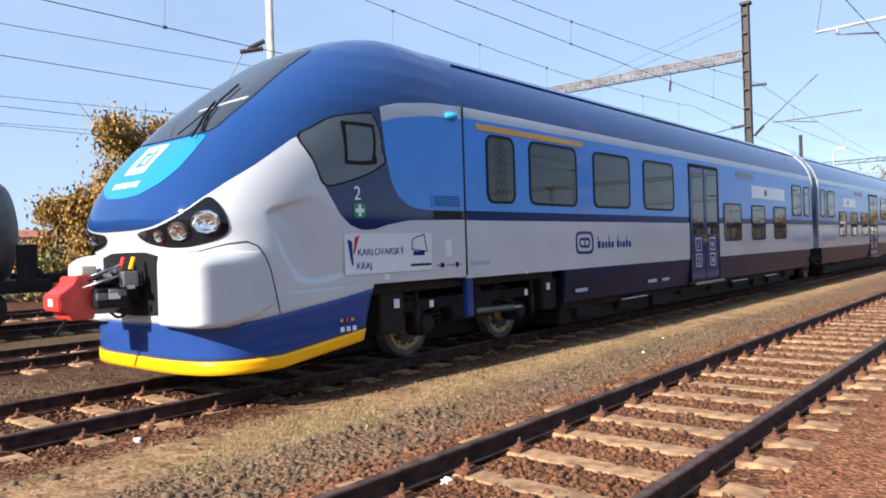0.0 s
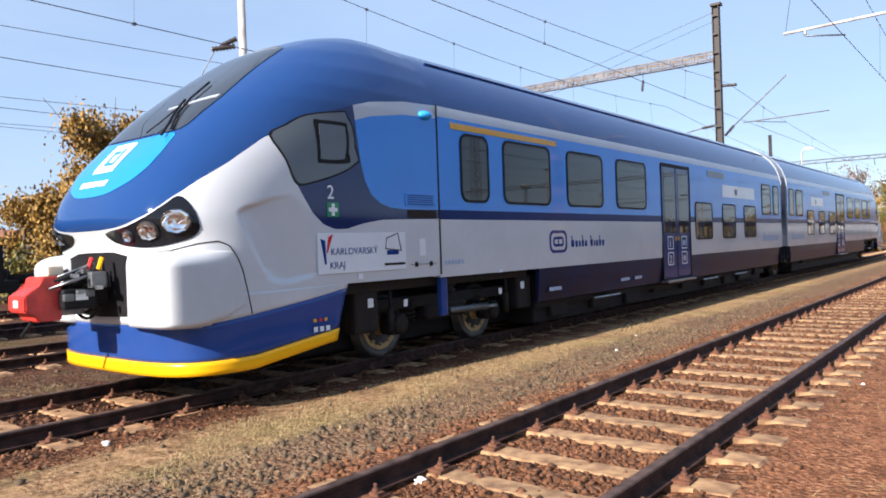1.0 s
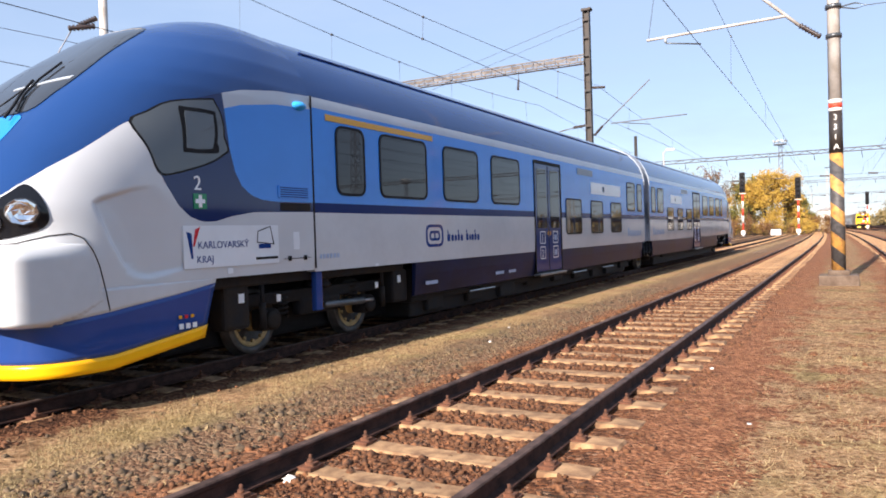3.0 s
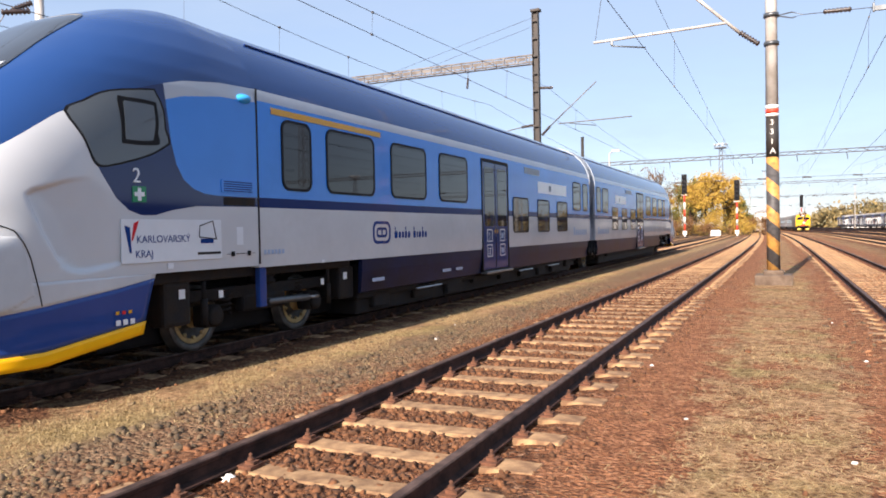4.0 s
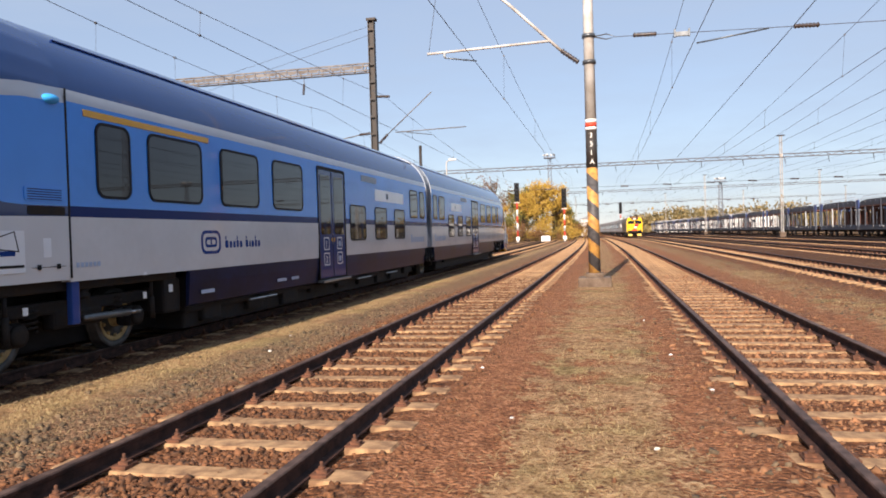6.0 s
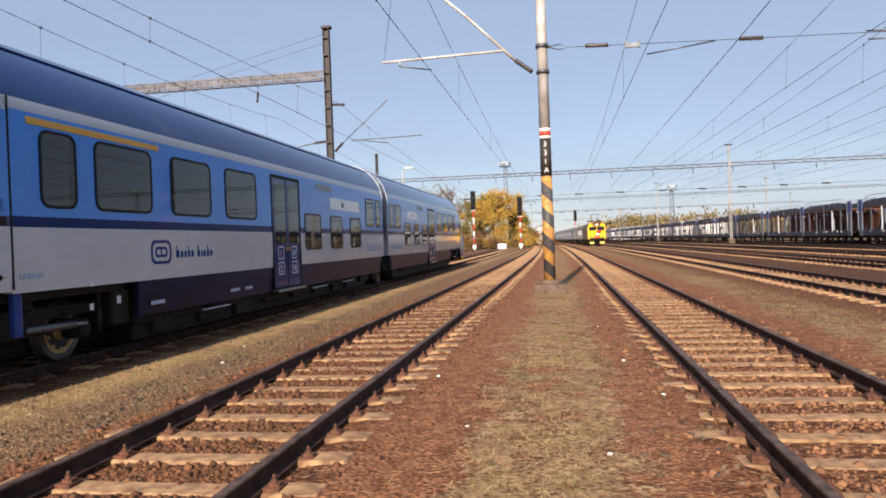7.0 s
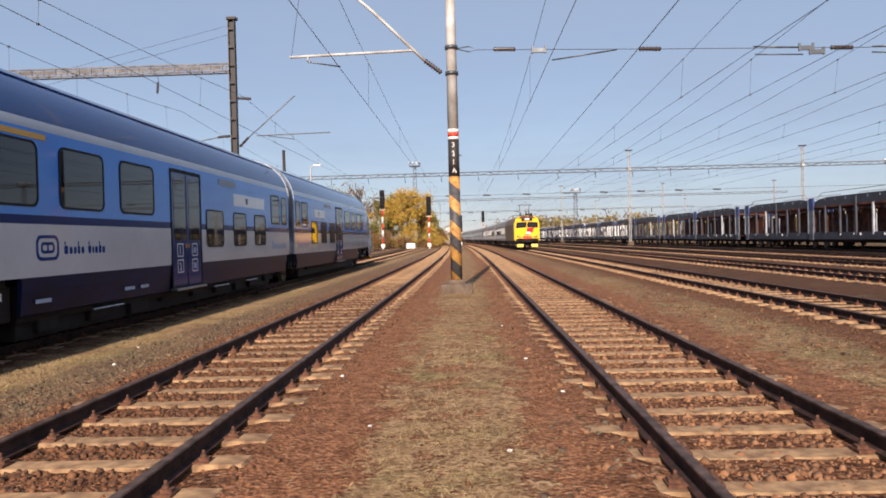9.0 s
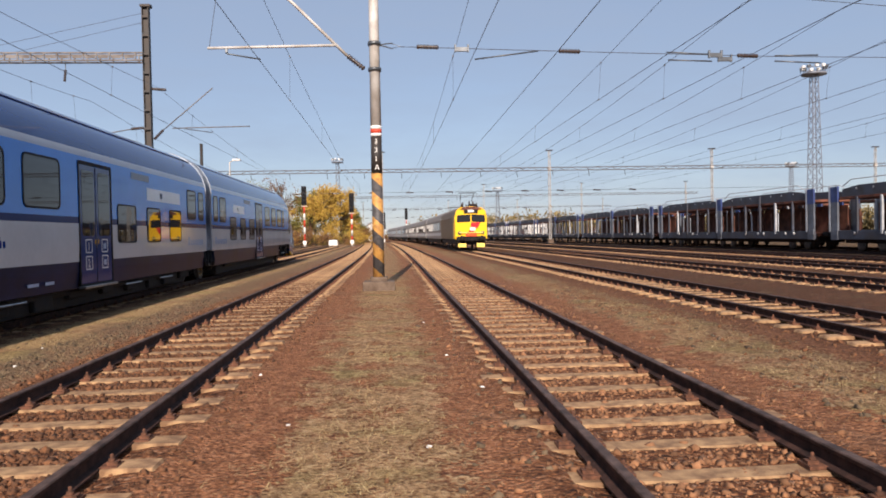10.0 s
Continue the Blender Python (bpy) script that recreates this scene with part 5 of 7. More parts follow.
def build_left_mast(m, label):
    top = holder("portal_mast", m, label, "mast", "portal masts behind the railcar")
    bm = bmesh.new()
    for s in (-1, 1):
        add_box(bm, (s * 0.13, 0, 5.8), (0.03, 0.26, 11.6))
    add_box(bm, (0, 0, 5.8), (0.24, 0.03, 11.6))
    for k in range(14):
        add_box(bm, (0, -0.12, 0.8 + 0.8 * k), (0.25, 0.012, 0.10))
    part("shaft", bm, DARKMAST, top, "dark weathered steel shaft")
    part("head", box((0.02, 0, 11.66), (0.44, 0.34, 0.12), 0.02), DARKMAST, top, "flat mast head")
    bm = bmesh.new()
    for z in (9.30, 9.62):
        add_box(bm, (-6.6, -0.22, z), (13.0, 0.06, 0.06))
        add_box(bm, (-6.6, 0.22, z), (13.0, 0.06, 0.06))
    for k in range(24):
        x = -0.4 - 0.54 * k
        add_box(bm, (x, -0.22, 9.46), (0.05, 0.05, 0.3))
        add_box(bm, (x, 0.22, 9.46), (0.05, 0.05, 0.3))
        add_box(bm, (x - 0.27, -0.22, 9.46), (0.42, 0.012, 0.15))
    part("portal_beam", bm, LATTICE, top, "rusty grey lattice portal beam")
    for x in (-3.4, -9.5):
        part("hanger", tube([(x, 0, 9.3), (x, 0, 8.95)], 0.02, 6), STEELDARK, top, "hanger rod")
        bm = bmesh.new()
        insulator(bm, (x, 0, 8.95), (x - 0.05, 0, 8.45), 0.07)
        part("insulator", bm, INSUL, top, "brown ribbed insulator")
    for a, b in (((0.18, 0, 8.12), (0.78, 0, 8.08)), ((0.22, 0, 5.95), (0.62, 0, 6.35)), ((-0.2, 0, 6.45), (-0.75, 0, 6.40))):
        bm = bmesh.new()
        insulator(bm, a, b, 0.075)
        part("insulator", bm, INSUL, top, "brown ribbed insulator")
    part("cantilever_strut", tube([(0.6, 0, 6.33), (2.75, 0, 8.15)], 0.024, 8), LATTICE, top, "slanting cantilever tube")
    part("registration_tube", tube([(1.0, 0, 6.42), (4.3, 0, 6.48)], 0.022, 8), LATTICE, top, "horizontal registration tube")
    part("steady_arm", tube([(1.5, 0, 6.4), (2.7, 0, 6.22)], 0.02, 6), STEELDARK, top, "steady arm")
    part("left_tube", tube([(-0.7, 0, 6.40), (-1.9, 0, 6.2), (-2.6, 0, 5.9)], 0.024, 8), LATTICE, top, "arm to the other side")
    part("guy_wire", tube([(0, 0, 11.4), (-13, 0, 8.4)], 0.008, 6), WIREM, top, "slanting guy wire")
    part("guy_wire", tube([(0, 0, 11.0), (-13, 0, 7.9)], 0.008, 6), WIREM, top, "slanting guy wire")
    part("footing", box((0, 0, 0.1), (0.9, 0.9, 0.4), 0.04), CONC, top, "concrete footing")
    return top


build_left_mast(Matrix.Translation((-10.34, 32.4, 0)), "dark steel mast carrying a rusty lattice beam")


def build_plain_pole(x, y, h, r, material, label):
    top = holder("line_pole", Matrix.Translation((x, y, 0)), label, "pole")
    part("shaft", tube([(0, 0, -0.05), (0, 0, h)], [r, r * 0.75], 16), material, top)
    part("cap", tube([(0, 0, h), (0, 0, h + 0.06)], r * 0.95, 12), STEELDARK, top)
    return top


p = build_plain_pole(-15.3, 11.2, 10.6, 0.115, GALV, "slender galvanised mast beyond the railcar nose")
for a, b in (((-0.1, -0.1, 6.95), (-0.35, -0.4, 6.75)), ((-0.1, -0.15, 6.75), (-0.45, -0.6, 6.65))):
    bm = bmesh.new()
    insulator(bm, a, b, 0.08)
    part("insulator", bm, INSUL, p, "brown ribbed insulator")
part("stay", tube([(-0.4, -0.5, 6.7), (-0.7, -1.0, 5.6)], 0.014, 6), WIREM, p, "dropping arm")
build_plain_pole(-20.6, 82, 12.0, 0.22, DARKMAST, "dark pole behind the railcar")


def build_street_lamp(x, y, h):
    top = holder("yard_lamp", Matrix.Translation((x, y, 0)), "pale yard lamp on a thin pole", "lamp")
    part("pole", tube([(0, 0, -0.05), (0, 0, h), (0.4, 0, h + 0.25)], 0.07, 8), GALV, top)
    part("head", box((0.75, 0, h + 0.28), (0.9, 0.35, 0.22), 0.06), SIGWHITE, top, "pale lamp head")


build_street_lamp(-18.0, 84, 10.2)


def build_portal(y, xs, z, h, seed):
    """A lattice portal across the yard on tall slender masts."""
    top = holder("yard_portal", Matrix.Translation((bend(y), y, 0)), "grey lattice portal spanning the whole yard", "portal", "yard portals")
    part("beam", lattice_bm((xs[0] - 25, 0, z), (xs[-1] + 3, 0, z), 0.40, 0.36, 0.9, 0.035), LATTICE, top, "long lattice beam")
    for x in xs:
        part("mast", lattice_bm((x, 0, 0), (x, 0, h), 0.22, 0.22, 0.8, 0.035), GALV, top, "slender lattice mast")
        part("mast_head", box((x, 0, h + 0.06), (0.9, 0.5, 0.12), 0.02), DARKMAST, top, "flat mast head")
        part("mast_band", box((x, 0, z), (0.36, 0.36, 0.5), 0.03), GALV, top, "pale mounting plate")
        part("mast_foot", box((x, 0, 0.3), (0.7, 0.7, 0.8), 0.05), CONC, top, "concrete foot")
    rng = random.Random(seed)
    for x in sorted(TRACKS.values()):
        part("drop_bracket", tube([(x, 0, z - 0.2), (x + 0.1, 0, z - 1.0)], 0.045, 6), STEELDARK, top, "dropper with insulator")
        bm = bmesh.new()
        insulator(bm, (x + 0.6, 0, z - 2.9), (x + 1.6, 0, z - 2.95), 0.12)
        part("insulator", bm, INSUL, top, "dark insulator")
    part("lower_wire", tube([(xs[0] - 24, 0, z - 2.9), (xs[-1] + 2, 0, z - 2.9)], 0.02, 5), WIREM, top, "lower span wire")


build_portal(98, [-0.48, 22.2, 44.9, 68.5], 10.25, 12.7, 1)
build_portal(168, [-1.0, 24, 47, 72], 10.4, 13.0, 2)
build_portal(250, [-3.0, 26, 50, 80], 10.6, 13.2, 3)


def build_signal(x, y, h, label):
    top = holder("railway_signal", Matrix.Translation((x, y, 0)), label, "signal", "colour-light signals")
    n = 6
    for k in range(n):
        part("post_band", tube([(0, 0, (h - 3.1) * k / n), (0, 0, (h - 3.1) * (k + 1) / n)], 0.14, 10), SIGRED if k % 2 else SIGWHITE, top, "red or white painted post section")
    part("signal_head", box((0, 0, h - 1.45), (0.75, 0.35, 2.9), 0.08), BLACK, top, "tall black signal head")
    for k in range(4):
        part("hood", tube([(0, -0.17, h - 0.5 - 0.62 * k), (0, -0.42, h - 0.52 - 0.62 * k)], [0.16, 0.15], 12), BLACK, top, "black lens hood")
    part("platform", box((0, 0.1, h - 3.05), (0.9, 0.6, 0.08), 0.02), SIGWHITE, top, "pale platform")
    part("marker", box((0, -0.15, 0.75), (0.55, 0.05, 0.55), 0.02), SIGWHITE, top, "white marker plate")
    part("foot", box((0, 0, 0.05), (0.8, 0.8, 0.3), 0.05), CONC, top, "concrete foot")


build_signal(-13.2, 113, 9.4, "tall red and white signal post with black head")
build_signal(-6.0, 113, 8.2, "red and white signal post beside the siding")
build_signal(-1.3, 125, 5.6, "short signal post beside the main track")
build_signal(4.0, 190, 8.6, "distant signal post between the main tracks")


def build_tower(x, y, h, w, label):
    """A tapering lattice floodlight tower with a round lamp platform."""
    top = holder("floodlight_tower", Matrix.Translation((x, y, 0)), label, "light tower", "floodlight towers")
    bm = bmesh.new()
    lv = 16
    for s, t in ((-1, -1), (1, -1), (1, 1), (-1, 1)):
        add_tube(bm, [(s * w, t * w, -0.1), (s * w * 0.45, t * w * 0.45, h - 1.5)], 0.07 * w, 5)
    for k in range(lv):
        z0, z1 = (h - 1.5) * k / lv, (h - 1.5) * (k + 1) / lv
        a, b = w * (1 - 0.55 * k / lv), w * (1 - 0.55 * (k + 1) / lv)
        c = [(-1, -1), (1, -1), (1, 1), (-1, 1)]
        for (s, t), (u, v) in zip(c, c[1:] + c[:1]):
            add_tube(bm, [(s * a, t * a, z0), (u * b, v * b, z1)], 0.045 * w, 4)
            add_tube(bm, [(u * a, v * a, z0), (s * b, t * b, z1)], 0.045 * w, 4)
    part("lattice_shaft", bm, GALVBLUE, top, "blue-grey lattice shaft")
    part("platform", tube([(0, 0, h - 1.6), (0, 0, h - 1.3)], w * 1.9, 20), GALVBLUE, top, "round lamp platform")
    bm = bmesh.new()
    ring = [(w * 2.0 * math.cos(a), w * 2.0 * math.sin(a), h - 0.6) for a in np.linspace(0, 2 * math.pi, 21)]
    add_tube(bm, ring, 0.05, 5)
    for p in ring[::2]:
        add_tube(bm, [p, (p[0], p[1], h - 1.4)], 0.04, 4)
    part("railing", bm, GALVBLUE, top, "platform railing")
    for k in range(10):
        a = 2 * math.pi * k / 10
        part("floodlight", box((w * 1.8 * math.cos(a), w * 1.8 * math.sin(a), h - 0.4), (0.5, 0.5, 0.45), 0.08), SIGWHITE if k % 3 else STEELDARK, top, "floodlight")


GALVBLUE = mat("blue_grey_galvanised_steel", (0.24, 0.26, 0.30), 0.6, 0.3, 0.12)
build_tower(66.3, 110, 27.0, 0.95, "tall blue-grey lattice floodlight tower")
build_tower(-17.7, 250, 28.2, 1.0, "distant lattice floodlight tower over the trees")
build_tower(38.0, 258, 18.2, 0.9, "distant lattice tower beyond the wagons")
build_tower(142, 250, 25.0, 1.0, "distant lattice floodlight tower behind the wagons")


def overhead(x, y0, y1, ys, zc, zm, label, stagger=0.2, droppers=True):
    """Contact wire, messenger wire and droppers over one track."""
    top = holder("overhead_line", Matrix(), label, "overhead wire", "overhead lines")
    sup = [y0] + [y for y in ys if y0 < y < y1] + [y1]
    mess, con = [], []
    for i, (a, b) in enumerate(zip(sup, sup[1:])):
        for k in range(12):
            t = k / 12
            y = a + (b - a) * t
            xx = x + bend(y) + stagger * (1 - 2 * t) * (1 if i % 2 else -1)
            zmm = zm - 0.016 * (b - a) * 4 * t * (1 - t)
            mess.append((x + bend(y), y, zmm))
            con.append((xx, y, zc))
            if droppers and k % 2:
                bm = tube([(xx, y, zc), (x + bend(y), y, zmm)], 0.005, 4)
                for q, z in ((xx, zc), (x + bend(y), zmm)):
                    add_box(bm, (q, y, z), (0.05, 0.07, 0.05))
                part("dropper_wire", bm, WIREM, top, "thin dropper wire with clamps")
    part("messenger_wire", tube(mess, 0.0085, 5), WIREM, top, "upper messenger wire")
    part("contact_wire", tube(con, 0.0095, 5), WIREM, top, "lower contact wire")


SUP = [-56, 21.4, 98, 168, 250, 330]
overhead(-3.65, -60, 330, SUP, 6.74, 8.75, "overhead wires above the track beside the railcar", 0.04)
overhead(2.48, -60, 330, SUP, 6.73, 8.75, "overhead wires above the middle track", 0.03)
feeder = holder("overhead_line", Matrix(), "single plain feeder wire between the tracks", "overhead wire", "overhead lines")
part("feeder_wire", tube([(4.7 + bend(y) + 0.018 * (y - 15), y, 6.72) for y in (-60, 21.4, 98, 168, 250)], 0.011, 5), WIREM, feeder)
overhead(8.2, -60, 330, SUP, 6.7, 8.5, "overhead wires above the express train", 0.12)
overhead(10.72, -60, 330, SUP, 6.72, 8.4, "overhead wires above the first siding", 0.08)
overhead(13.9, -60, 330, SUP, 6.7, 8.3, "overhead wires above the second siding", 0.15)
overhead(17.4, -60, 330, SUP, 6.7, 8.3, "overhead wires above the empty siding")
overhead(22.5, -60, 330, SUP, 6.7, 8.3, "overhead wires above the empty siding")
overhead(27.6, -60, 330, SUP, 6.8, 8.5, "overhead wires above the car-carrier wagons")
SUP2 = [-30, 32.4, 98, 168, 250]
overhead(-9.9, -60, 330, SUP2, 6.86, 8.18, "overhead wires above the parked railcar", 0.08)
overhead(-12.7, -60, 330, [-40, 11.2, 32.4, 98, 168], 5.85, 7.6, "overhead wires behind the parked railcar", 0.1)
overhead(-17.7, -60, 330, [-45, 32.4, 98, 168], 6.1, 7.9, "overhead wires above the tank wagon", 0.1)
overhead(-22.7, -60, 330, [-45, 32.4, 98, 168], 5.95, 7.3, "overhead wires over the far sidings", 0.1)
overhead(-28.0, -60, 330, [-45, 32.4, 98, 168], 6.3, 7.4, "overhead wires over the far sidings", 0.1)


# ---- trains on the other tracks ----
def build_loco():
    """A yellow-fronted electric locomotive; its front is at y = 0 and it points to -y."""
    top = holder("electric_locomotive", Matrix(), "yellow-fronted electric locomotive with red front stripe", "locomotive")
    bm = bmesh.new()
    prof = [(-1.47, 1.0), (-1.47, 3.0), (-1.36, 3.55), (-1.0, 3.86), (0, 3.98), (1.0, 3.86), (1.36, 3.55), (1.47, 3.0), (1.47, 1.0)]
    rows = []
    for y, sx, dz in ((0.0, 0.985, -0.06), (0.08, 1.0, -0.02), (0.35, 1.0, 0.0), (16.0, 1.0, 0.0)):
        rows.append([bm.verts.new((x * sx, y, RAIL_TOP + z + (dz if z > 2 else 0))) for x, z in prof])
    for i, (a, b) in enumerate(zip(rows, rows[1:])):
        for k in range(len(prof)):
            f = bm.faces.new((a[k], a[(k + 1) % len(prof)], b[(k + 1) % len(prof)], b[k]))
            f.material_index = 1 if i > 1 else 0
    bm.faces.new(rows[0])
    f = bm.faces.new(rows[-1])
    f.material_index = 1
    bmesh.ops.recalc_face_normals(bm, faces=bm.faces)
    body = part("body", bm, [LOCOYEL, LOCOGREY], top, "yellow front and brown-grey sides")
    for s in (-1, 1):
        part("windscreen", prism([(0.05, 2.56), (1.24, 2.50), (1.30, 2.58), (1.27, 3.10), (1.18, 3.18), (0.05, 3.22)], 0.03, Matrix(((s, 0, 0, 0), (0, 0, -1, 0.0), (0, 1, 0, RAIL_TOP), (0, 0, 0, 1)))), TINTED, body, "dark windscreen pane")
        part("side_yellow", box((s * 1.476, 1.0, RAIL_TOP + 2.1), (0.012, 1.5, 2.1)), LOCOYEL, body, "yellow side panel")
        part("cab_side_window", box((s * 1.484, 1.0, RAIL_TOP + 2.8), (0.012, 0.7, 0.6)), TINTED, body, "dark cab window")
        part("buffer", tube([(s * 0.875, 0.0, RAIL_TOP + 1.06), (s * 0.875, -0.45, RAIL_TOP + 1.06), (s * 0.875, -0.46, RAIL_TOP + 1.06), (s * 0.875, -0.56, RAIL_TOP + 1.06)], [0.12, 0.12, 0.24, 0.24], 16), UNDER, top, "dark buffer")
        part("headlight", tube([(s * 1.05, 0.02, RAIL_TOP + 1.55), (s * 1.05, -0.06, RAIL_TOP + 1.55)], 0.17, 16), STEELDARK, top, "lower headlight")
        part("plough_side", box((s * 0.85, -0.12, RAIL_TOP + 0.42), (0.75, 0.1, 0.36), 0.03), LOCOPALE, top, "pale yellow rail guard")
        part("step", box((s * 1.25, 0.1, RAIL_TOP + 0.7), (0.3, 0.3, 0.05), 0.01), UNDER, top, "step")
    red = [(0.30, 1.45), (1.00, 1.45), (0.62, 1.85), (0.55, 2.50), (-0.30, 2.50), (-0.10, 2.05), (0.25, 1.80)]
    part("front_stripe", prism([(-x + 0.3, z) for x, z in red][::-1], 0.03, Matrix(((1, 0, 0, 0.25), (0, 0, -1, -0.01), (0, 1, 0, RAIL_TOP), (0, 0, 0, 1)))), REDPRINT, body, "red zigzag front stripe")
    part("white_mark", prism(round_rect(-0.15, 1.75, 0.35, 2.05, 0.05), 0.03, Matrix(((1, 0, 0, 0.05), (0, 0, -1, -0.03), (0, 1, 0, RAIL_TOP), (0, 0, 0, 1)))), SIGWHITE, body, "white mark on the front")
    part("marker_lamp", box((0, -0.02, RAIL_TOP + 3.52), (0.55, 0.16, 0.24), 0.05), SIGWHITE, body, "pale upper lamp box")
    part("upper_dark", box((0, 0.02, RAIL_TOP + 3.5), (1.3, 0.14, 0.4), 0.06), UNDER, body, "dark panel over the windscreen")
    part("buffer_beam", box((0, 0.02, RAIL_TOP + 1.03), (2.7, 0.3, 0.42), 0.04), UNDER, top, "dark buffer beam")
    part("lower_red", box((0, -0.03, RAIL_TOP + 1.42), (1.0, 0.34, 0.40), 0.05), LOCORED, top, "orange-red lower front")
    part("jumper_bar", box((0, -0.16, RAIL_TOP + 1.56), (2.2, 0.08, 0.10), 0.02), LOCOPALE, top, "pale front step bar")
    for x in (-0.45, -0.2, 0.35, 0.55):
        part("brake_hose", tube([(x, -0.14, RAIL_TOP + 1.25), (x * 1.05, -0.36, RAIL_TOP + 1.05), (x * 1.05, -0.28, RAIL_TOP + 0.72)], 0.035, 8), BLACK, top, "black brake hose")
    part("roof_cap", prism([(-1.05, 3.66), (-0.6, 3.60), (0.6, 3.60), (1.05, 3.66), (0.7, 3.88), (0, 3.93), (-0.7, 3.88)], 1.6, Matrix(((1, 0, 0, 0), (0, 0, 1, -0.04), (0, 1, 0, RAIL_TOP), (0, 0, 0, 1)))), LOCOROOF, body, "brown-red roof edge")
    for x, y, h in ((-0.7, 1.4, 0.35), (-0.3, 0.9, 0.22), (0.35, 1.1, 0.55), (0.75, 1.6, 0.4), (0.1, 2.0, 0.6), (-0.5, 2.2, 0.5)):
        part("roof_insulator", tube([(x, y, 4.05), (x, y, 4.1 + h)], [0.10, 0.05], 8), INSUL, top, "dark roof insulator")
    part("coupling", tube([(0, 0, RAIL_TOP + 1.0), (0, -0.5, RAIL_TOP + 0.9), (0, -0.45, RAIL_TOP + 0.5)], 0.05, 8), UNDER, top, "hanging screw coupling")
    part("underframe", box((0, 8.2, RAIL_TOP + 0.78), (2.7, 15.6, 0.5), 0.05), UNDER, top, "dark underframe")
    for y in (2.4, 5.6, 11.0, 14.2):
        for s in (-1, 1):
            bm = bmesh.new()
            add_lathe(bm, [(0.3, -0.07), (0.625, -0.065), (0.60, 0.06), (0.5, 0.07), (0.2, 0.05)], Matrix.Translation((s * 0.755, y, RAIL_TOP + 0.60)) @ pose(0, 0, 0, 0, 90 * s, 0), 28)
            bmesh.ops.recalc_face_normals(bm, faces=bm.faces)
            part("wheel", bm, TYRE, top, "dark steel wheel")
    for y, hgt in ((2.6, 1.25), (13.2, 0.3)):
        bm = bmesh.new()
        for s in (-1, 1):
            add_tube(bm, [(s * 0.55, y, 4.18), (s * 0.55, y + 1.2, 4.18 + hgt * 0.5), (s * 0.6, y - 0.1, 4.22 + hgt)], 0.03, 6)
        add_tube(bm, [(-0.9, y - 0.1, 4.15 + hgt), (-0.75, y - 0.1, 4.25 + hgt), (0.75, y - 0.1, 4.25 + hgt), (0.9, y - 0.1, 4.15 + hgt)], 0.03, 6)
        add_tube(bm, [(-0.7, y + 0.25, 4.24 + hgt), (0.7, y + 0.25, 4.24 + hgt)], 0.025, 6)
        part("pantograph", bm, DARKMAST, top, "dark roof pantograph")
    part("roof_gear", box((0.35, 1.5, 4.24), (0.8, 0.9, 0.34), 0.1), UNDER, top, "dark roof equipment")
    return top


LOCOYEL = paint("locomotive_yellow", (0.90, 0.52, 0.01), 0.4, 0.2)
LOCOPALE = paint("pale_yellow_paint", (0.92, 0.66, 0.14), 0.45, 0.0)
LOCORED = paint("orange_red_paint", (0.75, 0.09, 0.02), 0.45, 0.1)
LOCOROOF = paint("brown_red_roof_paint", (0.12, 0.035, 0.02), 0.6)
LOCOGREY = paint("loco_side_brown_grey", (0.15, 0.10, 0.06), 0.5)
COACHM = paint("coach_grey_paint", (0.26, 0.235, 0.215), 0.6)
COACHPALE = paint("coach_pale_band", (0.42, 0.42, 0.44), 0.45, 0.2)


def build_coach():
    top = holder("passenger_coach", Matrix(), "grey passenger coach behind the locomotive", "railway coach", "coaches of the express")
    bm = bmesh.new()
    prof = [(-1.41, 0.95), (-1.41, 3.1), (-1.25, 3.6), (-0.8, 3.93), (0, 4.02), (0.8, 3.93), (1.25, 3.6), (1.41, 3.1), (1.41, 0.95)]
    rows = [[bm.verts.new((x, y, RAIL_TOP + z)) for x, z in prof] for y in (0.0, 26.0)]
    for k in range(len(prof)):
        bm.faces.new((rows[0][k], rows[0][(k + 1) % 9], rows[1][(k + 1) % 9], rows[1][k]))
    bm.faces.new(rows[0])
    bm.faces.new(rows[1][::-1])
    bmesh.ops.recalc_face_normals(bm, faces=bm.faces)
    body = part("body", bm, COACHM, top, "grey coach body")
    part("pale_band", box((0, 13, RAIL_TOP + 1.45), (2.835, 25.6, 0.35), 0.01), COACHPALE, body, "pale side band")
    for s in (-1, 1):
        for k in range(10):
            part("window", box((s * 1.412, 2.6 + 2.3 * k, RAIL_TOP + 2.35), (0.02, 1.4, 0.9), 0.005), TINTED, body, "dark coach window")
    for y in (2.2, 4.7, 21.3, 23.8):
        for s in (-1, 1):
            bm = bmesh.new()
            add_lathe(bm, [(0.2, -0.07), (0.46, -0.065), (0.44, 0.06), (0.2, 0.05)], Matrix.Translation((s * 0.755, y, RAIL_TOP + 0.46)) @ pose(0, 0, 0, 0, 90 * s, 0), 20)
            bmesh.ops.recalc_face_normals(bm, faces=bm.faces)
            part("wheel", bm, TYRE, top, "dark steel wheel")
    part("underframe", box((0, 13, RAIL_TOP + 0.7), (2.5, 22, 0.5), 0.05), UNDER, top, "dark underframe")
    part("gangway", box((0, -0.12, RAIL_TOP + 2.1), (1.2, 0.3, 2.3), 0.05), BLACK, top, "black gangway")
    return top


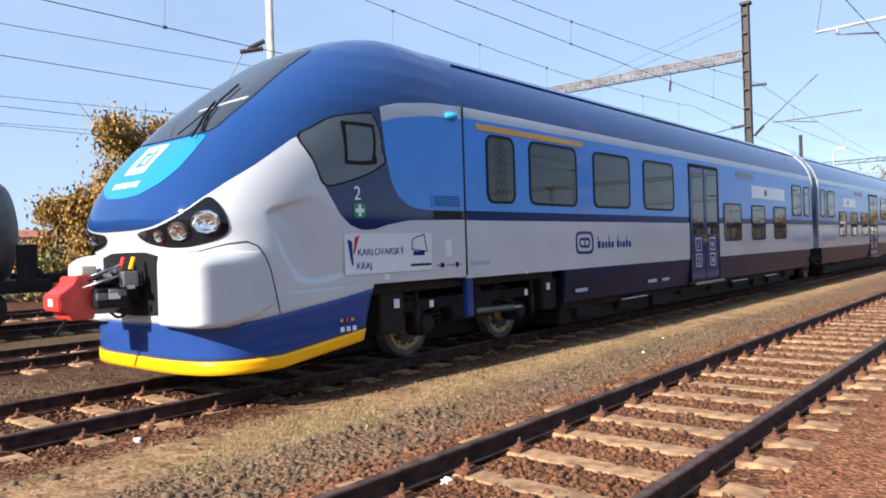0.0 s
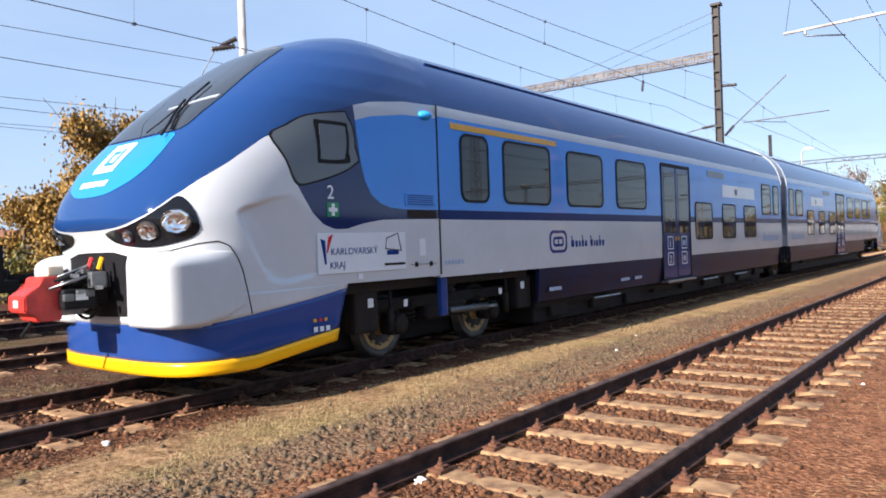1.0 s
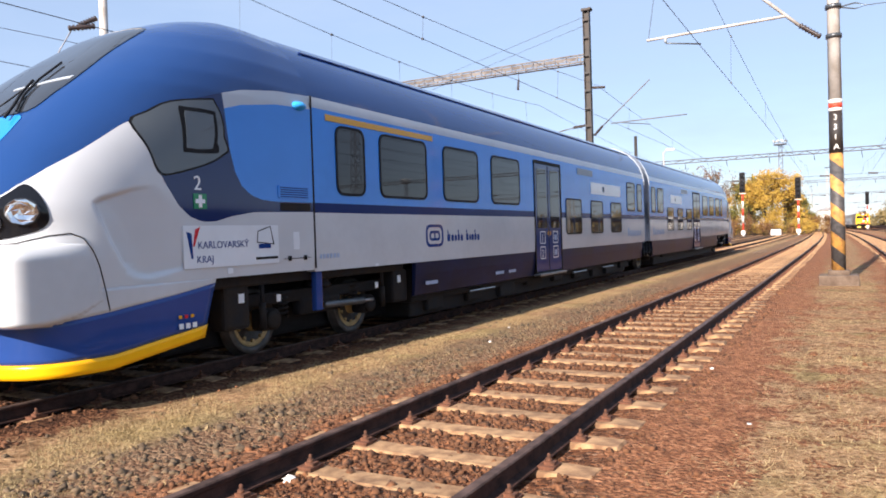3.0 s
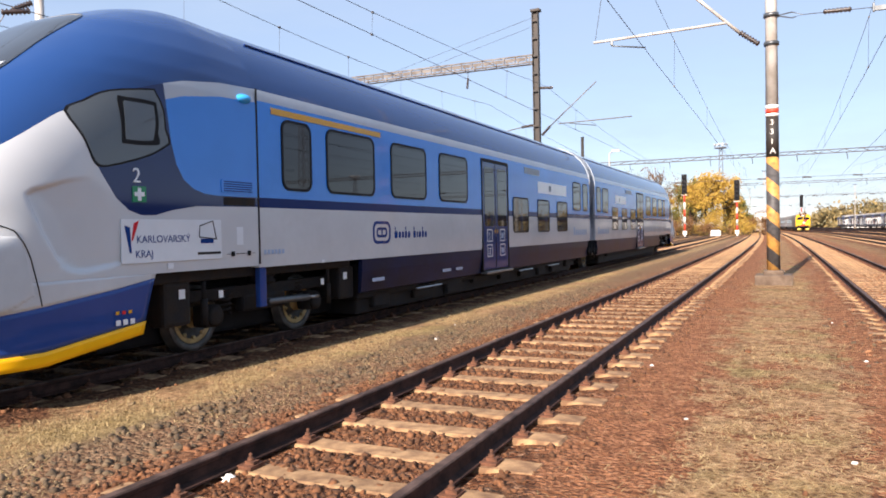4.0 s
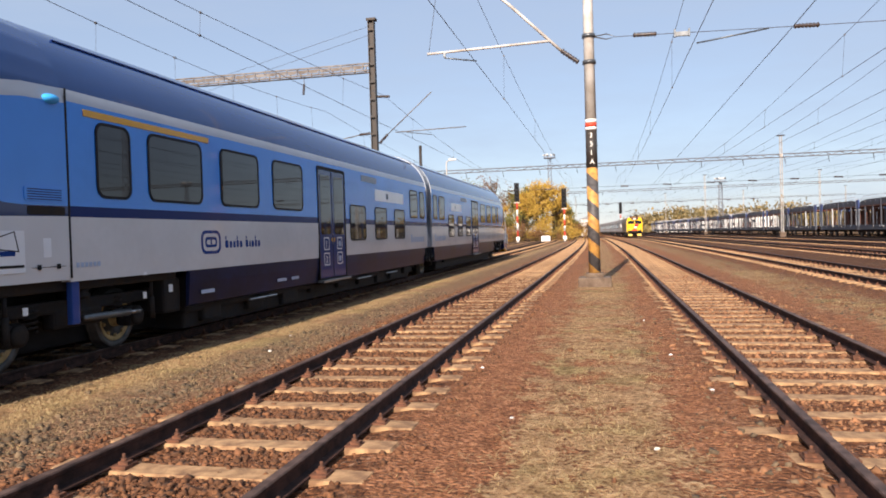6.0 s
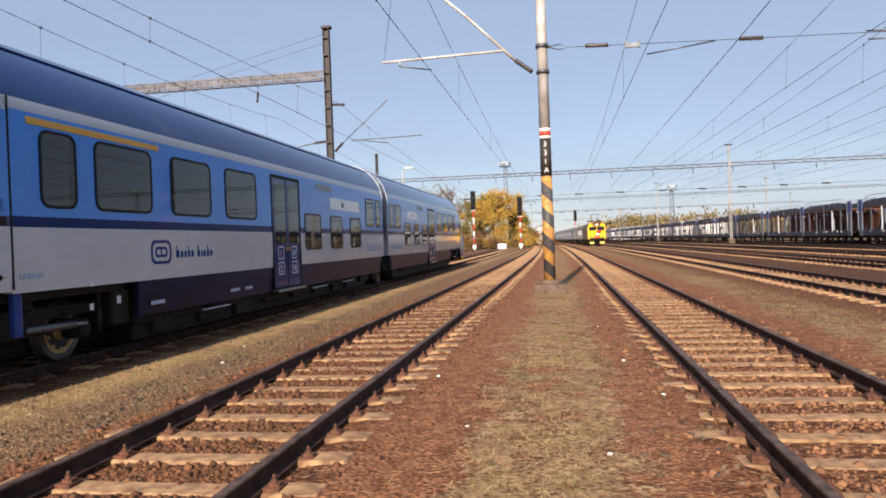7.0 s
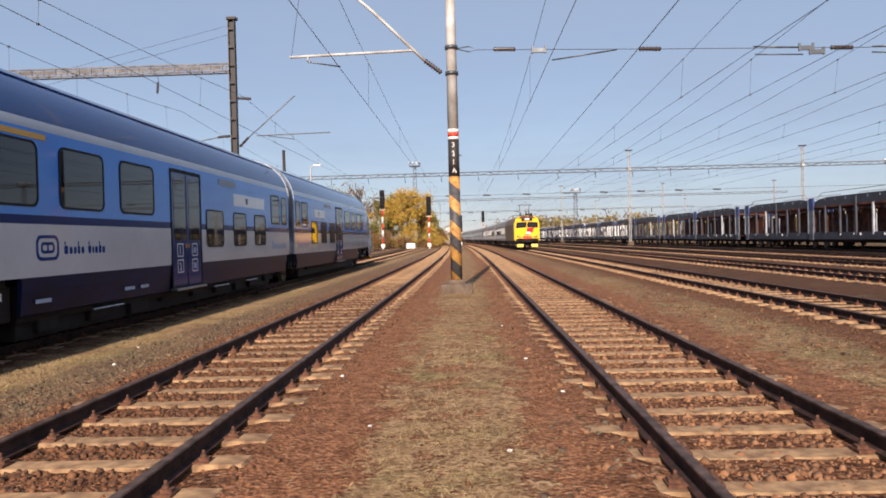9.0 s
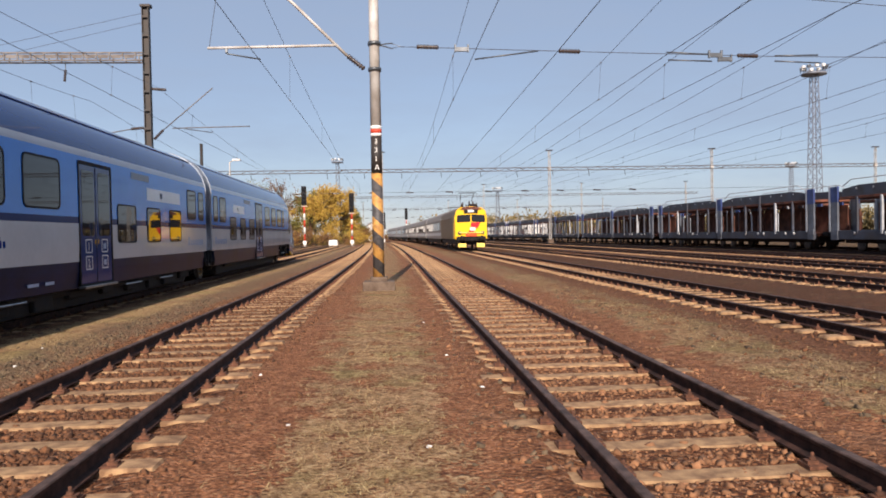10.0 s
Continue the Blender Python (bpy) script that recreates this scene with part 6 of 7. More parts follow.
def build_carrier(walled):
    """An empty two-deck car-carrier wagon, 26.4 m long, near end at y = 0."""
    top = holder("car_carrier_wagon", Matrix(), "empty blue-grey two-deck car-carrier wagon with rusty inner walls" if walled else "empty open two-deck car-carrier wagon with white posts", "freight wagon", "row of car-carrier wagons")
    L = 26.4
    z = RAIL_TOP
    part("lower_deck", box((0, L / 2, z + 1.0), (2.9, L - 0.8, 0.14), 0.02), RUSTDECK, top, "rusty lower deck")
    part("upper_deck", box((0, L / 2, z + 3.12), (2.88, L - 2.2, 0.15), 0.02), RUSTDECK, top, "rusty upper deck")
    for s in (-1, 1):
        part("side_sill", box((s * 1.42, L / 2, z + 0.98), (0.09, L - 0.6, 0.52), 0.02), CARRIER, top, "blue-grey side sill")
        for a, b in ((1.4, 12.4), (13.6, 25.0)):
            bm = bmesh.new()
            prof = [(a, 3.20), (b, 3.20), (b, 3.62), (b - 1.5, 3.80), (a + 1.5, 3.80), (a, 3.62)]
            m = Matrix(((0, 0, 1, s * 1.40 - 0.03), (1, 0, 0, 0), (0, 1, 0, z), (0, 0, 0, 1)))
            prism(prof, 0.06, m, bm)
            panel = part("upper_side_panel", bm, CARRIER, top, "blue-grey upper side panel")
            for k in range(7):
                if k != 3:
                    part("lashing_plate", box((s * 1.435, a + 1.3 + (b - a - 2.6) * k / 6, z + 3.62), (0.02, 0.10, 0.10)), CARRIERWHITE, panel, "small white lashing plate")
            part("hand_rail", tube([(s * 1.40, a, z + 3.8), (s * 1.40, a + 0.8, z + 4.15), (s * 1.40, b - 0.8, z + 4.15), (s * 1.40, b, z + 3.8)], 0.03, 6), CARRIERWHITE, top, "curved top rail")
        for k in range(13):
            y = 0.7 + (L - 1.4) * k / 12
            wide = k in (0, 6, 12)
            if wide:
                post = part("post", box((s * 1.43, y, z + 2.24), (0.12, 0.66, 3.12), 0.02), CARRIERPALE, top, "wide grey end post")
                part("post_head", box((s * 1.445, y, z + 3.36), (0.11, 0.70, 0.92), 0.02), CARRIERBLUE, post, "strong blue post head")
                part("post_edge", box((s * 1.45, y + 0.45, z + 2.5), (0.10, 0.16, 2.7), 0.02), CARRIERWHITE, post, "white post beside the blue head")
                part("step_plate", box((s * 1.50, y - 0.1, z + 1.15), (0.06, 0.55, 0.34), 0.02), CARRIERPALE, post, "pale plate at the post's foot")
            else:
                part("post", box((s * 1.44, y, z + (2.1 if k % 3 else 2.35)), (0.12, 0.17, 2.1 if k % 3 else 2.7), 0.02), CARRIERWHITE if k % 4 == 2 else CARRIER, top, "slim deck post")
        for k in range(28):
            y = 1.1 + (L - 2.2) * k / 27
            if k % 3:
                part("stake", box((s * 1.36, y, z + 1.75), (0.05, 0.09, 1.4 if walled else 0.9)), RUSTDECK if k % 4 else CARRIERWHITE, top, "rusty stake" if k % 4 else "white stake")
        for y in (2.6, 3.6, 6.4, 7.2, 9.0, 15.4, 17.4, 18.3, 21.2, 23.8):
            part("reflector", tube([(s * 1.46, y, z + 1.08), (s * 1.485, y, z + 1.08)], 0.10, 10), SIGWHITE, top, "round white plate on the sill")
    if walled:
        for k in range(12):
            part("inner_wall", box((1.1 + 0.04 * (k % 2), 1.8 + 2.07 * k, z + 1.95), (0.05, 1.85, 1.75), 0.01), RUSTDECK, top, "rusty inner side wall panel")
    for y in (2.2, 4.0, 12.3, 14.1, 22.4, 24.2):
        for s in (-1, 1):
            bm = bmesh.new()
            add_lathe(bm, [(0.15, -0.07), (0.38, -0.065), (0.36, 0.06), (0.15, 0.05)], Matrix.Translation((s * 0.755, y, z + 0.37)) @ pose(0, 0, 0, 0, 90 * s, 0), 18)
            bmesh.ops.recalc_face_normals(bm, faces=bm.faces)
            part("wheel", bm, TYRE, top, "dark steel wheel")
    part("underframe", box((0, L / 2, z + 0.66), (1.7, L - 1.6, 0.34), 0.04), UNDER, top, "dark underframe")
    for y in (-0.05, L + 0.05):
        for s in (-1, 1):
            part("buffer", tube([(s * 0.875, y - 0.3, z + 1.0), (s * 0.875, y + 0.3, z + 1.0)], 0.17, 12), UNDER, top, "dark buffer")
    part("ladder", box((-1.46, 0.35, z + 1.9), (0.04, 0.06, 2.2)), CARRIERPALE, top, "pale ladder stile")
    return top


CARRIER = mat("blue_grey_wagon_paint", (0.048, 0.056, 0.080), 0.6, 0.1, 0.15, 1.5, 30, 0.1, tone=(0.045, 0.042, 0.048))
CARRIERBLUE = mat("strong_blue_wagon_paint", (0.03, 0.06, 0.20), 0.5, 0.1, 0.15, 1.5, 30, 0.1)
CARRIERWHITE = mat("whitish_wagon_post_paint", (0.46, 0.48, 0.51), 0.5, 0.1, 0.12, 2, 30, 0.1)
CARRIERPALE = mat("pale_wagon_steel", (0.13, 0.145, 0.175), 0.5, 0.2, 0.12, 2, 30, 0.1)
RUSTDECK = mat("rusty_deck_steel", (0.16, 0.055, 0.032), 0.8, 0.1, 0.25, 2, 30, 0.3)
first, open_wagon = build_carrier(True), build_carrier(False)
y = 15.7
first.matrix_basis = Matrix.Translation((TRACKS["I"], y, 0))
for k in range(9):
    y += 27.4
    a = math.degrees(math.atan2(bend(y) - bend(y + 26), 26))
    m = pose(TRACKS["I"] + bend(y), y, 0, 0, 0, a)
    if k == 2:
        open_wagon.matrix_basis = m
    else:
        copy_thing(first if k < 2 else open_wagon, m)
for k in range(3):
    copy_thing(first, pose(TRACKS["J"] + bend(23 + 27.4 * k), 23.0 + 27.4 * k, 0))


def build_tank_wagon():
    top = holder("tank_wagon", Matrix.Translation((TRACKS["K"], 6.0, 0)), "weathered grey tank wagon on a far siding", "freight wagon")
    bm = bmesh.new()
    add_lathe(bm, [(0.15, 0.0), (0.7, -0.06), (1.05, -0.2), (1.22, -0.45), (1.25, -0.7), (1.25, -11.3), (1.22, -11.6), (0.7, -11.95), (0.1, -12)], Matrix.Translation((0, -0.1, 2.22)) @ pose(0, 0, 0, -90, 0, 0), 40)
    bmesh.ops.recalc_face_normals(bm, faces=bm.faces)
    part("tank", bm, TANKM, top, "dull grey cylindrical tank", True)
    part("frame", box((0, -5.9, 1.08), (2.4, 12.4, 0.26), 0.03), UNDER, top, "dark wagon frame")
    part("brake_gear", box((0, -3.0, 0.7), (1.9, 4.5, 0.45), 0.05), UNDER, top, "dark brake gear")
    for y in (0.5,):
        for s in (-1, 1):
            part("buffer", tube([(s * 0.875, 0.2, 1.22), (s * 0.875, 0.75, 1.22), (s * 0.875, 0.76, 1.22), (s * 0.875, 0.84, 1.22)], [0.11, 0.11, 0.22, 0.22], 14), UNDER, top, "dark buffer")
    for y in (-0.9, -2.7, -9.2, -11.0):
        for s in (-1, 1):
            bm = bmesh.new()
            add_lathe(bm, [(0.15, -0.07), (0.46, -0.065), (0.44, 0.06), (0.15, 0.05)], Matrix.Translation((s * 0.755, y, RAIL_TOP + 0.46)) @ pose(0, 0, 0, 0, 90 * s, 0), 22)
            bmesh.ops.recalc_face_normals(bm, faces=bm.faces)
            part("wheel", bm, TYRE, top, "dark steel wheel")
    part("ladder", box((1.2, -0.2, 1.5), (0.05, 0.4, 0.9), 0.01), UNDER, top, "dark end ladder")


TANKM = mat("weathered_tank_grey", (0.13, 0.14, 0.14), 0.5, 0.3, 0.2, 1.2, 20, 0.1, tone=(0.09, 0.085, 0.08))
build_tank_wagon()


# ---- trees, bushes and far buildings ----
def leaf_mat(name, a, b):
    m, n, l, p = nodes_of(name)
    g, r = n.new("ShaderNodeNewGeometry"), n.new("ShaderNodeValToRGB")
    r.color_ramp.elements[0].color, r.color_ramp.elements[1].color = (*a, 1), (*b, 1)
    l.new(g.outputs["Random Per Island"], r.inputs[0])
    l.new(r.outputs[0], p.inputs["Base Color"])
    p.inputs["Roughness"].default_value = 0.7
    return m


GOLD = leaf_mat("golden_autumn_leaves", (0.24, 0.12, 0.018), (0.58, 0.38, 0.06))
BROWNGOLD = leaf_mat("brown_and_gold_leaves", (0.11, 0.065, 0.02), (0.42, 0.24, 0.04))
OLIVE = leaf_mat("olive_autumn_leaves", (0.05, 0.055, 0.015), (0.24, 0.20, 0.035))
RUSSET = leaf_mat("russet_autumn_leaves", (0.085, 0.035, 0.018), (0.25, 0.12, 0.035))
FARGREEN = leaf_mat("far_wood_leaves", (0.11, 0.095, 0.045), (0.31, 0.22, 0.085))
BARK = mat("grey_brown_bark", (0.11, 0.085, 0.065), 0.9, 0, 0.2, 4, 40, 0.6)


def crown_mesh(name, rng, blobs, count, size, loose=0.62):
    """Many small bent leaves scattered through uneven clumps."""
    vs, fs = [], []
    tot = sum(r ** 2 for _, r in blobs)
    for c, r in blobs:
        for _ in range(int(count * r * r / tot)):
            d = Vector((rng.gauss(0, 1), rng.gauss(0, 1), rng.gauss(0, 1))).normalized()
            p = Vector(c) + d * r * min(1.7, 0.2 + abs(rng.gauss(0, loose)))
            q = Euler((rng.uniform(0, 6.3), rng.uniform(0, 6.3), rng.uniform(0, 6.3))).to_matrix()
            s = size * rng.uniform(0.6, 1.4)
            i = len(vs)
            for x, y, z in ((-1, 0, 0), (0, -0.6, 0.12), (1, 0, 0), (0, 0.6, 0.12)):
                vs.append(p + q @ Vector((x * s, y * s, z * s)))
            fs += [(i, i + 1, i + 2), (i, i + 2, i + 3)]
    me = bpy.data.meshes.new(name)
    me.from_pydata(vs, [], fs)
    return me


def build_tree(x, y, h, spread, leaves, count, size, label, seed, bare=False, low=0.3, loose=0.62):
    rng = random.Random(seed)
    top = holder("tree", Matrix.Translation((x, y, -0.05)), label, "tree", "autumn trees round the yard")
    bm = bmesh.new()
    add_tube(bm, [(0, 0, 0), (rng.uniform(-0.1, 0.1), 0, h * 0.35), (rng.uniform(-0.3, 0.3), rng.uniform(-0.3, 0.3), h * 0.9)], [h * 0.028, h * 0.02, h * 0.005], 8)
    blobs = []
    for k in range(16 if not bare else 26):
        z0 = h * rng.uniform(low, 0.75)
        a = rng.uniform(0, 6.28)
        reach = spread * rng.uniform(0.45, 1.0) * (1.25 - 0.75 * z0 / h)
        e = Vector((math.cos(a) * reach, math.sin(a) * reach, z0 + h * rng.uniform(0.08, 0.25)))
        e.z = min(e.z, h * 0.96)
        mid = Vector((e.x * 0.45, e.y * 0.45, z0 + (e.z - z0) * 0.35))
        add_tube(bm, [(0, 0, z0), mid, e], [h * 0.009, h * 0.006, h * 0.002], 5)
        for j in range(3 if bare else 1):
            e2 = e + Vector((rng.uniform(-1, 1), rng.uniform(-1, 1), rng.uniform(0, 1.2))) * spread * 0.35
            add_tube(bm, [mid, e2], [h * 0.004, h * 0.001], 4)
        blobs.append((e, spread * rng.uniform(0.22, 0.42)))
    blobs.append((Vector((0, 0, h * 0.86)), spread * 0.38))
    part("trunk", bm, BARK, top, "grey-brown trunk and limbs")
    if count:
        part_of("crown", crown_mesh("crown", rng, blobs, count, size, loose), leaves, top, "uneven crown of small leaves")
    return top


build_tree(-30.0, 14.7, 7.6, 3.1, BROWNGOLD, 34000, 0.085, "golden-brown autumn tree behind the siding", 11, low=0.22, loose=0.42)
build_tree(-31.0, 12.2, 4.1, 2.3, BROWNGOLD, 20000, 0.075, "low olive and gold bushy tree", 12, low=0.1, loose=0.42)
build_tree(-33.0, 18.5, 6.0, 2.4, GOLD, 12000, 0.075, "golden autumn tree behind the siding", 13, low=0.15, loose=0.45)
for k, (x, y, h, s, lm, n) in enumerate(((-13.5, 150, 12.0, 4.2, GOLD, 7000), (-10.6, 158, 12.0, 3.2, GOLD, 6000), (-9.0, 172, 9.0, 2.6, OLIVE, 5000), (-10.0, 190, 8, 2.4, OLIVE, 4000),
                                       (-17.5, 160, 11.5, 4.0, OLIVE, 5000), (-24.5, 170, 9.5, 4, GOLD, 4000), (-31.0, 168, 14.5, 4.5, OLIVE, 5000), (-36.0, 190, 13, 5, OLIVE, 4000), (-20.5, 200, 13, 5, OLIVE, 4000))):
    build_tree(x, y, h, s, lm, int(n * 1.7), 0.17, "golden autumn tree beside the line" if lm is GOLD else "olive-green autumn tree beside the line", 30 + k, low=0.04)
build_tree(-20.5, 140, 13.2, 3.6, RUSSET, 500, 0.2, "nearly bare tall tree beside the signals", 50, bare=True)


def build_bush(x, y, r, h, leaves, seed, label):
    rng = random.Random(seed)
    top = holder("bush", Matrix.Translation((x, y, -0.05)), label, "bush", "bushes along the yard's edge")
    blobs = [(Vector((rng.uniform(-r, r), rng.uniform(-r, r), h * rng.uniform(0.25, 0.8))), r * rng.uniform(0.35, 0.6)) for _ in range(9)]
    bm = bmesh.new()
    for c, _ in blobs:
        add_tube(bm, [(c.x * 0.2, c.y * 0.2, 0), (c.x, c.y, c.z)], [0.04, 0.01], 5)
    part("stem", bm, BARK, top)
    part_of("foliage", crown_mesh("foliage", rng, blobs, 2600, 0.10), leaves, top, "dense small leaves")


rng = random.Random(8)
for k in range(14):
    build_bush(-32 + rng.uniform(-1.5, 1.5), 4 + 2.4 * k, 1.7, rng.uniform(1.8, 3.0), (RUSSET, GOLD, RUSSET, OLIVE)[k % 4], 100 + k, ("dense russet autumn bush", "bright golden autumn bush", "dense russet autumn bush", "dull olive autumn bush")[k % 4])


def build_woods():
    """The far wood along the horizon, one belt of clumps."""
    rng = random.Random(21)
    blobs = []
    for k in range(520):
        t = rng.random()
        x = -10 + 420 * t
        blobs.append((Vector((x, 430 - 90 * t + rng.uniform(-15, 15), rng.uniform(0, 10.5) * (0.85 + 0.2 * math.sin(x * 0.03)) * min(1.0, max(0.2, (x + 5) / 35)))), rng.uniform(2.6, 5.0) * min(1.0, max(0.5, (x + 20) / 45))))
    for k in range(160):
        x = -40 - 300 * rng.random()
        blobs.append((Vector((x, 230 + rng.uniform(-20, 20), rng.uniform(1, 10))), rng.uniform(3, 5)))
    ob = part_of("far_woods", crown_mesh("far_woods", rng, blobs, 90000, 0.8), FARGREEN)
    tagged(ob, "belt of autumn woods along the horizon", "woods", kind="stuff")


build_woods()


def build_hedge():
    """A low overgrown belt beyond the far sidings."""
    rng = random.Random(22)
    blobs = [(Vector((-75 + rng.uniform(-8, 8), -60 + 280 * rng.random(), rng.uniform(0.3, 1.8))), rng.uniform(1.2, 2.2)) for _ in range(170)]
    ob = part_of("far_hedge", crown_mesh("far_hedge", rng, blobs, 60000, 0.22), RUSSET)
    tagged(ob, "low russet hedge beyond the far sidings", "hedge", kind="stuff")


build_hedge()
rng = random.Random(77)
for k in range(10):
    build_bush(-24 + 2.3 * k + rng.uniform(-0.5, 0.5), 138 + rng.uniform(-3, 6), 2.4, rng.uniform(2.2, 4.2), (RUSSET, OLIVE, GOLD)[k % 3], 200 + k, ("dense russet trackside bush", "dull olive trackside bush", "bright golden trackside bush")[k % 3])


def build_shed(x, y, w, d, h, wallm, roofm, label, seed):
    top = holder("shed", Matrix.Translation((x, y, 0)), label, "building", "low buildings beyond the yard")
    part("wall", box((0, 0, h / 2 - 0.1), (w, d, h + 0.2), 0.05), wallm, top, "plain wall")
    bm = bmesh.new()
    prism([(-w / 2 - 0.4, h), (w / 2 + 0.4, h), (w / 2 + 0.4, h + 0.15), (0, h + 0.9), (-w / 2 - 0.4, h + 0.15)], d + 0.8, Matrix(((1, 0, 0, 0), (0, 0, -1, d / 2 + 0.4), (0, 1, 0, 0), (0, 0, 0, 1))), bm)
    part("roof", bm, roofm, top, "low pitched roof")
    n = int(w / 4)
    for k in range(n):
        part("window", box((-w / 2 + (k + 0.5) * w / n, -d / 2 - 0.02, h * 0.55), (1.4, 0.1, 1.2), 0.02), TINTED, top, "dark window")


WALLW = mat("white_rendered_wall", (0.72, 0.70, 0.66), 0.9, 0, 0.08, 1, 20, 0.2)
ROOFR = mat("red_tile_roof", (0.35, 0.13, 0.07), 0.85, 0, 0.15, 2, 30, 0.3)
ROOFG = mat("grey_sheet_roof", (0.25, 0.25, 0.26), 0.6, 0.2, 0.1, 1, 20, 0.1)
build_shed(40, 345, 34, 14, 5.0, WALLW, ROOFG, "long white shed beyond the wagons", 1)
build_shed(64, 350, 20, 14, 7.0, WALLW, ROOFG, "white warehouse beyond the wagons", 2)
build_shed(-5.0, 240, 4.5, 6, 5.5, WALLW, ROOFG, "white signal cabin beside the line", 3)
build_shed(-70, 22, 8, 26, 3.4, WALLW, ROOFR, "low white house with red tiled roof", 4)


# ---- loose ground cover ----
def scatter_stones(fields, material, seed, name, label):
    """Stones lying on the ground; fields: middle, half width, count and far end of each strip."""
    rng = np.random.default_rng(seed)
    cube = np.array([(x, y, z) for z in (-1, 1) for y in (-1, 1) for x in (-1, 1)], float) * 0.62
    tri = np.array([(0, 2, 1), (1, 2, 3), (4, 5, 6), (5, 7, 6), (0, 1, 4), (1, 5, 4), (2, 6, 3), (3, 6, 7), (0, 4, 2), (2, 4, 6), (1, 3, 5), (3, 7, 5)])
    places = []
    for cx, w, n, y1 in fields:
        y = 1.4 + (y1 - 1.4) * rng.random(n) ** 1.6
        x = cx + (rng.random(n) * 2 - 1) * w
        places.append(np.c_[x, y])
    places = np.concatenate(places)
    keep = np.ones(len(places), bool)
    for c in (TRACKS["A"], TRACKS["B"], TRACKS["C"], TRACKS["E"]):
        for s in (-1, 1):
            keep &= np.abs(places[:, 0] - c - s * 0.7535) > 0.10
    for key in "ABCE":
        near = np.abs(places[:, 0] - TRACKS[key]) < 1.2
        ph = np.abs((places[:, 1] - PHASE[key] + 0.3325) % 0.665 - 0.3325)
        keep &= ~(near & (ph < 0.115) & (rng.random(len(places)) < 0.88))
    places = places[keep]
    n = len(places)
    r = 0.009 + 0.032 * rng.random(n) ** 3.2
    v = cube[None] * (0.65 + 0.7 * rng.random((n, 1, 3))) + (rng.random((n, 8, 3)) * 2 - 1) * 0.30
    q = rng.normal(size=(n, 4))
    q /= np.linalg.norm(q, axis=1)[:, None]
    w, u = q[:, None, :1], q[:, None, 1:]
    c = np.cross(np.broadcast_to(u, v.shape), v)
    v = (v + 2 * (w * c + np.cross(np.broadcast_to(u, v.shape), c))) * r[:, None, None]
    gz = np.array([ground_height(px, py) for px, py in places])
    v[:, :, 2] = v[:, :, 2] * 0.85 + (gz + r * 0.15)[:, None]
    v[:, :, :2] += places[:, None, :]
    v = v.reshape(-1, 3)
    f = (tri[None] + 8 * np.arange(n)[:, None, None]).reshape(-1, 3)
    me = bpy.data.meshes.new(name)
    me.vertices.add(len(v))
    me.vertices.foreach_set("co", v.ravel())
    me.loops.add(f.size)
    me.loops.foreach_set("vertex_index", f.ravel().astype(np.int32))
    me.polygons.add(len(f))
    me.polygons.foreach_set("loop_start", np.arange(0, f.size, 3, dtype=np.int32))
    me.update(calc_edges=True)
    tagged(part_of(name, me, material), label, "stones", kind="stuff")


scatter_stones(((TRACKS["A"], 0.72, 18000, 26), (TRACKS["A"] + 1.05, 0.35, 1300, 24), (TRACKS["A"] - 1.1, 0.35, 2200, 20), (-6.4, 0.3, 250, 14), (-0.38, 1.3, 260, 16), (TRACKS["C"], 1.15, 3600, 10), (TRACKS["E"], 1.5, 4600, 34), (5.2, 0.9, 900, 20)), STONE, 5, "ballast_stones", "rust-brown ballast stones between the sleepers")
DUSTY = mat("dusty_tan_ballast_stone", (0.225, 0.105, 0.050), 0.95, 0, 0.2, 9, 60, 0.5, rand=0.6)
scatter_stones(((TRACKS["B"], 0.72, 10000, 26), (TRACKS["B"] - 1.05, 0.35, 500, 18), (TRACKS["B"] + 1.05, 0.35, 800, 22)), DUSTY, 15, "dusty_stones", "dusty tan ballast stones between the sleepers")
GREYSTONE = mat("grey_gravel_stone", (0.115, 0.078, 0.046), 0.95, 0, 0.2, 9, 60, 0.5, rand=0.6)
scatter_stones(((-4.65, 0.45, 2200, 20), (-5.6, 0.6, 160, 14), (4.4, 0.6, 500, 20), (0.9, 0.5, 300, 14), (-10.2, 1.0, 400, 14)), GREYSTONE, 6, "gravel_stones", "grey-brown gravel stones beside the track")


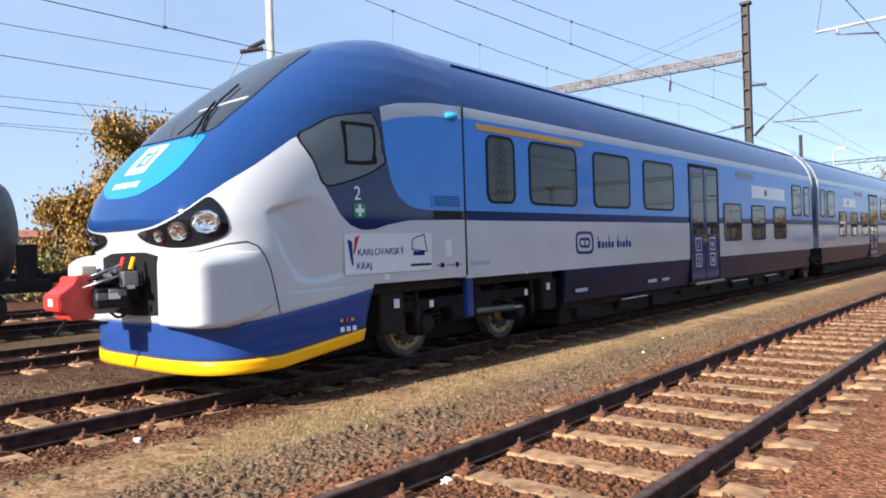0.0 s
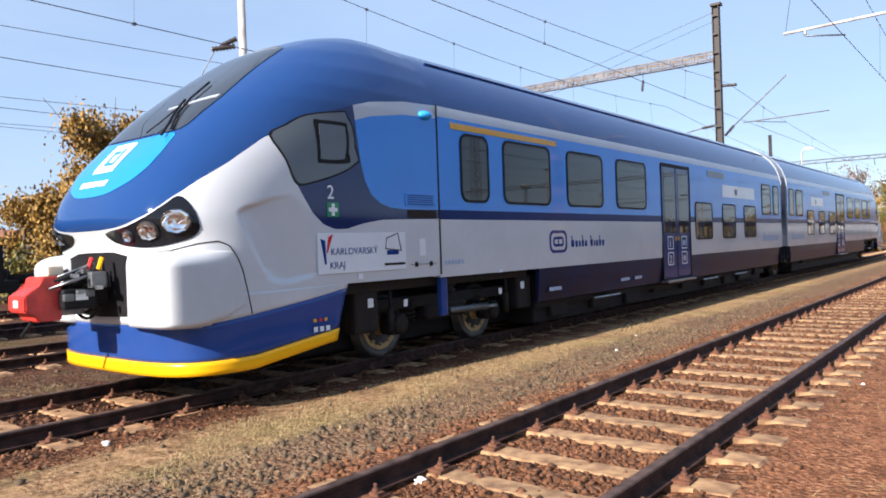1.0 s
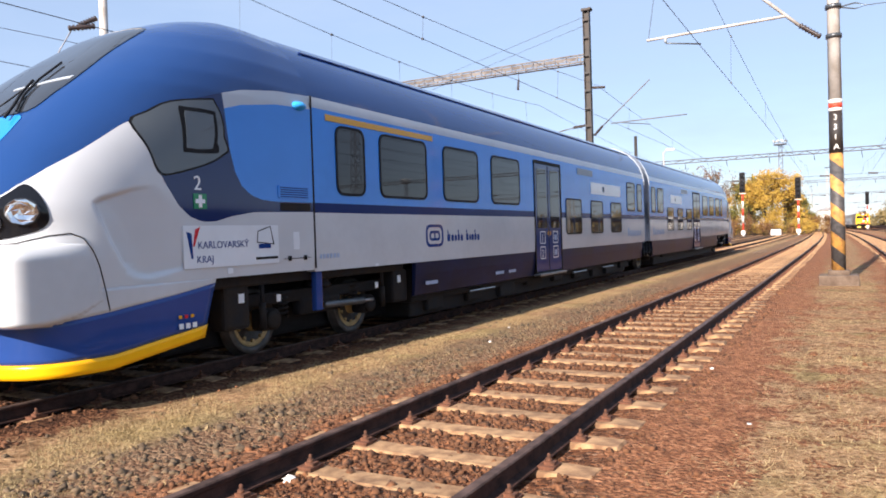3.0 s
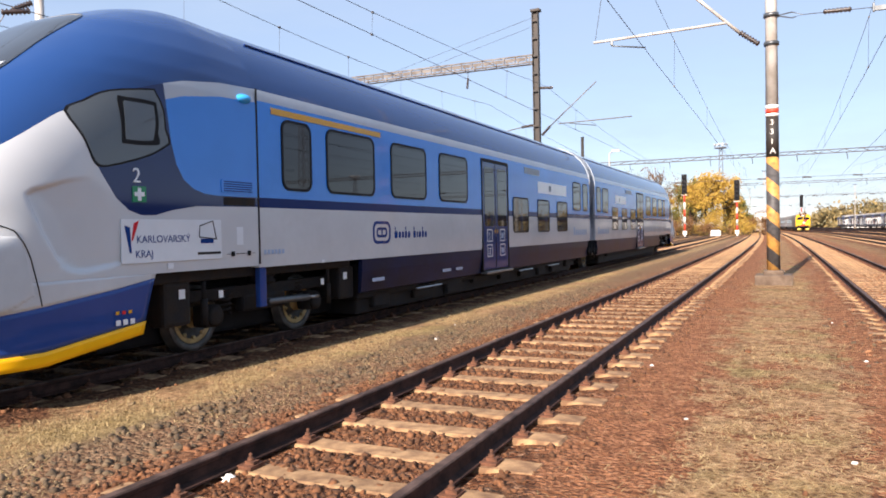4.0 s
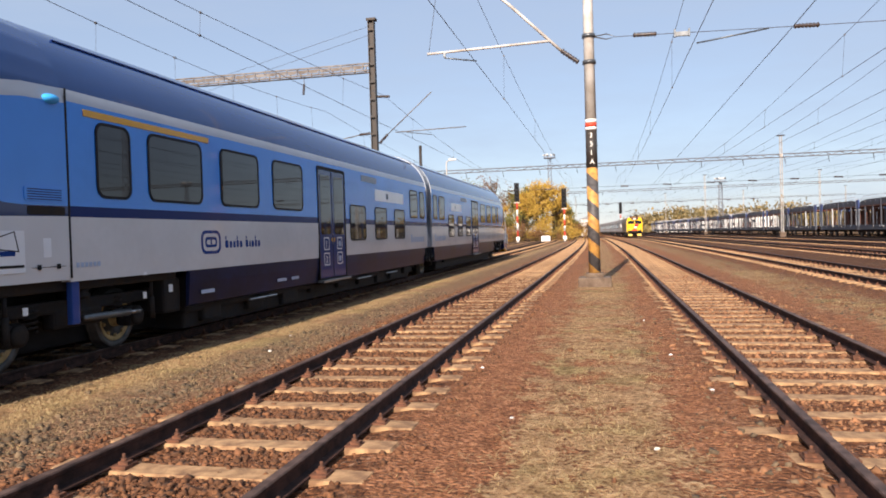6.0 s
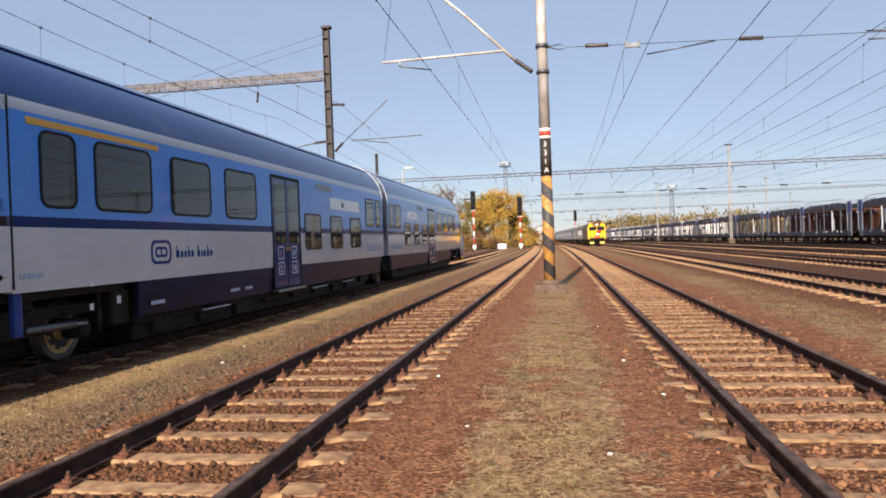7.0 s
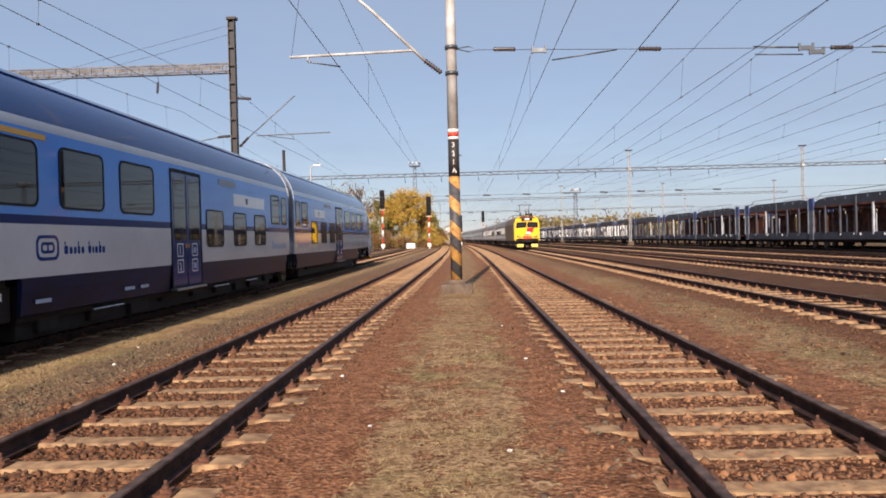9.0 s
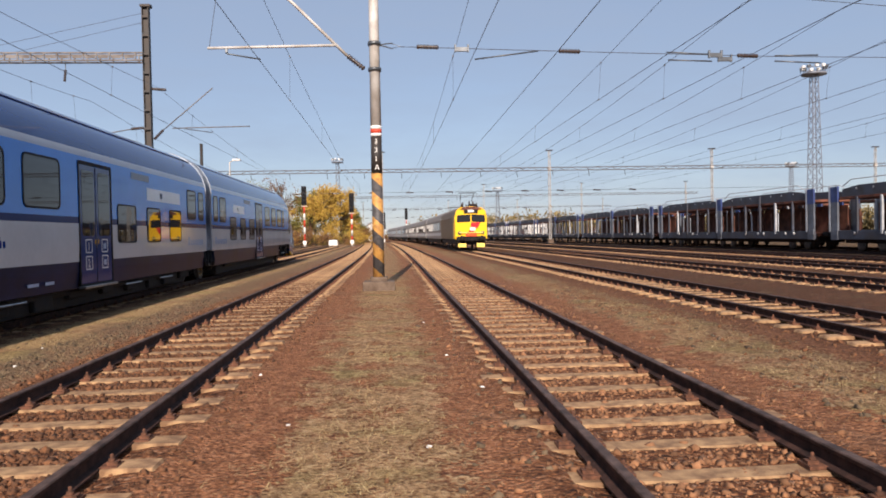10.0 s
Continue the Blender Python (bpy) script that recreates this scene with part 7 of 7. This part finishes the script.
def scatter_grass():
    """Short dry blades on the strips between the tracks."""
    rng = np.random.default_rng(9)
    spots = []
    for cx, w, n, y1 in ((-5.6, 0.60, 34000, 26), (-4.8, 0.7, 7000, 20), (-0.2, 1.1, 13000, 24), (4.7, 0.9, 14000, 28), (-10.2, 1.0, 6000, 18)):
        y = 2.6 + (y1 - 2.6) * rng.random(n) ** 1.6
        x = cx + np.clip(rng.normal(0, 0.45, n), -1.2, 1.2) * w
        spots.append(np.c_[x, y])
    p = np.concatenate(spots)
    keep = np.array([noise.noise(Vector((a * 1.3, b * 1.3, 0.5))) > -0.18 for a, b in p])
    p = p[keep]
    n = len(p)
    h = 0.012 + 0.035 * rng.random(n) ** 2
    a = rng.random(n) * 6.283
    lean = (rng.random((n, 2)) * 2 - 1) * 0.05
    gz = np.array([ground_height(q, w) for q, w in p])
    wv = 0.004
    base = np.c_[p, gz - 0.004]
    d = np.c_[np.cos(a) * wv, np.sin(a) * wv, np.zeros(n)]
    v = np.stack([base - d, base + d, base + np.c_[lean, h]], 1).reshape(-1, 3)
    f = np.arange(3 * n, dtype=np.int32)
    me = bpy.data.meshes.new("dry_grass")
    me.vertices.add(len(v))
    me.vertices.foreach_set("co", v.ravel())
    me.loops.add(len(f))
    me.loops.foreach_set("vertex_index", f)
    me.polygons.add(n)
    me.polygons.foreach_set("loop_start", np.arange(0, 3 * n, 3, dtype=np.int32))
    me.update(calc_edges=True)
    tagged(part_of("dry_grass", me, DRYGRASS), "short dry grass between the tracks", "grass", kind="stuff")


DRYGRASS = leaf_mat("dry_grass_blades", (0.18, 0.12, 0.050), (0.45, 0.335, 0.165))
scatter_grass()


def litter(x, y, s, seed, label):
    rng = random.Random(seed)
    bm = bmesh.new()
    bmesh.ops.create_icosphere(bm, subdivisions=2, radius=s)
    for v in bm.verts:
        v.co = Vector((v.co.x, v.co.y * 0.8, v.co.z * 0.55)) * rng.uniform(0.6, 1.25)
    bmesh.ops.translate(bm, vec=(x, y, ground_height(x, y) + s * 0.25), verts=bm.verts)
    tagged(part("crumpled_paper", bm, SIGWHITE), label, "litter", "scraps on the ground")


litter(-3.48, 3.66, 0.05, 1, "crumpled white and blue wrapper beside the rail")
litter(-6.4, 2.95, 0.04, 2, "crumpled white scrap beside the sleepers")
for k, (x, y) in enumerate(((0.55, 13.2), (-1.55, 8.6), (0.7, 9.6), (-0.9, 6.2), (0.25, 5.4), (-4.8, 9.6), (-5.2, 11.2), (0.9, 7.4))):
    litter(x, y, 0.018 + 0.004 * (k % 3), 5 + k, "small white scrap on the gravel")

# a small white-and-blue ground signal box far along the siding
bx = holder("ground_cabinet", Matrix.Translation((-9.6, 122, 0)), "small white trackside cabinet", "cabinet")
part("body", box((0, 0, 0.5), (1.5, 1.0, 1.1), 0.25), SIGWHITE, bx, "rounded white housing")
part("foot", box((0, 0, 0.05), (1.6, 1.1, 0.2), 0.02), CONC, bx, "concrete foot")


# ---- motion ----
LOCO = build_loco()
COACHES = [build_coach()]
for k in range(6):
    COACHES.append(copy_thing(COACHES[0], Matrix()))


def motions():
    """The express runs towards the walkway along its curved track, slowing a little."""
    def place(y):
        a = math.degrees(math.atan2(bend(y) - bend(y + 14), 14))
        return pose(TRACKS["E"] + bend(y), y, 0, 0, 0, a)

    rows = [(0.0, 268.0), (2.0, 227.0), (4.0, 186.5), (5.0, 166.0), (6.0, 146.5), (7.0, 127.0), (8.0, 107.0), (9.0, 86.8), (10.0, 66.0)]
    walk(LOCO, [(t, place(y)) for t, y in rows])
    for k, c in enumerate(COACHES):
        walk(c, [(t, place(y + 16.9 + 26.6 * k)) for t, y in rows])


motions()
